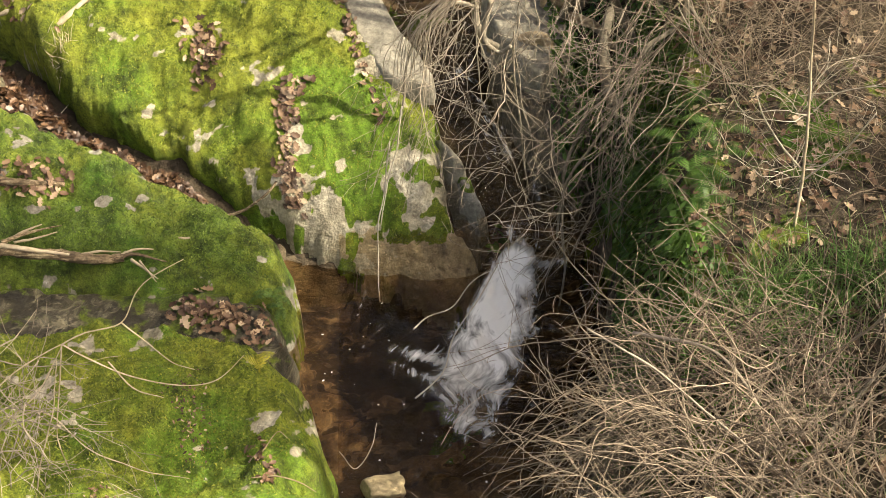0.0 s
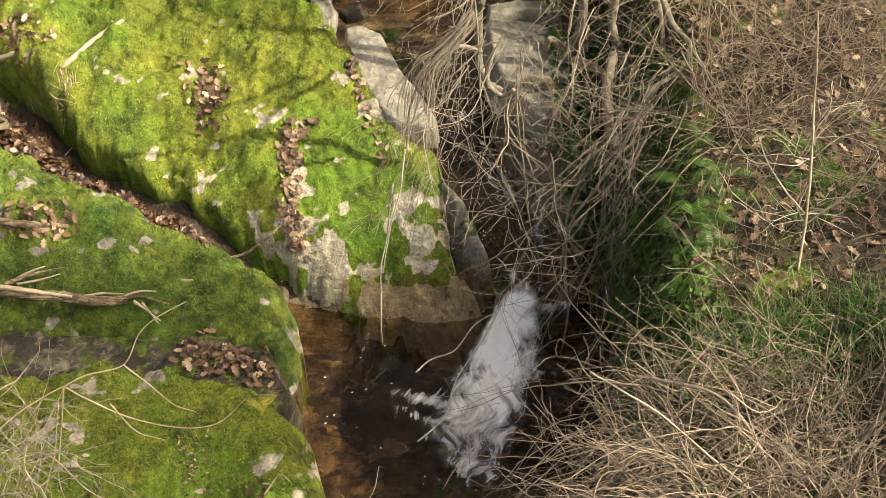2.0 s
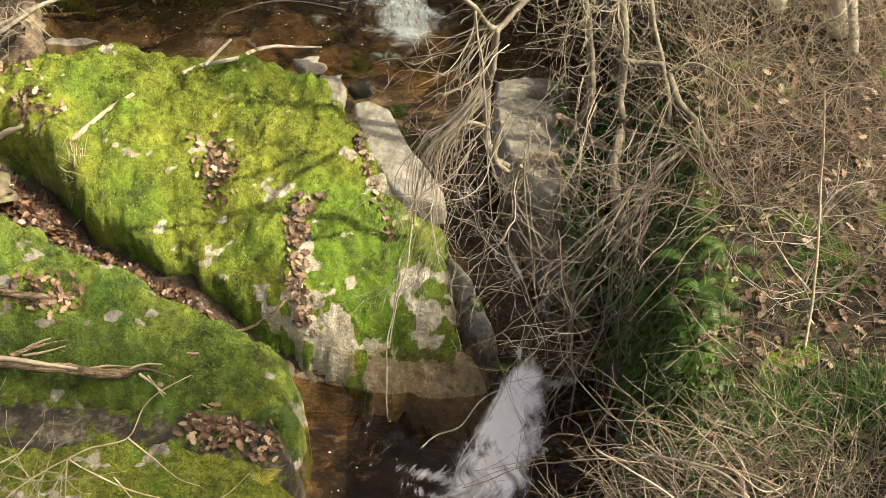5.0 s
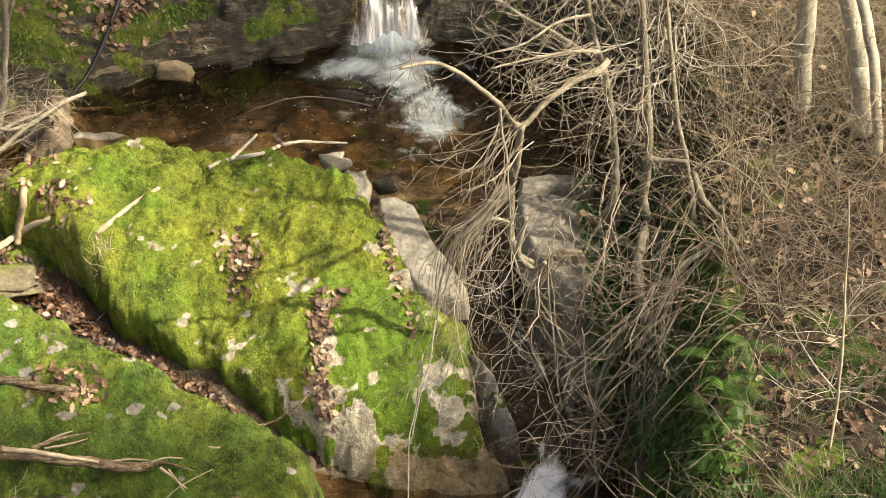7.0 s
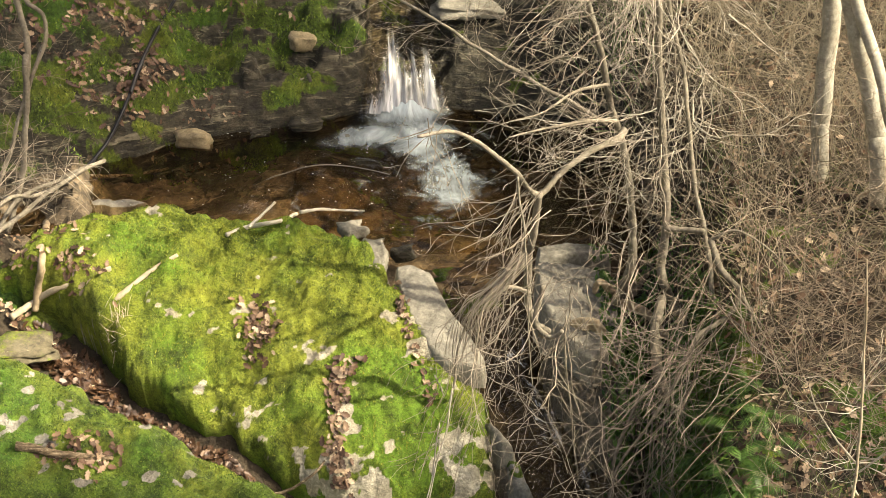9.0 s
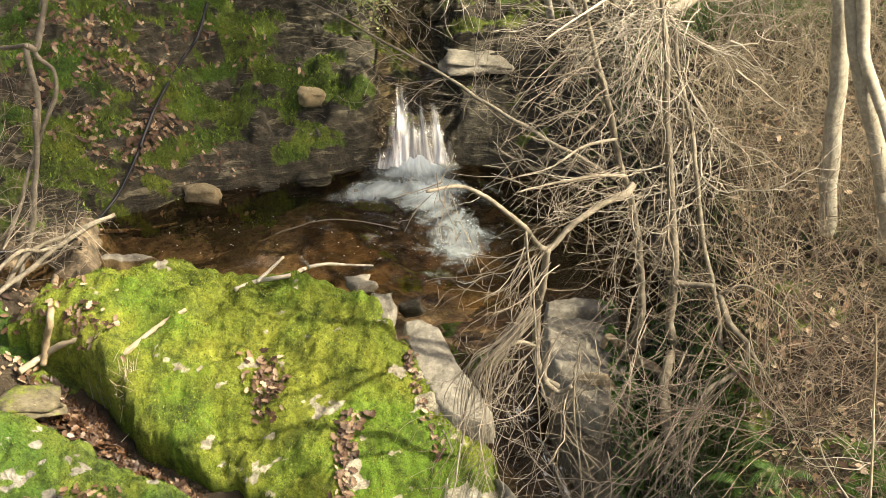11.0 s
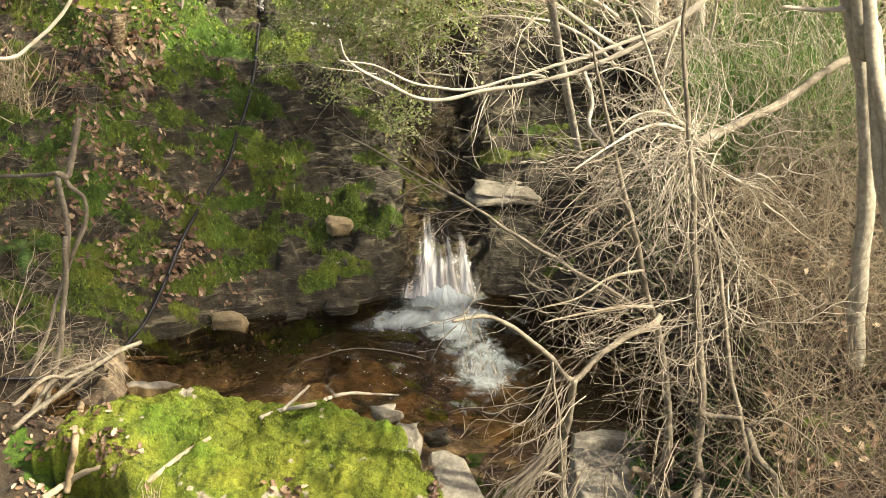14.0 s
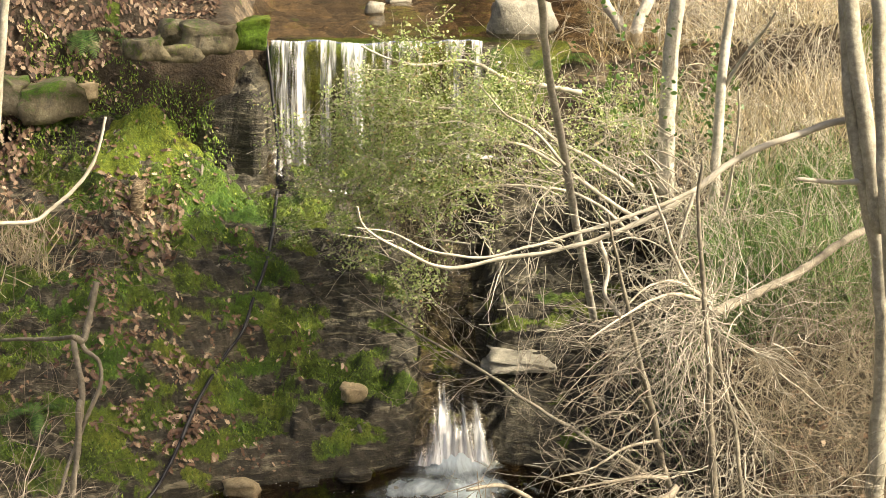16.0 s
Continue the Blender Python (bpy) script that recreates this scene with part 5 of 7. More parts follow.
for pts in ([(-1.997, 6.000, 0.901), (-1.839, 6.033, 1.086), (-1.690, 6.067, 1.231), (-1.555, 6.100, 1.472)], [(-1.560, 6.100, 1.472), (-1.446, 6.120, 1.527), (-1.274, 6.140, 1.572), (-1.194, 6.160, 1.722), (-1.111, 6.180, 1.802), (-0.964, 6.200, 1.880)], [(-1.555, 6.100, 1.472), (-1.346, 6.125, 1.290), (-1.122, 6.150, 1.168), (-0.884, 6.175, 1.154), (-0.740, 6.200, 1.288)],
            [(-1.560, 6.100, 1.472), (-1.612, 6.100, 1.160), (-1.661, 6.100, 0.902), (-1.622, 6.100, 0.590), (-1.565, 6.100, 0.386)], [(-1.829, 6.000, 1.118), (-1.673, 6.025, 1.124), (-1.524, 6.050, 0.870), (-1.304, 6.075, 0.681), (-1.054, 6.100, 0.573)], [(-1.266, 6.100, 1.606), (-1.188, 6.100, 1.500), (-1.072, 6.100, 1.355), (-0.959, 6.100, 1.297)],
            [(-1.360, 6.100, 1.366), (-1.250, 6.100, 1.183), (-1.123, 6.100, 1.123)], [(-1.910, 6.000, 1.266), (-1.727, 6.000, 1.435), (-1.535, 6.000, 1.559)], [(-1.815, 6.000, 0.503), (-1.717, 6.000, 0.889), (-1.621, 6.000, 1.182), (-1.568, 6.000, 1.464)]):
    limb(near_twigs, "twig", pts, 0.0042, 0.002, "deadwood", 0.008, 5)
W = []
for seed, (a, b, n) in enumerate([((-1.893, 6.000, 1.047), (-1.569, 6.100, 1.374), 12), ((-1.799, 6.000, 1.473), (-1.420, 6.100, 1.508), 6), ((-1.917, 6.000, 0.898), (-1.678, 6.100, 1.518), 8),
                                  ((-1.968, 6.000, 0.600), (-1.625, 6.000, 1.254), 14), ((-1.900, 6.000, 1.000), (-1.500, 6.050, 1.300), 12), ((-1.850, 6.000, 1.300), (-1.587, 6.000, 0.564), 10)]):
    spray(W, 650 + seed, a, b, n, 0.45, 0.0034, 1, 0.0, 0.1, 0.5, 0.2, 0.12)
twig_part("twigwork", W, "twig", near_twigs)
far_left = trunk_tree([(-3.438, 11.500, 3.956), (-3.374, 11.500, 4.428), (-3.315, 11.500, 4.813), (-3.266, 11.500, 5.191)], 0.03, 0.028, "thin pale trunk at the edge of the bank")

# water pipe
pipe = thing_at("water_pipe", (-3.188, 11.134, 1.051), "thin black plastic water pipe lying over the rocks", "pipe")
limb(pipe, "hose", [(-3.376, 10.949, 1.138), (-3.173, 11.083, 1.078), (-2.944, 11.142, 1.070), (-2.713, 11.070, 1.198), (-2.651, 11.552, 1.080), (-2.544, 11.819, 1.137), (-2.448, 11.964, 1.285), (-2.365, 12.125, 1.456), (-2.295, 12.317, 1.615), (-2.365, 12.080, 1.454), (-2.294, 12.334, 1.627), (-2.212, 12.664, 1.755), (-2.124, 12.986, 1.847), (-2.023, 13.094, 1.978), (-1.974, 13.367, 2.149), (-1.902, 13.638, 2.353), (-1.892, 14.032, 2.527), (-1.904, 14.474, 2.751)], 0.015, 0.015, "plastic", 0.004, rough=0.0)
limb(pipe, "hose", [(-1.947, 14.800, 2.660), (-1.943, 14.925, 3.040), (-1.995, 15.050, 3.421), (-2.047, 15.175, 3.801), (-2.081, 15.300, 3.930)], 0.015, 0.015, "plastic", 0.004, rough=0.0)


# brambles and dry stems on the bank
def thicket(name, seed, n, box, length, r, lean, label, droop=0.05, keep=None, depth=1, material="bramble", spin=0.6, kink=0.1, curve=0.05):
    rng = random.Random(seed)
    W = []
    q = [(rng.uniform(box[0], box[1]), rng.uniform(box[2], box[3])) for _ in range(n)]
    for (x, y), z in zip(q, surface([a for a, b in q], [b for a, b in q])):
        if keep and not keep(x, y):
            continue
        way = Vector((rng.gauss(lean[0], spin), rng.gauss(lean[1], spin), rng.uniform(0.2, 1.2)))
        twig(W, rng, (x, y, z - 0.02), way, rng.uniform(*length), rng.uniform(*r), depth, droop, kink, 0.3, curve)
    return tagged(part_mesh(name, *wood(W), MAT[material], None), label, "brambles", kind="stuff")


thicket("bramble_heap", 1, 520, (1.1, 2.0, 4.9, 6.15), (0.6, 1.3), (0.003, 0.0055), (-0.5, 0.5), "grey-brown heap of dry bramble stems", 0.14, spin=1.3, kink=0.15, curve=0.14)
thicket("bramble_heap", 2, 420, (1.0, 2.1, 4.6, 6.3), (0.5, 1.1), (0.0025, 0.005), (0.0, 0.0), "dry arching bramble stems above the lower pool", 0.14, spin=1.4, kink=0.15, curve=0.14)
thicket("bank_brush", 3, 300, (1.5, 3.4, 5.8, 7.8), (0.2, 0.6), (0.0016, 0.0034), (0, -0.2), "thin dry brown brush on the leafy bank", 0.16, spin=1.3, kink=0.14)
thicket("bank_brush", 7, 620, (1.7, 3.8, 7.6, 9.5), (0.4, 1.0), (0.0016, 0.0036), (0, -0.2), "thin dry brown brush under the trees", 0.06)
thicket("bank_brush", 4, 1100, (1.4, 4.4, 9.0, 12.5), (0.5, 1.5), (0.0015, 0.0034), (0, -0.1), "tall dry brush under the bare trees", 0.035, spin=0.35, material="brush")
# The far brush gets the paler tone in place of strong sunlight.
thicket("bank_brush", 5, 1200, (1.0, 5.2, 12.0, 17.0), (0.5, 1.3), (0.002, 0.006), (0, -0.2), "dry brush on the upper bank, coloured pale for sun glare", 0.04, material="pale_twig")
thicket("bank_brush", 6, 160, (-4.2, -2.9, 11.0, 13.5), (0.4, 0.8), (0.0015, 0.003), (0.3, -0.3), "dry brown stems on the rock shelf", 0.08)

sapling = thing_at("sapling", (1.961, 6.729, 1.562), "small bare pale sapling on the leafy bank", "sapling")
limb(sapling, "stem", [(1.961, 6.729, 1.562), (1.982, 6.783, 1.736), (1.993, 6.838, 2.001), (1.980, 6.892, 2.321), (1.964, 6.946, 2.658), (1.959, 7.000, 2.865)], 0.009, 0.004, "deadwood", 0.008, 6)
limb(sapling, "branch", [(2.007, 6.900, 1.719), (2.084, 6.867, 1.809), (2.195, 6.833, 1.957), (2.292, 6.800, 2.180)], 0.006, 0.003, "pale_twig", 0.01, 5)
limb(sapling, "branch", [(2.010, 6.900, 1.788), (1.901, 6.867, 1.943), (1.794, 6.833, 2.108), (1.713, 6.800, 2.293)], 0.006, 0.003, "pale_twig", 0.01, 5)
limb(sapling, "branch", [(2.004, 6.900, 1.650), (2.089, 6.850, 1.526), (2.157, 6.800, 1.473)], 0.006, 0.003, "pale_twig", 0.01, 5)
W = []
for seed, (a, b, n) in enumerate([((2.008, 6.900, 1.754), (1.717, 6.800, 2.002), 7), ((2.010, 6.900, 1.788), (2.212, 6.800, 1.785), 7), ((2.010, 6.950, 2.088), (1.799, 6.800, 2.478), 6), ((2.002, 6.950, 2.154), (2.116, 6.800, 2.469), 6)]):
    spray(W, 700 + seed, a, b, n, 0.4, 0.003, 2, 0.0, 0.04, 0.5)
twig_part("twigwork", W, "pale_twig", sapling)
stick("bramble_stem", [(1.058, 5.900, 1.625), (1.201, 5.833, 1.644), (1.409, 5.767, 1.621), (1.567, 5.700, 1.460), (1.681, 5.633, 1.238), (1.762, 5.567, 0.992), (1.812, 5.500, 0.797)], 0.009, 0.007, "thick pale bramble stem arching over the heap", "twig", "bramble")
stick("bramble_stem", [(0.809, 5.600, 1.911), (1.045, 5.500, 1.813), (1.288, 5.400, 1.633), (1.481, 5.300, 1.487), (1.671, 5.200, 1.374)], 0.005, 0.004, "long tan bramble stem lying on the heap", "twig", "bramble")
stick("bramble_stem", [(1.603, 5.000, 1.414), (1.748, 5.250, 1.423), (1.947, 5.500, 1.444), (2.193, 5.750, 1.510), (2.446, 6.000, 1.486)], 0.012, 0.008, "dark bare stem in front of the bank", "bark", "bramble")
stick("bramble_stem", [(2.015, 5.400, 2.117), (1.969, 5.667, 1.728), (1.891, 5.933, 1.391), (1.763, 6.200, 1.083)], 0.006, 0.004, "thin dry stem across the bank", "twig", "bramble")
stick("bare_twig", [(0.085, 7.200, 0.043), (0.252, 7.375, 0.071), (0.318, 7.550, 0.173), (0.479, 7.725, 0.339), (0.587, 7.900, 0.426)], 0.005, 0.003, "thin bare twig hanging over the cascade", "pale_twig", "twig")
stick("bare_twig", [(0.088, 7.600, 0.215), (0.183, 7.700, 0.221), (0.318, 7.800, 0.196), (0.439, 7.900, 0.303), (0.562, 8.000, 0.312)], 0.005, 0.003, "thin bare twig hanging over the pool", "pale_twig", "twig")
stick("bare_twig", [(-0.020, 8.300, 1.049), (-0.061, 8.233, 0.734), (-0.110, 8.167, 0.408), (-0.109, 8.100, 0.003)], 0.004, 0.003, "long thin twig hanging before the boulder", "pale_twig", "twig")
stick("bare_twig", [(-0.332, 6.600, 0.233), (-0.249, 6.667, 0.034), (-0.154, 6.733, 0.135), (-0.126, 6.800, 0.239)], 0.003, 0.002, "thin twig standing in the lower pool", "twig", "twig")
stick("bare_twig", [(0.052, 8.300, 1.281), (0.020, 8.267, 1.030), (-0.046, 8.233, 0.774), (-0.080, 8.200, 0.513)], 0.005, 0.003, "drooping pale twig before the rock", "pale_twig", "twig")


# ---- dead leaves ----
def leaf_material(name, stops, gloss=0.6, trans=0.0, single=False):
    m, nt, n, l, b = nodes_of(name)
    g = n.new("ShaderNodeNewGeometry")
    c = ramp(nt, n.new("ShaderNodeObjectInfo").outputs["Random"] if single else g.outputs["Random Per Island"], stops)
    c = mix(nt, 0.5, c, ramp(nt, noise_node(nt, 60.0, 4, 0.6, g.outputs["Position"]), [(0.3, 0.5), (0.7, 1.0)]), "MULTIPLY")
    l.new(c, b.inputs["Base Color"])
    b.inputs["Roughness"].default_value = gloss
    if trans:
        t, mx = n.new("ShaderNodeBsdfTranslucent"), n.new("ShaderNodeMixShader")
        l.new(c, t.inputs[0])
        mx.inputs[0].default_value = trans
        l.new(b.outputs[0], mx.inputs[1]), l.new(t.outputs[0], mx.inputs[2])
        l.new(mx.outputs[0], n["Material Output"].inputs[0])
    return m


DEAD = [(0.0, (0.05, 0.026, 0.014)), (0.4, (0.13, 0.07, 0.038)), (0.75, (0.25, 0.16, 0.09)), (1.0, (0.5, 0.39, 0.26))]
MAT["dead_leaf"] = leaf_material("brown_oak_leaf", DEAD)
# Greens raised above plain leaf colour to imitate sun gloss on the bush.
MAT["bush_leaf"] = leaf_material("sunlit_evergreen_leaf", [(0.0, (0.24, 0.36, 0.1)), (0.4, (0.44, 0.55, 0.2)), (0.85, (0.62, 0.68, 0.34)), (0.94, (0.7, 0.68, 0.4)), (1.0, (0.62, 0.42, 0.2))], 0.35, 0.45)
# Leaf browns darkened to stand in for the boulder's shadow in the crack.
MAT["shaded_leaf"] = leaf_material("shaded_crack_leaf", [(0.0, (0.03, 0.015, 0.008)), (0.6, (0.09, 0.045, 0.022)), (1.0, (0.17, 0.095, 0.05))], 0.45)
MAT["holly"] = leaf_material("glossy_green_leaf", [(0.0, (0.22, 0.3, 0.09)), (0.4, (0.4, 0.48, 0.18)), (0.8, (0.56, 0.6, 0.3)), (1.0, (0.66, 0.6, 0.34))], 0.35, 0.45)
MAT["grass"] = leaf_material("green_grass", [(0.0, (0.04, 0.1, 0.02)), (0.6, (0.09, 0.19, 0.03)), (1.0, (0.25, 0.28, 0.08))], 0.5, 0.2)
# Straw tones raised to stand in for glare over the upper bank.
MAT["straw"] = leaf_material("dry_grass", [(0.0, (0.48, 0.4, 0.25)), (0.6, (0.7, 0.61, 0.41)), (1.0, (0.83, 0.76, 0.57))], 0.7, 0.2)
# The same grass with sunlight put into its brighter colour.
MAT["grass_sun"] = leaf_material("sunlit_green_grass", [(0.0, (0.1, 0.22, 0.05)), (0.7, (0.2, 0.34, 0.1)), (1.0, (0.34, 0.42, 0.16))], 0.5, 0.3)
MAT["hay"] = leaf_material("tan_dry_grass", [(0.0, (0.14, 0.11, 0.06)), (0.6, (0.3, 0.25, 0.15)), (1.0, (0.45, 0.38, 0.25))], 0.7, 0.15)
MAT["fern"] = leaf_material("fern_green", [(0.0, (0.05, 0.12, 0.025)), (1.0, (0.16, 0.29, 0.06))], 0.45, 0.3)
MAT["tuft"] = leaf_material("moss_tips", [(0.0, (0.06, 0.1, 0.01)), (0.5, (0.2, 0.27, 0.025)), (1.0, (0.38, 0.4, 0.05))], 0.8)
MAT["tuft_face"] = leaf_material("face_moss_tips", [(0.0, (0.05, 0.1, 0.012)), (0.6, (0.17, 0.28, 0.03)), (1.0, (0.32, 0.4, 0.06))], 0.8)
# Tips darkened to match the moss that is coloured as shaded.
MAT["tuft_shaded"] = leaf_material("shaded_moss_tips", [(0.0, (0.04, 0.08, 0.01)), (0.6, (0.11, 0.19, 0.02)), (1.0, (0.22, 0.29, 0.04))], 0.8)

OAK = np.array([(0, -0.5, 0), (0.1, -0.3, 0.02), (0.26, -0.2, 0.06), (0.16, -0.05, 0.03), (0.32, 0.1, 0.09), (0.18, 0.24, 0.04), (0.22, 0.38, 0.06), (0, 0.5, 0.0),
                (-0.22, 0.36, 0.06), (-0.18, 0.22, 0.04), (-0.32, 0.08, 0.09), (-0.16, -0.07, 0.03), (-0.26, -0.22, 0.06), (-0.1, -0.32, 0.02), (0, 0.0, -0.01)])
OAK_F = [(14, i, i + 1) for i in range(13)] + [(14, 13, 0)]
BLADE = np.array([(-0.12, 0, 0), (0.12, 0, 0), (0.09, 0.5, 0.06), (-0.09, 0.5, 0.06), (0, 1, 0.0)])
BLADE_F = [(0, 1, 2, 3), (3, 2, 4)]
OVAL = np.array([(0, -0.5, 0), (0.24, -0.2, 0.05), (0.26, 0.15, 0.05), (0, 0.5, 0), (-0.26, 0.15, 0.05), (-0.24, -0.2, 0.05)])
OVAL_F = [(0, 1, 2, 3), (0, 3, 4, 5)]


def turns(rng, n, tilt):
    """n random turns about the upright, tipped by up to about tilt radians."""
    a, b, c = rng.uniform(0, 2 * math.pi, n), rng.normal(0, tilt, n), rng.normal(0, tilt, n)
    ca, sa, cb, sb, cc, sc = np.cos(a), np.sin(a), np.cos(b), np.sin(b), np.cos(c), np.sin(c)
    R = np.empty((n, 3, 3))
    R[:, 0, 0], R[:, 0, 1], R[:, 0, 2] = ca * cb, ca * sb * sc - sa * cc, ca * sb * cc + sa * sc
    R[:, 1, 0], R[:, 1, 1], R[:, 1, 2] = sa * cb, sa * sb * sc + ca * cc, sa * sb * cc - ca * sc
    R[:, 2, 0], R[:, 2, 1], R[:, 2, 2] = -sb, cb * sc, cb * cc
    return R


def scatter(name, places, shape, faces, size, tilt, material, seed, parent=None, curl=0.0, label="", align=True):
    """Copies of one small leaf shape at the places, joined into one mesh; they lie on the slope where align is set."""
    rng = np.random.default_rng(seed)
    n = len(places)
    s = rng.uniform(size[0], size[1], n)[:, None, None]
    loc = np.repeat(shape[None], n, 0) * s
    loc[:, :, 2] *= 1 + curl * rng.normal(0, 1.5, n)[:, None]
    P = np.einsum("nij,nkj->nki", turns(rng, n, tilt), loc)
    if align:
        e = 0.04
        gx = np.clip((surface(places[:, 0] + e, places[:, 1]) - surface(places[:, 0] - e, places[:, 1])) / (2 * e), -0.9, 0.9)
        gy = np.clip((surface(places[:, 0], places[:, 1] + e) - surface(places[:, 0], places[:, 1] - e)) / (2 * e), -0.9, 0.9)
        P[:, :, 2] += gx[:, None] * P[:, :, 0] + gy[:, None] * P[:, :, 1]
    V = (P + places[:, None, :]).reshape(-1, 3)
    k = len(shape)
    if len({len(f) for f in faces}) == 1:
        Fc = (np.array(faces)[None] + (np.arange(n) * k)[:, None, None]).reshape(-1, len(faces[0]))
    else:
        Fc = [tuple(i * k + v for v in f) for i in range(n) for f in faces]
    return part_mesh(name, V, Fc, material, parent, label, smooth=False)


def gentle(q, most):
    """Which places lie on ground that is not too steep for loose things."""
    z = surface(q[:, 0], q[:, 1])
    return np.hypot(surface(q[:, 0] + 0.05, q[:, 1]) - z, surface(q[:, 0], q[:, 1] + 0.05) - z) < 0.05 * most


def on_line(rng, line, width, n, keep=None):
    """n places spread about a line in plan, on whatever lies there."""
    p = np.array(line, float)[:, :2]
    t = rng.uniform(0, len(p) - 1, n)
    i = np.minimum(t.astype(int), len(p) - 2)
    q = p[i] + (p[i + 1] - p[i]) * (t - i)[:, None] + rng.normal(0, width, (n, 2))
    q = q[gentle(q, 2.4) if keep is None else keep(q[:, 0], q[:, 1])]
    return np.column_stack([q, surface(q[:, 0], q[:, 1]) + rng.uniform(0.004, 0.03, len(q))])


def in_box(rng, x0, x1, y0, y1, n, keep=None):
    q = np.column_stack([rng.uniform(x0, x1, n), rng.uniform(y0, y1, n)])
    if keep is not None:
        q = q[keep(q[:, 0], q[:, 1])]
    return np.column_stack([q, surface(q[:, 0], q[:, 1])])


def leaf_meshes():
    """Six differently curled oak leaves that the drifts share."""
    rng = np.random.default_rng(4)
    out = []
    for i in range(6):
        v = OAK.copy()
        v[:, 2] = v[:, 2] * rng.uniform(0.3, 1.6) + rng.uniform(-0.4, 0.4) * v[:, 1] ** 2 + rng.uniform(-0.4, 0.4) * v[:, 0] * v[:, 1]
        v[:, 0] *= rng.uniform(0.8, 1.2)
        ob = mesh_object("leaf", v, np.array(OAK_F), MAT["dead_leaf_single"], None, False)
        out.append(ob.data)
        bpy.data.objects.remove(ob)
    return out


MAT["dead_leaf_single"] = leaf_material("single_brown_oak_leaf", DEAD, single=True)
LEAF_MESHES = leaf_meshes()


def drift(line, width, n, size=(0.05, 0.1), seed=1, label="drift of brown fallen oak leaves", tilt=0.28, keep=None):
    """A drift of single leaves lying over one another."""
    rng = np.random.default_rng(seed)
    p = on_line(rng, line, width, n, keep)
    thing = thing_at("leaf_drift", p[0], label, "fallen leaves")
    e = 0.04
    gx = np.clip((surface(p[:, 0] + e, p[:, 1]) - surface(p[:, 0] - e, p[:, 1])) / (2 * e), -1, 1)
    gy = np.clip((surface(p[:, 0], p[:, 1] + e) - surface(p[:, 0], p[:, 1] - e)) / (2 * e), -1, 1)
    for q, a, b in zip(p, gx, gy):
        ob = new("leaf", LEAF_MESHES[rng.integers(6)])
        ob.parent = thing
        up = Vector((-a + rng.normal(0, tilt), -b + rng.normal(0, tilt), 1)).normalized()
        s = rng.uniform(*size)
        ob.matrix_basis = Matrix.Translation(Vector(q) - thing.location) @ up.to_track_quat("Z", "Y").to_matrix().to_4x4() @ Matrix.Rotation(rng.uniform(0, 6.28), 4, "Z") @ Matrix.Scale(s, 4)
    return thing


CRACK = [(-2.66, 9.6, 0.8), (-2.43, 9.48, 0.75), (-2.21, 9.35, 0.67), (-2.0, 9.2, 0.57), (-1.77, 9.04, 0.54), (-1.55, 8.9, 0.46), (-1.33, 8.73, 0.43), (-1.11, 8.6, 0.36)]
in_crack = lambda x, y: ROCKS["great"].height(x, y) < 0
drift(CRACK, 0.06, 300, (0.035, 0.075), 1, "brown oak leaves lying in the crack between boulders", 0.4, in_crack)
# This layer paints the crack's shade with darker leaves.
tagged(scatter("leaf_bed", on_line(np.random.default_rng(23), CRACK, 0.08, 2600, in_crack), OAK, OAK_F, (0.035, 0.07), 0.4, MAT["shaded_leaf"], 23, curl=0.8), "bed of leaves in the crack, coloured dark for its shade", "fallen leaves", kind="stuff")
drift([(-1.225, 9.596, 1.018), (-1.148, 9.460, 0.973), (-1.179, 9.361, 0.953), (-1.139, 9.285, 0.937)], 0.06, 110, (0.04, 0.08), 2, "patch of brown leaves in a hollow of the moss")
drift([(-0.523, 9.193, 0.874), (-0.682, 9.097, 0.816), (-0.648, 8.934, 0.713), (-0.665, 8.724, 0.606), (-0.615, 8.613, 0.515), (-0.603, 8.489, 0.348)], 0.035, 190, (0.04, 0.075), 3, "line of pale dead leaves down the boulder")
drift([(-1.270, 7.645, 0.385), (-1.106, 7.579, 0.371), (-0.945, 7.545, 0.352), (-0.752, 7.493, 0.327)], 0.06, 180, (0.04, 0.08), 4, "drift of brown leaves on the shelf by the pool")
drift([(-1.146, 6.82, 0.646), (-1.1, 6.65, 0.65), (-1.078, 6.5, 0.649), (-1.03, 6.25, 0.652)], 0.05, 130, (0.012, 0.028), 41, "brown crumbs of bark and leaf on the moss", 0.3)
drift([(-0.724, 6.33, 0.635), (-0.673, 6.12, 0.637), (-0.64, 5.95, 0.638)], 0.035, 40, (0.03, 0.06), 42, "few dark leaves in a hollow beside the pool", 0.4)
drift([(-1.5, 5.97, 0.678), (-1.38, 5.9, 0.678)], 0.04, 50, (0.015, 0.03), 43, "dark crumbs of bark on the boulder", 0.3)
drift([(-2.307, 8.336, 0.812), (-2.173, 8.315, 0.803), (-2.048, 8.325, 0.772), (-1.960, 8.401, 0.762)], 0.05, 80, (0.035, 0.075), 5, "brown leaves round a fallen branch")
drift([(-2.673, 9.733, 0.903), (-2.793, 9.799, 0.949), (-2.873, 9.856, 1.002)], 0.08, 60, (0.035, 0.075), 6)
drift([(-2.467, 9.790, 1.210), (-2.386, 9.742, 1.195), (-2.308, 9.739, 1.239)], 0.06, 50, (0.035, 0.075), 7, "few brown leaves on the boulder")
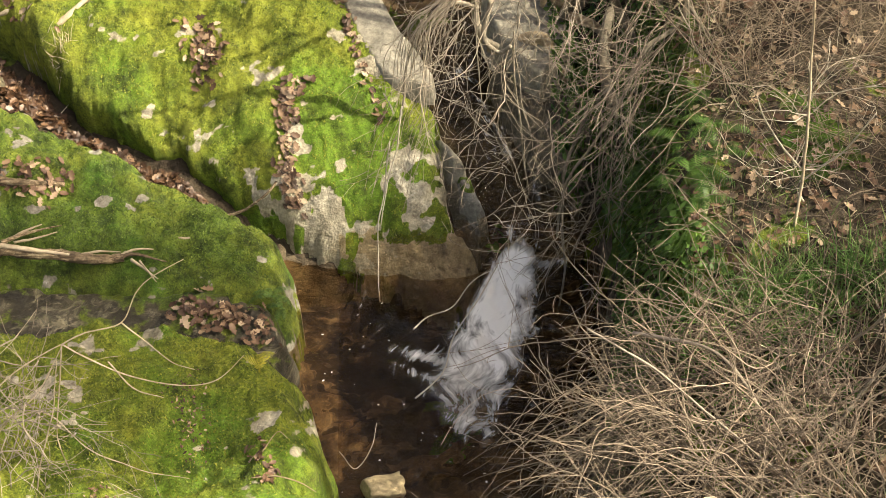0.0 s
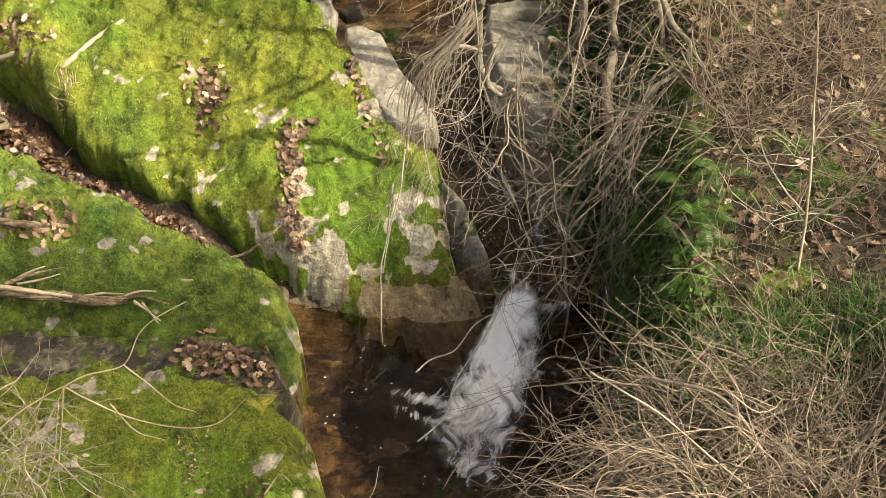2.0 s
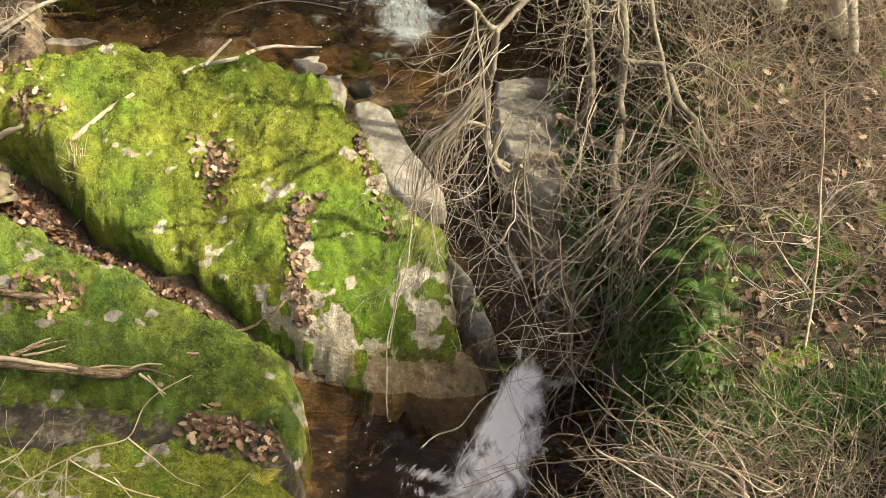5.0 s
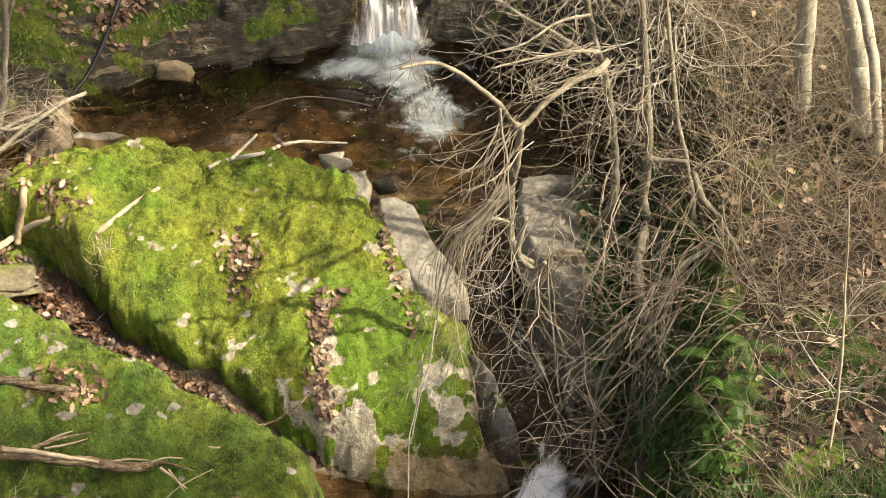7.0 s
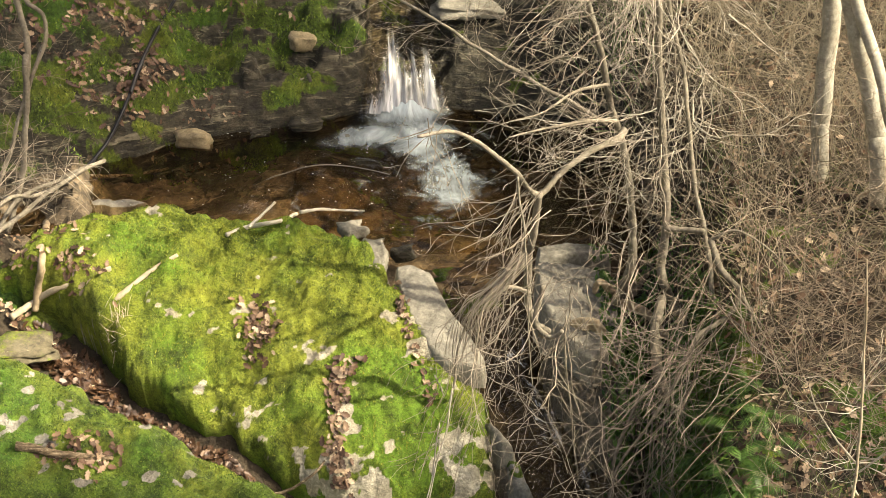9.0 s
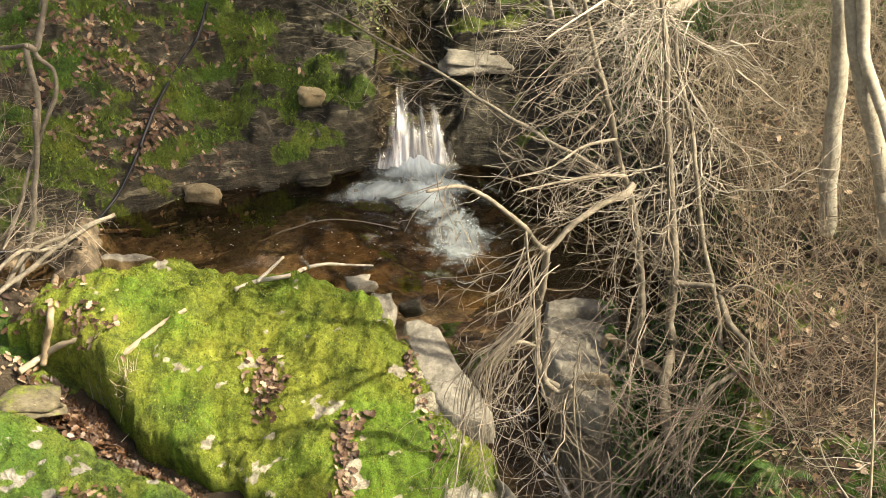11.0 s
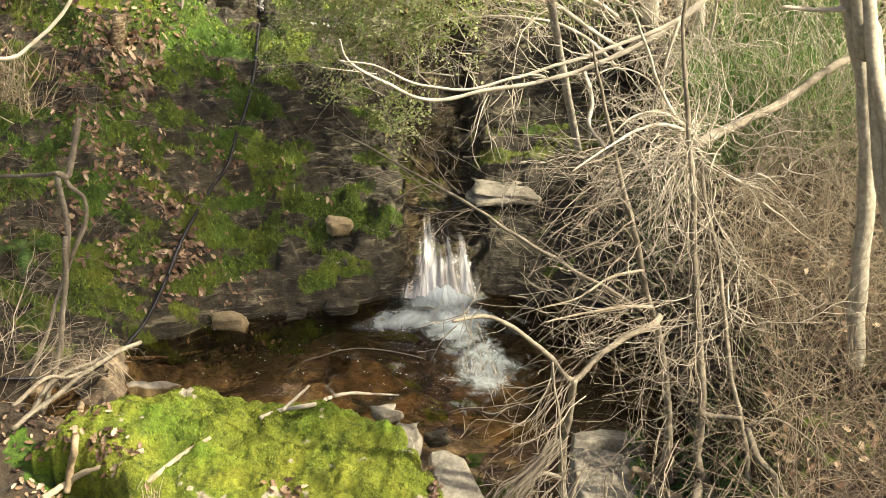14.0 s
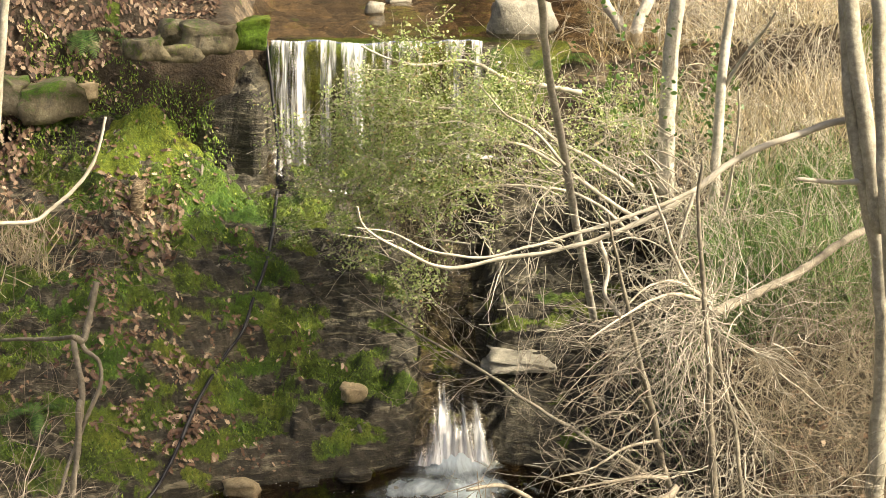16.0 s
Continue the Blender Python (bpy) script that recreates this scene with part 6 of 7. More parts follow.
drift([(-3.031, 10.185, 1.139), (-2.859, 10.422, 1.096), (-2.575, 9.895, 1.300), (-2.493, 9.767, 1.120)], 0.2, 160, (0.035, 0.075), 8, "brown leaves at the corner of the pool")
drift([(-2.287, 12.579, 1.767), (-2.323, 12.443, 1.585), (-2.385, 12.234, 1.485), (-2.454, 12.087, 1.409), (-2.275, 12.180, 1.390), (-2.232, 12.368, 1.474), (-2.165, 12.585, 1.621)], 0.07, 290, (0.04, 0.085), 9, "brown leaves caught along the pipe")
drift([(-2.776, 12.119, 1.722), (-2.686, 12.022, 1.578), (-2.561, 11.967, 1.416)], 0.05, 70, (0.035, 0.075), 10, "brown leaves on the rock face")
drift([(-3.388, 13.901, 2.937), (-3.044, 13.835, 2.912), (-2.815, 14.393, 2.961), (-2.939, 13.473, 2.583), (-2.924, 12.921, 2.428)], 0.16, 290, (0.04, 0.085), 11, "brown leaves under a mossy mound")
drift([(-4.072, 14.453, 3.428), (-3.928, 14.212, 3.191), (-3.994, 13.858, 2.940), (-3.780, 13.542, 2.790), (-3.486, 13.443, 2.632)], 0.3, 300, (0.03, 0.06), 12, "leaf litter on the bank beside the rocks")
drift([(-4.305, 15.117, 4.089), (-3.923, 15.170, 3.983), (-3.464, 15.397, 4.049), (-3.194, 15.258, 3.771), (-3.660, 15.055, 3.704)], 0.5, 300, (0.035, 0.065), 13, "leaf litter over the upper bank")
drift([(-2.699, 12.540, 2.017), (-2.463, 12.636, 1.886), (-2.202, 13.052, 2.060), (-1.922, 13.395, 2.177), (-1.554, 13.245, 1.892)], 0.3, 80, (0.03, 0.06), 14, "scattered brown leaves on the rock face")
drift([(-3.385, 13.094, 2.473), (-3.054, 12.539, 2.386), (-2.894, 12.460, 2.094), (-2.983, 12.161, 1.889), (-3.223, 12.140, 1.990)], 0.16, 220, (0.04, 0.08), 15, "brown leaves lying among moss and grass")
drift([(-2.893, 12.476, 2.134), (-2.587, 12.604, 1.922), (-2.285, 12.578, 1.791), (-2.125, 13.082, 1.929), (-1.934, 13.149, 1.856)], 0.06, 170, (0.035, 0.07), 16, "brown leaves along a ledge of the rock face")
drift([(-3.420, 13.166, 2.623), (-3.181, 12.893, 2.527), (-2.893, 12.530, 2.284), (-2.767, 12.494, 2.022), (-2.543, 12.711, 2.038)], 0.1, 220, (0.035, 0.07), 17, "brown leaves in a gully of the rock face")
drift([(1.754, 7.431, 1.596), (1.807, 7.053, 1.579), (1.691, 6.831, 1.500), (1.826, 6.484, 1.486), (2.035, 6.592, 1.533)], 0.25, 60, (0.04, 0.085), 18, "few brown oak leaves under dry stems")
drift([(-0.394, 10.787, 0.778), (-0.316, 9.859, 1.105), (-0.260, 9.560, 1.048), (-0.156, 9.263, 1.019), (-0.049, 9.027, 0.981)], 0.02, 90, (0.03, 0.06), 19, "brown leaves in the crack beside the slab")
rng = np.random.default_rng(24)
dell = lambda x, y: fbm(x * 2.2, y * 1.6, 3, 97) > 0.12 + 0.5 * step(13.6, 14.2, y)
tagged(scatter("leaf_litter", in_box(rng, -3.9, -1.2, 11.9, 14.6, 2600, dell) + (0, 0, 0.012), OAK, OAK_F, (0.025, 0.05), 0.3, MAT["dead_leaf"], 25, curl=0.6), "brown leaves lodged in hollows of the rock face", "fallen leaves", kind="stuff")
rng = np.random.default_rng(20)
bank = lambda x, y: surface(x, y) > 1.1
tagged(scatter("leaf_litter", in_box(rng, 1.4, 4.5, 4.6, 12.5, 5200, bank) + (0, 0, 0.012), OAK, OAK_F, (0.035, 0.08), 0.2, MAT["dead_leaf"], 20, curl=0.4), "brown leaf litter on the bank", "fallen leaves", kind="stuff")
tagged(scatter("leaf_litter", in_box(rng, 0.8, 9, 12.5, 26, 4500) + (0, 0, 0.015), OAK, OAK_F, (0.045, 0.085), 0.4, MAT["dead_leaf"], 21, curl=0.6), "sunlit leaf litter of the upper bank", "fallen leaves", kind="stuff")
tagged(scatter("leaf_litter", in_box(rng, -5.5, -2.6, 13.2, 20, 14000, lambda x, y: ROCKS["mossy_mound"].height(x, y) < 0) + (0, 0, 0.015), OAK, OAK_F, (0.04, 0.075), 0.4, MAT["dead_leaf"], 22, curl=0.6), "brown leaf litter above the weir", "fallen leaves", kind="stuff")


# chips and flakes that lie on the ledges of the rock face
FLAKE = np.array([(-0.5, -0.2, -0.1), (0.1, -0.32, -0.1), (0.5, -0.08, -0.1), (0.34, 0.26, -0.1), (-0.3, 0.28, -0.1), (-0.46, -0.16, 0.1), (0.08, -0.27, 0.13), (0.44, -0.05, 0.09), (0.3, 0.22, 0.11), (-0.28, 0.22, 0.12)])
FLAKE_F = [(5, 6, 7), (5, 7, 8), (5, 8, 9)] + [t for i in range(5) for t in ((i, (i + 1) % 5, 5 + (i + 1) % 5), (i, 5 + (i + 1) % 5, 5 + i))]
MAT["flake"] = leaf_material("dull_slate_flake", [(0.0, (0.035, 0.03, 0.022)), (0.55, (0.1, 0.088, 0.062)), (0.85, (0.2, 0.18, 0.13)), (1.0, (0.4, 0.37, 0.3))], 0.7)


def face_chips(n, size, seed, label):
    rng = np.random.default_rng(seed)
    q = np.column_stack([rng.uniform(-3.6, 0.9, n), rng.uniform(11.9, 15.1, n)])
    q = q[(fbm(q[:, 0] * 2, q[:, 1] * 2, 3, seed) > rng.uniform(-0.8, 0.5, n)) & gentle(q, 0.7)]
    return tagged(scatter("rock_chips", np.column_stack([q, surface(q[:, 0], q[:, 1]) + 0.004]), FLAKE * (1.5, 0.8, 1.0), FLAKE_F, size, 0.22, MAT["flake"], seed), label, "rock chips", kind="stuff")


face_chips(500, (0.025, 0.06), 101, "angular slate chips lying on the rock face")
face_chips(4200, (0.01, 0.026), 102, "small pale flecks of broken rock on the face")


# moss tips that roughen the cushions
def moss_tips(name, m, n, material, seed, label):
    rng = np.random.default_rng(seed)
    p = np.array(m.outline)
    (x0, y0), (x1, y1) = p.min(0), p.max(0)
    q = np.column_stack([rng.uniform(max(x0, -3.0), x1, n), rng.uniform(max(y0, 5.6), y1, n)])
    z = m.height(q[:, 0], q[:, 1])
    k = (z > m.base + 0.1) & (m.moss(q[:, 0], q[:, 1], z) > rng.uniform(0.3, 0.9, n)) & (surface(q[:, 0], q[:, 1]) < z + 0.01)
    k &= np.hypot(m.height(q[:, 0] + 0.02, q[:, 1]) - z, m.height(q[:, 0], q[:, 1] - 0.02) - z) < 0.03
    q = np.column_stack([q, z - 0.002])[k]
    ob = scatter(name, q, np.array([(-0.25, 0, 0), (0.25, 0, 0), (0, 0.45, 0.9)]), [(0, 1, 2)], (0.008, 0.018), 0.5, material, seed)
    return tagged(ob, label, "moss", kind="stuff")


moss_tips("moss", ROCKS["great"], 90000, MAT["tuft"], 31, "yellow-green moss tips on the great boulder")
moss_tips("moss", ROCKS["shore"], 60000, MAT["tuft_shaded"], 32, "moss tips on the long boulder, darkened for its shade")
moss_tips("moss", ROCKS["near"], 60000, MAT["tuft"], 33, "bright moss tips on the rounded boulder")
moss_tips("moss", ROCKS["mossy_mound"], 20000, MAT["tuft"], 35, "moss tips on the mound beside the weir")
rng = np.random.default_rng(36)

q = np.column_stack([rng.uniform(-4.2, -0.4, 60000), rng.uniform(11.6, 15.2, 60000)])
q = q[(face_moss(q[:, 0], q[:, 1]) > rng.uniform(0.3, 0.9, 60000))]
q = np.column_stack([q, surface(q[:, 0], q[:, 1]) - 0.002])
tagged(scatter("moss", q, np.array([(-0.25, 0, 0), (0.25, 0, 0), (0, 0.45, 0.9)]), [(0, 1, 2)], (0.014, 0.03), 0.5, MAT["tuft_face"], 34), "green moss tips on the wet rock face", "moss", kind="stuff")


# evergreen bush in front of the weir
holly = thing_at("evergreen_bush", (0.620, 13.600, 3.847), "sunlit evergreen bush with small green leaves before the weir", "bush")
limb(holly, "branch", [(0.675, 13.800, 3.804), (0.354, 13.767, 3.876), (0.080, 13.733, 3.917), (-0.238, 13.700, 4.076), (-0.552, 13.667, 4.047), (-0.821, 13.633, 4.082), (-1.087, 13.600, 4.203)], 0.022, 0.008, "pale_twig")
arm = limb(holly, "branch", [(1.105, 13.700, 3.058), (0.822, 13.671, 3.251), (0.497, 13.643, 3.442), (0.220, 13.614, 3.631), (-0.097, 13.586, 3.703), (-0.457, 13.557, 3.727), (-0.815, 13.529, 3.798), (-1.173, 13.500, 3.777)], 0.018, 0.006, "pale_twig")
limb(holly, "branch", [(1.153, 13.600, 2.801), (0.870, 13.557, 2.999), (0.543, 13.514, 3.242), (0.223, 13.471, 3.434), (-0.137, 13.429, 3.486), (-0.539, 13.386, 3.445), (-0.895, 13.343, 3.312), (-1.253, 13.300, 3.133)], 0.018, 0.005, "pale_twig")
limb(holly, "branch", [(1.113, 13.600, 2.656), (0.873, 13.550, 2.907), (0.593, 13.500, 3.058), (0.274, 13.450, 3.114), (-0.087, 13.400, 3.123), (-0.446, 13.350, 3.038), (-0.714, 13.300, 2.861)], 0.016, 0.005, "pale_twig")
W = []
LEAFY = [((-0.545, 13.500, 4.058), 0.28, 420), ((-0.859, 13.500, 3.689), 0.36, 900), ((-1.168, 13.400, 3.433), 0.3, 760), ((-0.629, 13.400, 3.394), 0.4, 1000), ((-0.184, 13.500, 3.606), 0.36, 800), ((-0.358, 13.400, 3.119), 0.34, 700),
         ((-1.308, 13.400, 3.105), 0.2, 320), ((-0.900, 13.400, 3.017), 0.3, 560), ((0.082, 13.600, 3.817), 0.3, 420), ((-1.457, 13.600, 3.519), 0.16, 160), ((0.273, 13.700, 3.330), 0.26, 260),
         ((-1.077, 13.300, 2.666), 0.22, 170), ((-0.623, 13.300, 2.435), 0.2, 170), ((-0.486, 13.300, 2.245), 0.1, 80), ((-1.438, 13.300, 2.803), 0.16, 90),
         ((0.688, 13.900, 3.476), 0.3, 300), ((1.053, 13.900, 3.575), 0.2, 180), ((0.552, 13.700, 3.145), 0.25, 160)]
rng = random.Random(9)
spots = []
for i, (c, r, n) in enumerate(LEAFY):
    for _ in range(max(6, n // 13)):
        o = Vector(c) + Vector((rng.gauss(0, r * 0.55), rng.gauss(0, r * 0.5), rng.gauss(0, r * 0.5)))
        T = []
        twig(T, rng, o, (rng.gauss(-0.5, 0.7), rng.gauss(-0.2, 0.6), rng.gauss(-0.1, 0.6)), rng.uniform(0.15, 0.4), 0.003, 0)
        run = Vector(T[-1][-1][:3]) - Vector(o)
        twig(W, rng, o, run, rng.uniform(0.2, 0.4), 0.003, 1)
        for _k in range(40):
            spots.append(o + run * rng.uniform(0, 1.1) + Vector((rng.gauss(0, 0.035), rng.gauss(0, 0.035), rng.gauss(0, 0.035))))
for i, (a, b, n) in enumerate([((0.767, 13.400, 3.135), (-0.795, 13.200, 3.982), 8), ((0.093, 13.400, 3.126), (-1.149, 13.200, 3.619), 8), ((0.553, 13.500, 2.869), (-0.145, 13.400, 4.172), 8), ((-0.128, 13.400, 2.793), (-1.065, 13.200, 3.163), 6)]):
    spray(W, 800 + i, a, b, n, 0.25, 0.006, 1, 0.0, 0.12, 0.5)
twig_part("twigwork", W, "pale_twig", holly, limb_of=arm)
foliage = scatter("leaves", np.array([tuple(s) for s in spots]), OVAL, OVAL_F, (0.02, 0.038), 0.9, MAT["bush_leaf"], 41, holly, align=False)
foliage.parent = arm


# grass, ferns, ivy
def tuft(name, places, size, material, seed, label, tilt=0.5):
    rng = np.random.default_rng(seed)
    shape = np.column_stack([BLADE[:, 0] * 0.12, 0.35 * BLADE[:, 1] ** 2, BLADE[:, 1] * 0.9])
    ob = scatter(name, places, shape, BLADE_F, size, tilt, MAT[material], seed, align=False)
    return tagged(ob, label, "grass", kind="stuff")


rng = np.random.default_rng(50)
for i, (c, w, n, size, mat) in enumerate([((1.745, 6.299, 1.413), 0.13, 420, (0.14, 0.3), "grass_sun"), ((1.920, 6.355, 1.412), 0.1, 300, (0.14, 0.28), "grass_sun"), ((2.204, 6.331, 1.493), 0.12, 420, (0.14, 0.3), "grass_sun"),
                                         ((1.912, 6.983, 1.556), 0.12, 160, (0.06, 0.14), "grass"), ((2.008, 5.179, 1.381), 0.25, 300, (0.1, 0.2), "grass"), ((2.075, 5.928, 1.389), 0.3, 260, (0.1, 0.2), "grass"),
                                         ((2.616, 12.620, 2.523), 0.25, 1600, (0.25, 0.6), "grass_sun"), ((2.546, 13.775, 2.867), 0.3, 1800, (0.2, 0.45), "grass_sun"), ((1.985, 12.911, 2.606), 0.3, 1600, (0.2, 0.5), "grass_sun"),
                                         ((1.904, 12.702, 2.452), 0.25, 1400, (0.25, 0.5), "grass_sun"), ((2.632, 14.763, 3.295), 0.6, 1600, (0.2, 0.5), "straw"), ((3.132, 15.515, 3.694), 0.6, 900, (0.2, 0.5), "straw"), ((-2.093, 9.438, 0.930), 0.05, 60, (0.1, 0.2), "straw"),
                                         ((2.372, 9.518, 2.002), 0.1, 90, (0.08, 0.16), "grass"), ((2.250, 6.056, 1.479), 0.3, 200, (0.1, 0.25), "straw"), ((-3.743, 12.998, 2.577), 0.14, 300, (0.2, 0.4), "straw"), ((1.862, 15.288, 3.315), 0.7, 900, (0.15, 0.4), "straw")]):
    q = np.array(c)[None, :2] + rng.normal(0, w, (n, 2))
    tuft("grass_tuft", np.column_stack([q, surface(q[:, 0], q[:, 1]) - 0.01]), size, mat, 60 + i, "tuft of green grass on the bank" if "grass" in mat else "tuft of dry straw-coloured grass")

rng = np.random.default_rng(49)
q = np.column_stack([rng.normal(0, 0.14, 2600), rng.uniform(5.8, 10.2, 2600)])
q[:, 0] += np.interp(q[:, 1], [6, 7, 8, 9, 10.5], [1.2, 1.4, 1.55, 1.65, 1.7])
tuft("grass_tuft", np.column_stack([q, surface(q[:, 0], q[:, 1]) - 0.01]), (0.06, 0.18), "grass", 59, "fringe of green grass and moss along the bank", 0.8)


q = np.column_stack([rng.uniform(1.5, 4.2, 9000), rng.uniform(6.2, 12.8, 9000)])
q = q[fbm(q[:, 0] * 1.6, q[:, 1] * 1.6, 3, 95) > rng.uniform(-0.4, 0.8, 9000)]
tuft("grass", np.column_stack([q, surface(q[:, 0], q[:, 1]) - 0.01]), (0.06, 0.2), "grass", 48, "thin green grass between dry stems", 0.8)
q = np.column_stack([rng.uniform(1.5, 4.2, 5000), rng.uniform(5.8, 12.8, 5000)])
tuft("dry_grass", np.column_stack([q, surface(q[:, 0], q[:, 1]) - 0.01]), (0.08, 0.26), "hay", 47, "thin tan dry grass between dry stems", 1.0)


def fern(place, length, seed, label, material="fern", n=6, up=0.7):
    """A fern: arching fronds with small leaflets on both sides."""
    rng = random.Random(seed)
    ob = thing_at("fern", place, label, "fern")
    for _ in range(n):
        a = rng.uniform(0, 2 * math.pi)
        p, d = Vector(place), Vector((math.cos(a), math.sin(a), up + rng.uniform(0, 0.5))).normalized()
        V, Fc = [], []
        L = length * rng.uniform(0.7, 1.1)
        for i in range(24):
            q = p + d * L / 24
            d = (d - Vector((0, 0, 0.09))).normalized()
            side = d.cross(Vector((0, 0, 1))).normalized()
            w = L * 0.2 * math.sin(math.pi * (i + 3) / 28)
            for s in (-1, 1):
                o = len(V)
                V += [p, p.lerp(q, 0.6), p.lerp(q, 1.0) + side * s * w * 0.6 - Vector((0, 0, 0.12 * w)), p.lerp(q, 1.25) + side * s * w - Vector((0, 0, 0.3 * w)), p.lerp(q, 0.5) + side * s * w * 0.55 - Vector((0, 0, 0.12 * w))]
                Fc += [(o, o + 1, o + 2, o + 4), (o + 4, o + 2, o + 3)]
            p = q
        part_mesh("frond", V, Fc, MAT[material], ob, smooth=False)
    return ob


MAT["fern_fresh"] = leaf_material("fresh_fern_green", [(0.0, (0.06, 0.13, 0.025)), (1.0, (0.14, 0.27, 0.05))], 0.45, 0.3)
MAT["fern_yellow"] = leaf_material("yellowing_fern", [(0.0, (0.3, 0.32, 0.03)), (1.0, (0.55, 0.5, 0.06))], 0.5, 0.3)
for i, (c, s) in enumerate([((1.540, 7.056, 1.514), 0.2), ((1.701, 7.482, 1.617), 0.22), ((1.545, 6.798, 1.495), 0.16), ((1.410, 6.790, 1.399), 0.14), ((-0.723, 7.695, 0.407), 0.16), ((-0.662, 7.671, 0.341), 0.12), ((-3.405, 11.883, 1.731), 0.35),
                            ((-3.433, 11.939, 1.724), 0.35), ((-3.689, 15.247, 3.971), 0.5), ((-3.398, 15.289, 3.891), 0.4), ((0.550, 15.605, 3.697), 0.4), ((1.722, 7.830, 1.593), 0.2)]):
    fern(c, s, 70 + i, "green fern growing out of the bank")
for i, (c, s) in enumerate([((1.524, 8.067, 1.268), 0.26), ((1.514, 7.207, 1.574), 0.28), ((1.671, 7.542, 1.621), 0.22), ((1.447, 7.180, 1.451), 0.24), ((1.675, 7.964, 1.559), 0.24), ((1.466, 7.978, 1.020), 0.22), ((1.705, 7.318, 1.596), 0.18), ((1.524, 7.547, 1.513), 0.26), ((1.565, 7.039, 1.516), 0.2)]):
    fern(c, s, 170 + i, "fresh green fern on the steep mossy bank", "fern_fresh", 7)
fern((-0.741, 6.961, 0.527), 0.22, 90, "small yellowing fern on the boulder", "fern_yellow", 5)
rng = np.random.default_rng(51)
face_bank = lambda x, y: (surface(x, y) > 0.25) & (surface(x, y) < 1.45)
tagged(scatter("ivy", in_box(rng, 1.0, 2.1, 5.6, 10.5, 11000, face_bank) + (0, 0, 0.02), OVAL, OVAL_F, (0.025, 0.055), 0.7, MAT["fern"], 52), "dark green ivy and small ferns on the steep bank", "ivy", kind="stuff")
leafy = in_box(rng, 1.1, 1.8, 6.6, 9.4, 5200, face_bank)
leafy[:, 2] += rng.uniform(0.01, 0.16, len(leafy))
tagged(scatter("ivy", leafy, OVAL, OVAL_F, (0.03, 0.065), 0.7, MAT["fern_fresh"], 56), "fresh green herbs and ivy on the mossy bank", "ivy", kind="stuff")
for k, (c, r) in enumerate([((1.454, 14.600, 2.968), 0.1), ((1.874, 14.400, 3.027), 0.1), ((1.864, 14.300, 3.445), 0.09), ((1.443, 14.500, 3.243), 0.08), ((1.814, 14.300, 3.781), 0.07), ((1.244, 14.000, 3.602), 0.25), ((0.896, 13.800, 3.968), 0.3)]):
    p = np.array(c)[None] + rng.normal(0, 1, (140, 3)) * (r, r, r * 2.2)
    tagged(scatter("ivy", p, OVAL, OVAL_F, (0.03, 0.07), 1.0, MAT["fern"], 53 + k, align=False), "dark ivy leaves on a sunlit trunk", "ivy", kind="stuff")


tagged(scatter("ivy_sprig", np.array((0.602, 8.510, 0.048))[None] + rng.normal(0, 0.05, (16, 3)) + (0, 0, 0.06), OVAL, OVAL_F, (0.06, 0.1), 0.5, MAT["fern"], 57, align=False), "small sprig of glossy green leaves above the cascade", "ivy", kind="stuff")
q = np.column_stack([rng.uniform(0.9, 6.5, 9000), rng.uniform(13.0, 22, 9000)])
tuft("dry_grass", np.column_stack([q, surface(q[:, 0], q[:, 1]) - 0.01]), (0.12, 0.4), "straw", 58, "dry grass all over the upper bank, coloured pale for sun glare", 0.6)


MAT["fleck"] = plain("foam_fleck", (0.6, 0.6, 0.55), (0.8, 0.8, 0.75), 30.0, 0.4)


# loose stones
def stone(place, size, seed, label, material="stone", turn=0.0, group=""):
    """An angular stone: a rough block with worn corners, sunk a little into what it lies on."""
    rng = random.Random(seed)
    bm = bmesh.new()
    bmesh.ops.create_cube(bm, size=1.0)
    bmesh.ops.subdivide_edges(bm, edges=bm.edges[:], cuts=4, use_grid_fill=True)
    for v in bm.verts:
        c = v.co
        r = max(abs(c.x), abs(c.y), abs(c.z))
        q = c.lerp(c.normalized() * r * 1.15, 0.5 if material == "moss_rock" else 0.2)
        q += Vector(noise.noise_vector(c * 1.4 + Vector((seed * 3.1, 0, 0)))) * 0.24 + Vector(noise.noise_vector(c * 3.5 + Vector((0, seed, 0)))) * 0.12
        v.co = Vector((q.x * size[0], q.y * size[1], (q.z + 0.42) * size[2]))
    me = bpy.data.meshes.new("stone")
    bm.to_mesh(me)
    bm.free()
    me.polygons.foreach_set("use_smooth", [True] * len(me.polygons))
    me.materials.append(MAT[material])
    me.attributes.new("moss", "FLOAT", "POINT").data.foreach_set("value", [0.9 if material == "moss_rock" else 0.3 + 0.35 * noise.noise(v.co * 9.0) + 0.2 * (v.co.z / size[2] - 0.5) if material == "old_stone" else 0.0 for v in me.vertices])
    ob = new("stone", me)
    ob.location = (place[0], place[1], place[2] - 0.01)
    ob.rotation_euler = (rng.uniform(-0.1, 0.1), rng.uniform(-0.1, 0.1), turn)
    return tagged(ob, label, "stone", group)


stone((-1.914, 12.106, 1.000), (0.25, 0.14, 0.13), 1, "square tan stone standing in the pool edge", turn=-0.1)
stone((-1.134, 12.978, 1.457), (0.2, 0.13, 0.13), 2, "loose tan stone lying on the rock face", turn=0.3)
stone((-1.083, 12.413, 1.000), (0.22, 0.14, 0.1), 3, "dark wet stone at the pool edge", "face", 0.2)
stone((-1.420, 12.309, 1.000), (0.16, 0.08, 0.05), 4, "low wet stone at the pool edge", "face", 0.1)
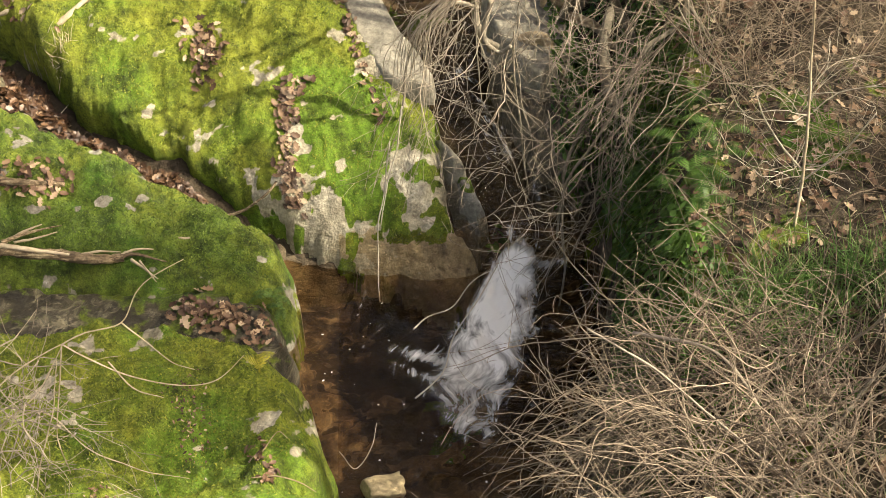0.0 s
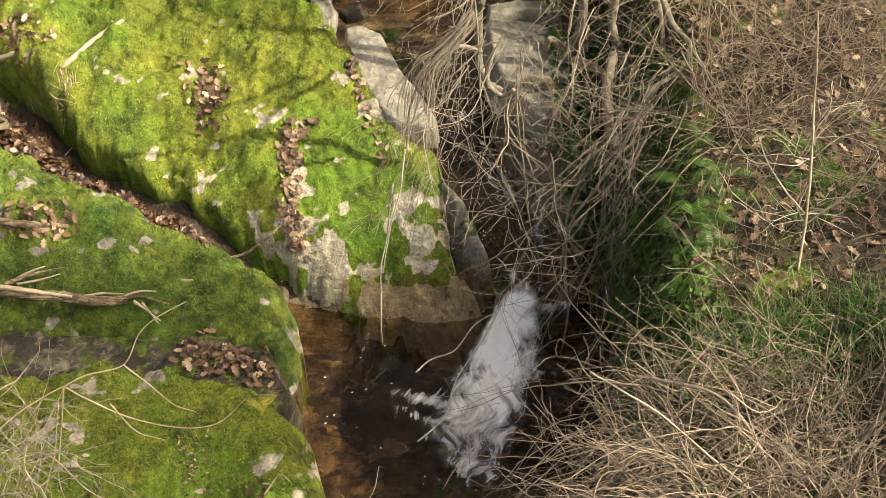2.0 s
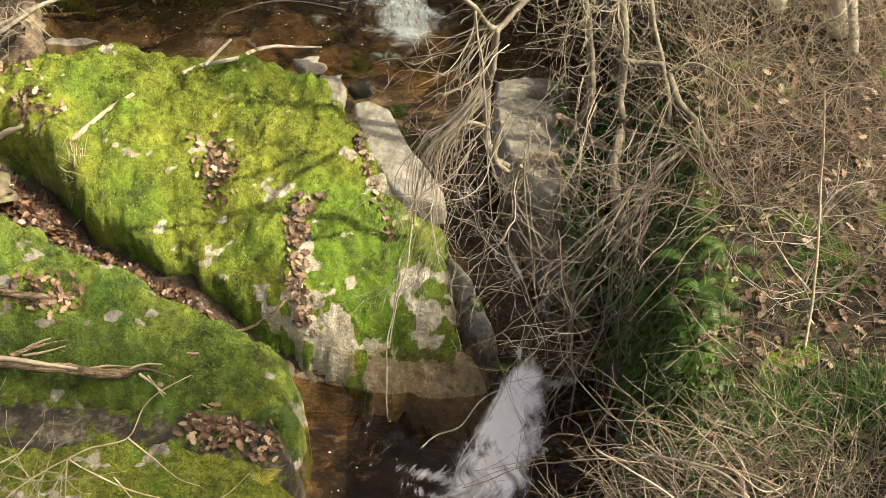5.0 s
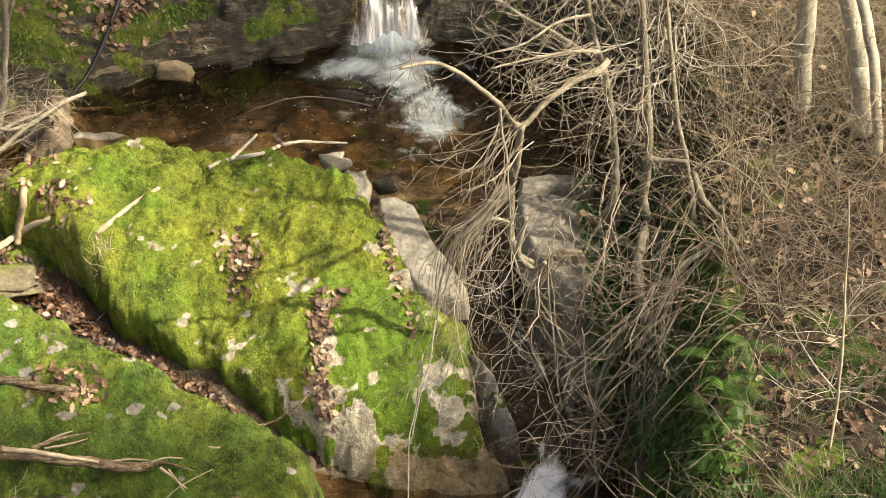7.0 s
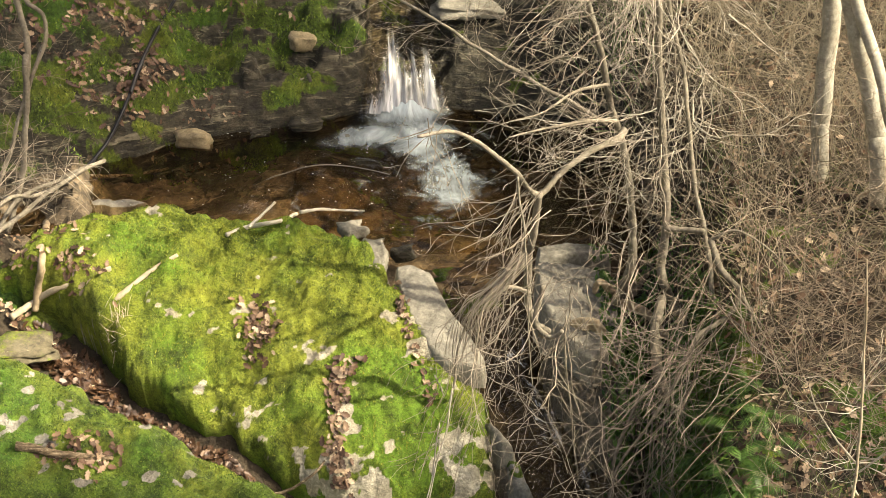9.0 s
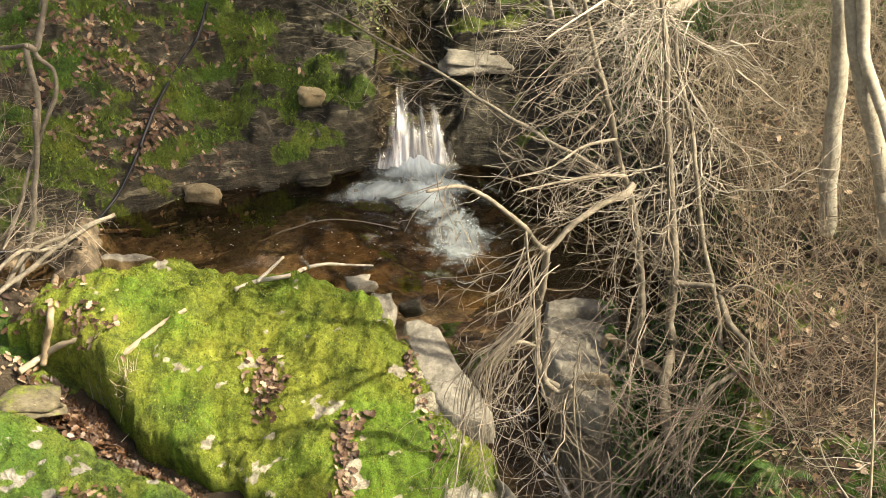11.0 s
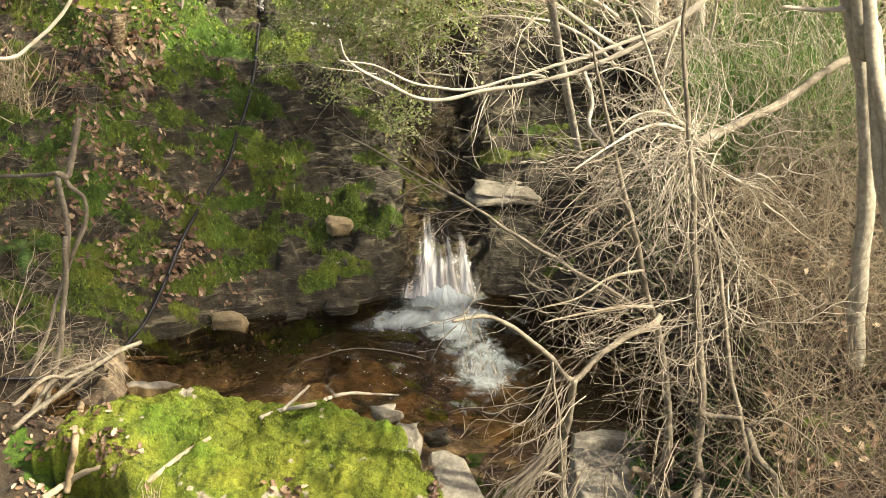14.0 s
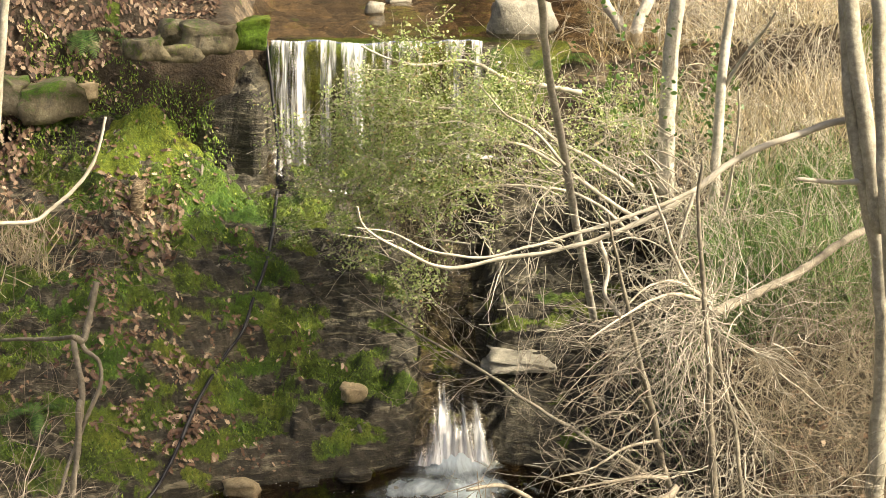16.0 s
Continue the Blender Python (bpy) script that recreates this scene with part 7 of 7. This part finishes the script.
stone((-0.470, 10.147, 1.050), (0.16, 0.3, 0.16), 5, "pale narrow stone beside the slab", "slab", 0.1)
stone((-0.638, 10.650, 1.000), (0.18, 0.16, 0.1), 6, "pale flat stone at the outlet", "slab", 0.4)
stone((-0.266, 10.352, 1.000), (0.14, 0.1, 0.08), 7, "small wet stone at the outlet", "face", 0.4)
stone((-1.231, 16.958, 3.900), (0.17, 0.12, 0.11), 8, "white stone lying in the shallow water", "slab", 0.2)
stone((-1.032, 17.651, 3.900), (0.25, 0.12, 0.08), 9, "white stone lying in the shallow water", "slab", 0.5)
stone((-2.168, 14.918, 3.950), (0.32, 0.28, 0.26), 10, "mossy round stone at the end of the weir", "moss_rock", 0.2)
stone((-2.497, 14.690, 3.950), (0.42, 0.3, 0.26), 11, "grey mossy stone beside the weir", "old_stone", 0.1)
stone((-2.862, 15.007, 3.950), (0.24, 0.24, 0.2), 12, "mossy stone beside the weir", "old_stone", 0.1)
stone((-2.982, 14.360, 3.950), (0.3, 0.24, 0.18), 13, "tan mossy stone beside the weir", "old_stone", 0.6)
stone((-2.700, 14.508, 3.900), (0.3, 0.2, 0.14), 14, "tan mossy stone beside the weir", "old_stone", 0.3)
stone((-3.885, 14.579, 3.427), (0.5, 0.4, 0.3), 15, "large grey-brown stone lying in leaf litter", "old_stone", 0.5)
stone((-3.591, 14.859, 3.493), (0.16, 0.14, 0.12), 16, "small tan stone on the moss", "stone", 0.3)
stone((-4.211, 14.436, 3.480), (0.35, 0.3, 0.3), 17, "dark stone in leaf litter", "old_stone", 0.3)
stone((0.217, 16.031, 3.900), (0.5, 0.3, 0.3), 18, "sunlit pale stone at the end of the weir", "slab", 0.2)
stone((0.186, 13.276, 1.67), (0.5, 0.4, 0.09), 19, "bare tan rock beside the fall", "slab", 0.2)
stone((-0.124, 13.959, 1.823), (0.24, 0.2, 0.12), 20, "dark wet rock beside the fall", "face", 0.2)
stone((-0.099, 6.517, 0.000), (0.2, 0.16, 0.1), 21, "small tan stone in the lower pool", "stone", 0.2)
# Takes the darker old_stone colour so that it looks shaded.
stone((-2.703, 9.459, 0.825), (0.36, 0.3, 0.05), 24, "flat grey stone between the boulders", "old_stone", 0.4)
stone((-2.974, 13.722, 2.726), (0.1, 0.1, 0.34), 23, "short dark rotten post", "log", 0.2)

# flecks of foam drifting on the pools
rng = np.random.default_rng(61)
for x0, x1, y0, y1, z, n in ((-2.3, 0.2, 11.1, 12.4, MID, 90), (-0.5, 0.5, 6.5, 8.1, LOW, 26)):
    q = np.column_stack([rng.uniform(x0, x1, n), rng.uniform(y0, y1, n), np.full(n, z + 0.012)])
    tagged(scatter("foam_flecks", q[surface(q[:, 0], q[:, 1]) < z], OVAL, OVAL_F, (0.008, 0.022), 0.1, MAT["fleck"], 62, align=False), "small white flecks of foam on the pool", "foam", kind="stuff")

# wide unseen evergreen added on the bank; its crown shades the rock face
shade = thing_at("shade_tree", (5.6, 11.2, float(surface(5.6, 11.2))), "unseen tall evergreen added to shade the rock face", "tree")
limb(shade, "trunk", [(5.6, 11.2, float(surface(5.6, 11.2)) - 0.1), (5.5, 11.1, 5.0), (5.1, 11.0, 6.5), (4.8, 10.9, 8.5)], 0.2, 0.08, "trunk", 0.03, 12)
rng = np.random.default_rng(77)
c = rng.normal(0, 1, (320, 3))
c = c / np.linalg.norm(c, axis=1)[:, None] * rng.uniform(0.3, 1, (320, 1)) ** 0.5 * (1.6, 0.9, 2.9) + (4.55, 10.5, 8.9)
# Two more crown clumps, placed to shade the left bank and mound.
d = rng.normal(0, 1, (90, 3))
d = d / np.linalg.norm(d, axis=1)[:, None] * rng.uniform(0.2, 1, (90, 1)) ** 0.5 * (1.3, 1.8, 1.4) + (4.9, 12.3, 12.6)
e = rng.normal(0, 1, (70, 3))
e = e / np.linalg.norm(e, axis=1)[:, None] * rng.uniform(0.2, 1, (70, 1)) ** 0.5 * (1.0, 0.8, 0.9) + (3.6, 9.3, 9.2)
c = np.concatenate([c, d, e])
p = (c[:, None] + rng.normal(0, 0.2, (480, 40, 3))).reshape(-1, 3)
p = p[p[:, 2] > 5.5]
scatter("crown", p, OVAL, OVAL_F, (0.09, 0.16), 0.9, MAT["holly"], 78, shade, align=False)

# Unseen tree added to dapple the low boulders with shade.
thin = thing_at("shade_tree", (6.0, 4.7, float(surface(6.0, 4.7))), "unseen thin-crowned evergreen added to shade the low boulders", "tree")
limb(thin, "trunk", [(6.0, 4.7, float(surface(6.0, 4.7)) - 0.1), (5.9, 4.7, 4.2), (5.6, 4.6, 6.0), (5.4, 4.6, 7.5)], 0.16, 0.05, "trunk", 0.03, 12)
c = rng.normal(0, 1, (110, 3))
c = c / np.linalg.norm(c, axis=1)[:, None] * rng.uniform(0.2, 1, (110, 1)) ** 0.5 * (1.1, 1.2, 1.6) + (5.3, 5.2, 7.6)
p = (c[:, None] + rng.normal(0, 0.2, (110, 40, 3))).reshape(-1, 3)
scatter("crown", p, OVAL, OVAL_F, (0.09, 0.16), 0.9, MAT["holly"], 79, thin, align=False)


# Another tree added out of view, so the right bank is partly shaded.
high = thing_at("shade_tree", (8.8, 5.4, float(surface(8.8, 5.4))), "unseen thin evergreen added to shade the right bank", "tree")
limb(high, "trunk", [(8.8, 5.4, float(surface(8.8, 5.4)) - 0.1), (8.7, 5.4, 5.0), (8.5, 5.5, 6.5), (8.3, 5.6, 7.8)], 0.14, 0.05, "trunk", 0.03, 12)
c = np.random.default_rng(91).normal(0, 1, (15, 3)) * (0.7, 0.8, 0.6) + (8.3, 5.6, 7.7)
p = (c[:, None] + np.random.default_rng(92).normal(0, 0.25, (15, 36, 3))).reshape(-1, 3)
scatter("crown", p, OVAL, OVAL_F, (0.09, 0.16), 0.9, MAT["holly"], 81, high, align=False)


# Unseen shrub, added to hold some sun off the bank.
hedge = thing_at("shade_shrub", (4.4, 5.5, float(surface(4.4, 5.5))), "unseen loose evergreen shrub added to shade the bank", "shrub")
for k, y in enumerate((4.6, 5.3, 6.0, 6.5)):
    z = float(surface(4.4, y))
    limb(hedge, "stem", [(4.4, y, z - 0.05), (4.35, y + 0.1, z + 0.8), (4.45, y - 0.1, z + 1.9)], 0.04, 0.015, "trunk")
c = np.column_stack([rng.normal(4.4, 0.3, 180), rng.uniform(4.2, 6.8, 180), rng.uniform(0.5, 2.2, 180)])
c[:, 2] += surface(c[:, 0], c[:, 1])
p = (c[:, None] + rng.normal(0, 0.14, (180, 34, 3))).reshape(-1, 3)
scatter("foliage", p, OVAL, OVAL_F, (0.05, 0.1), 0.9, MAT["holly"], 80, hedge, align=False)
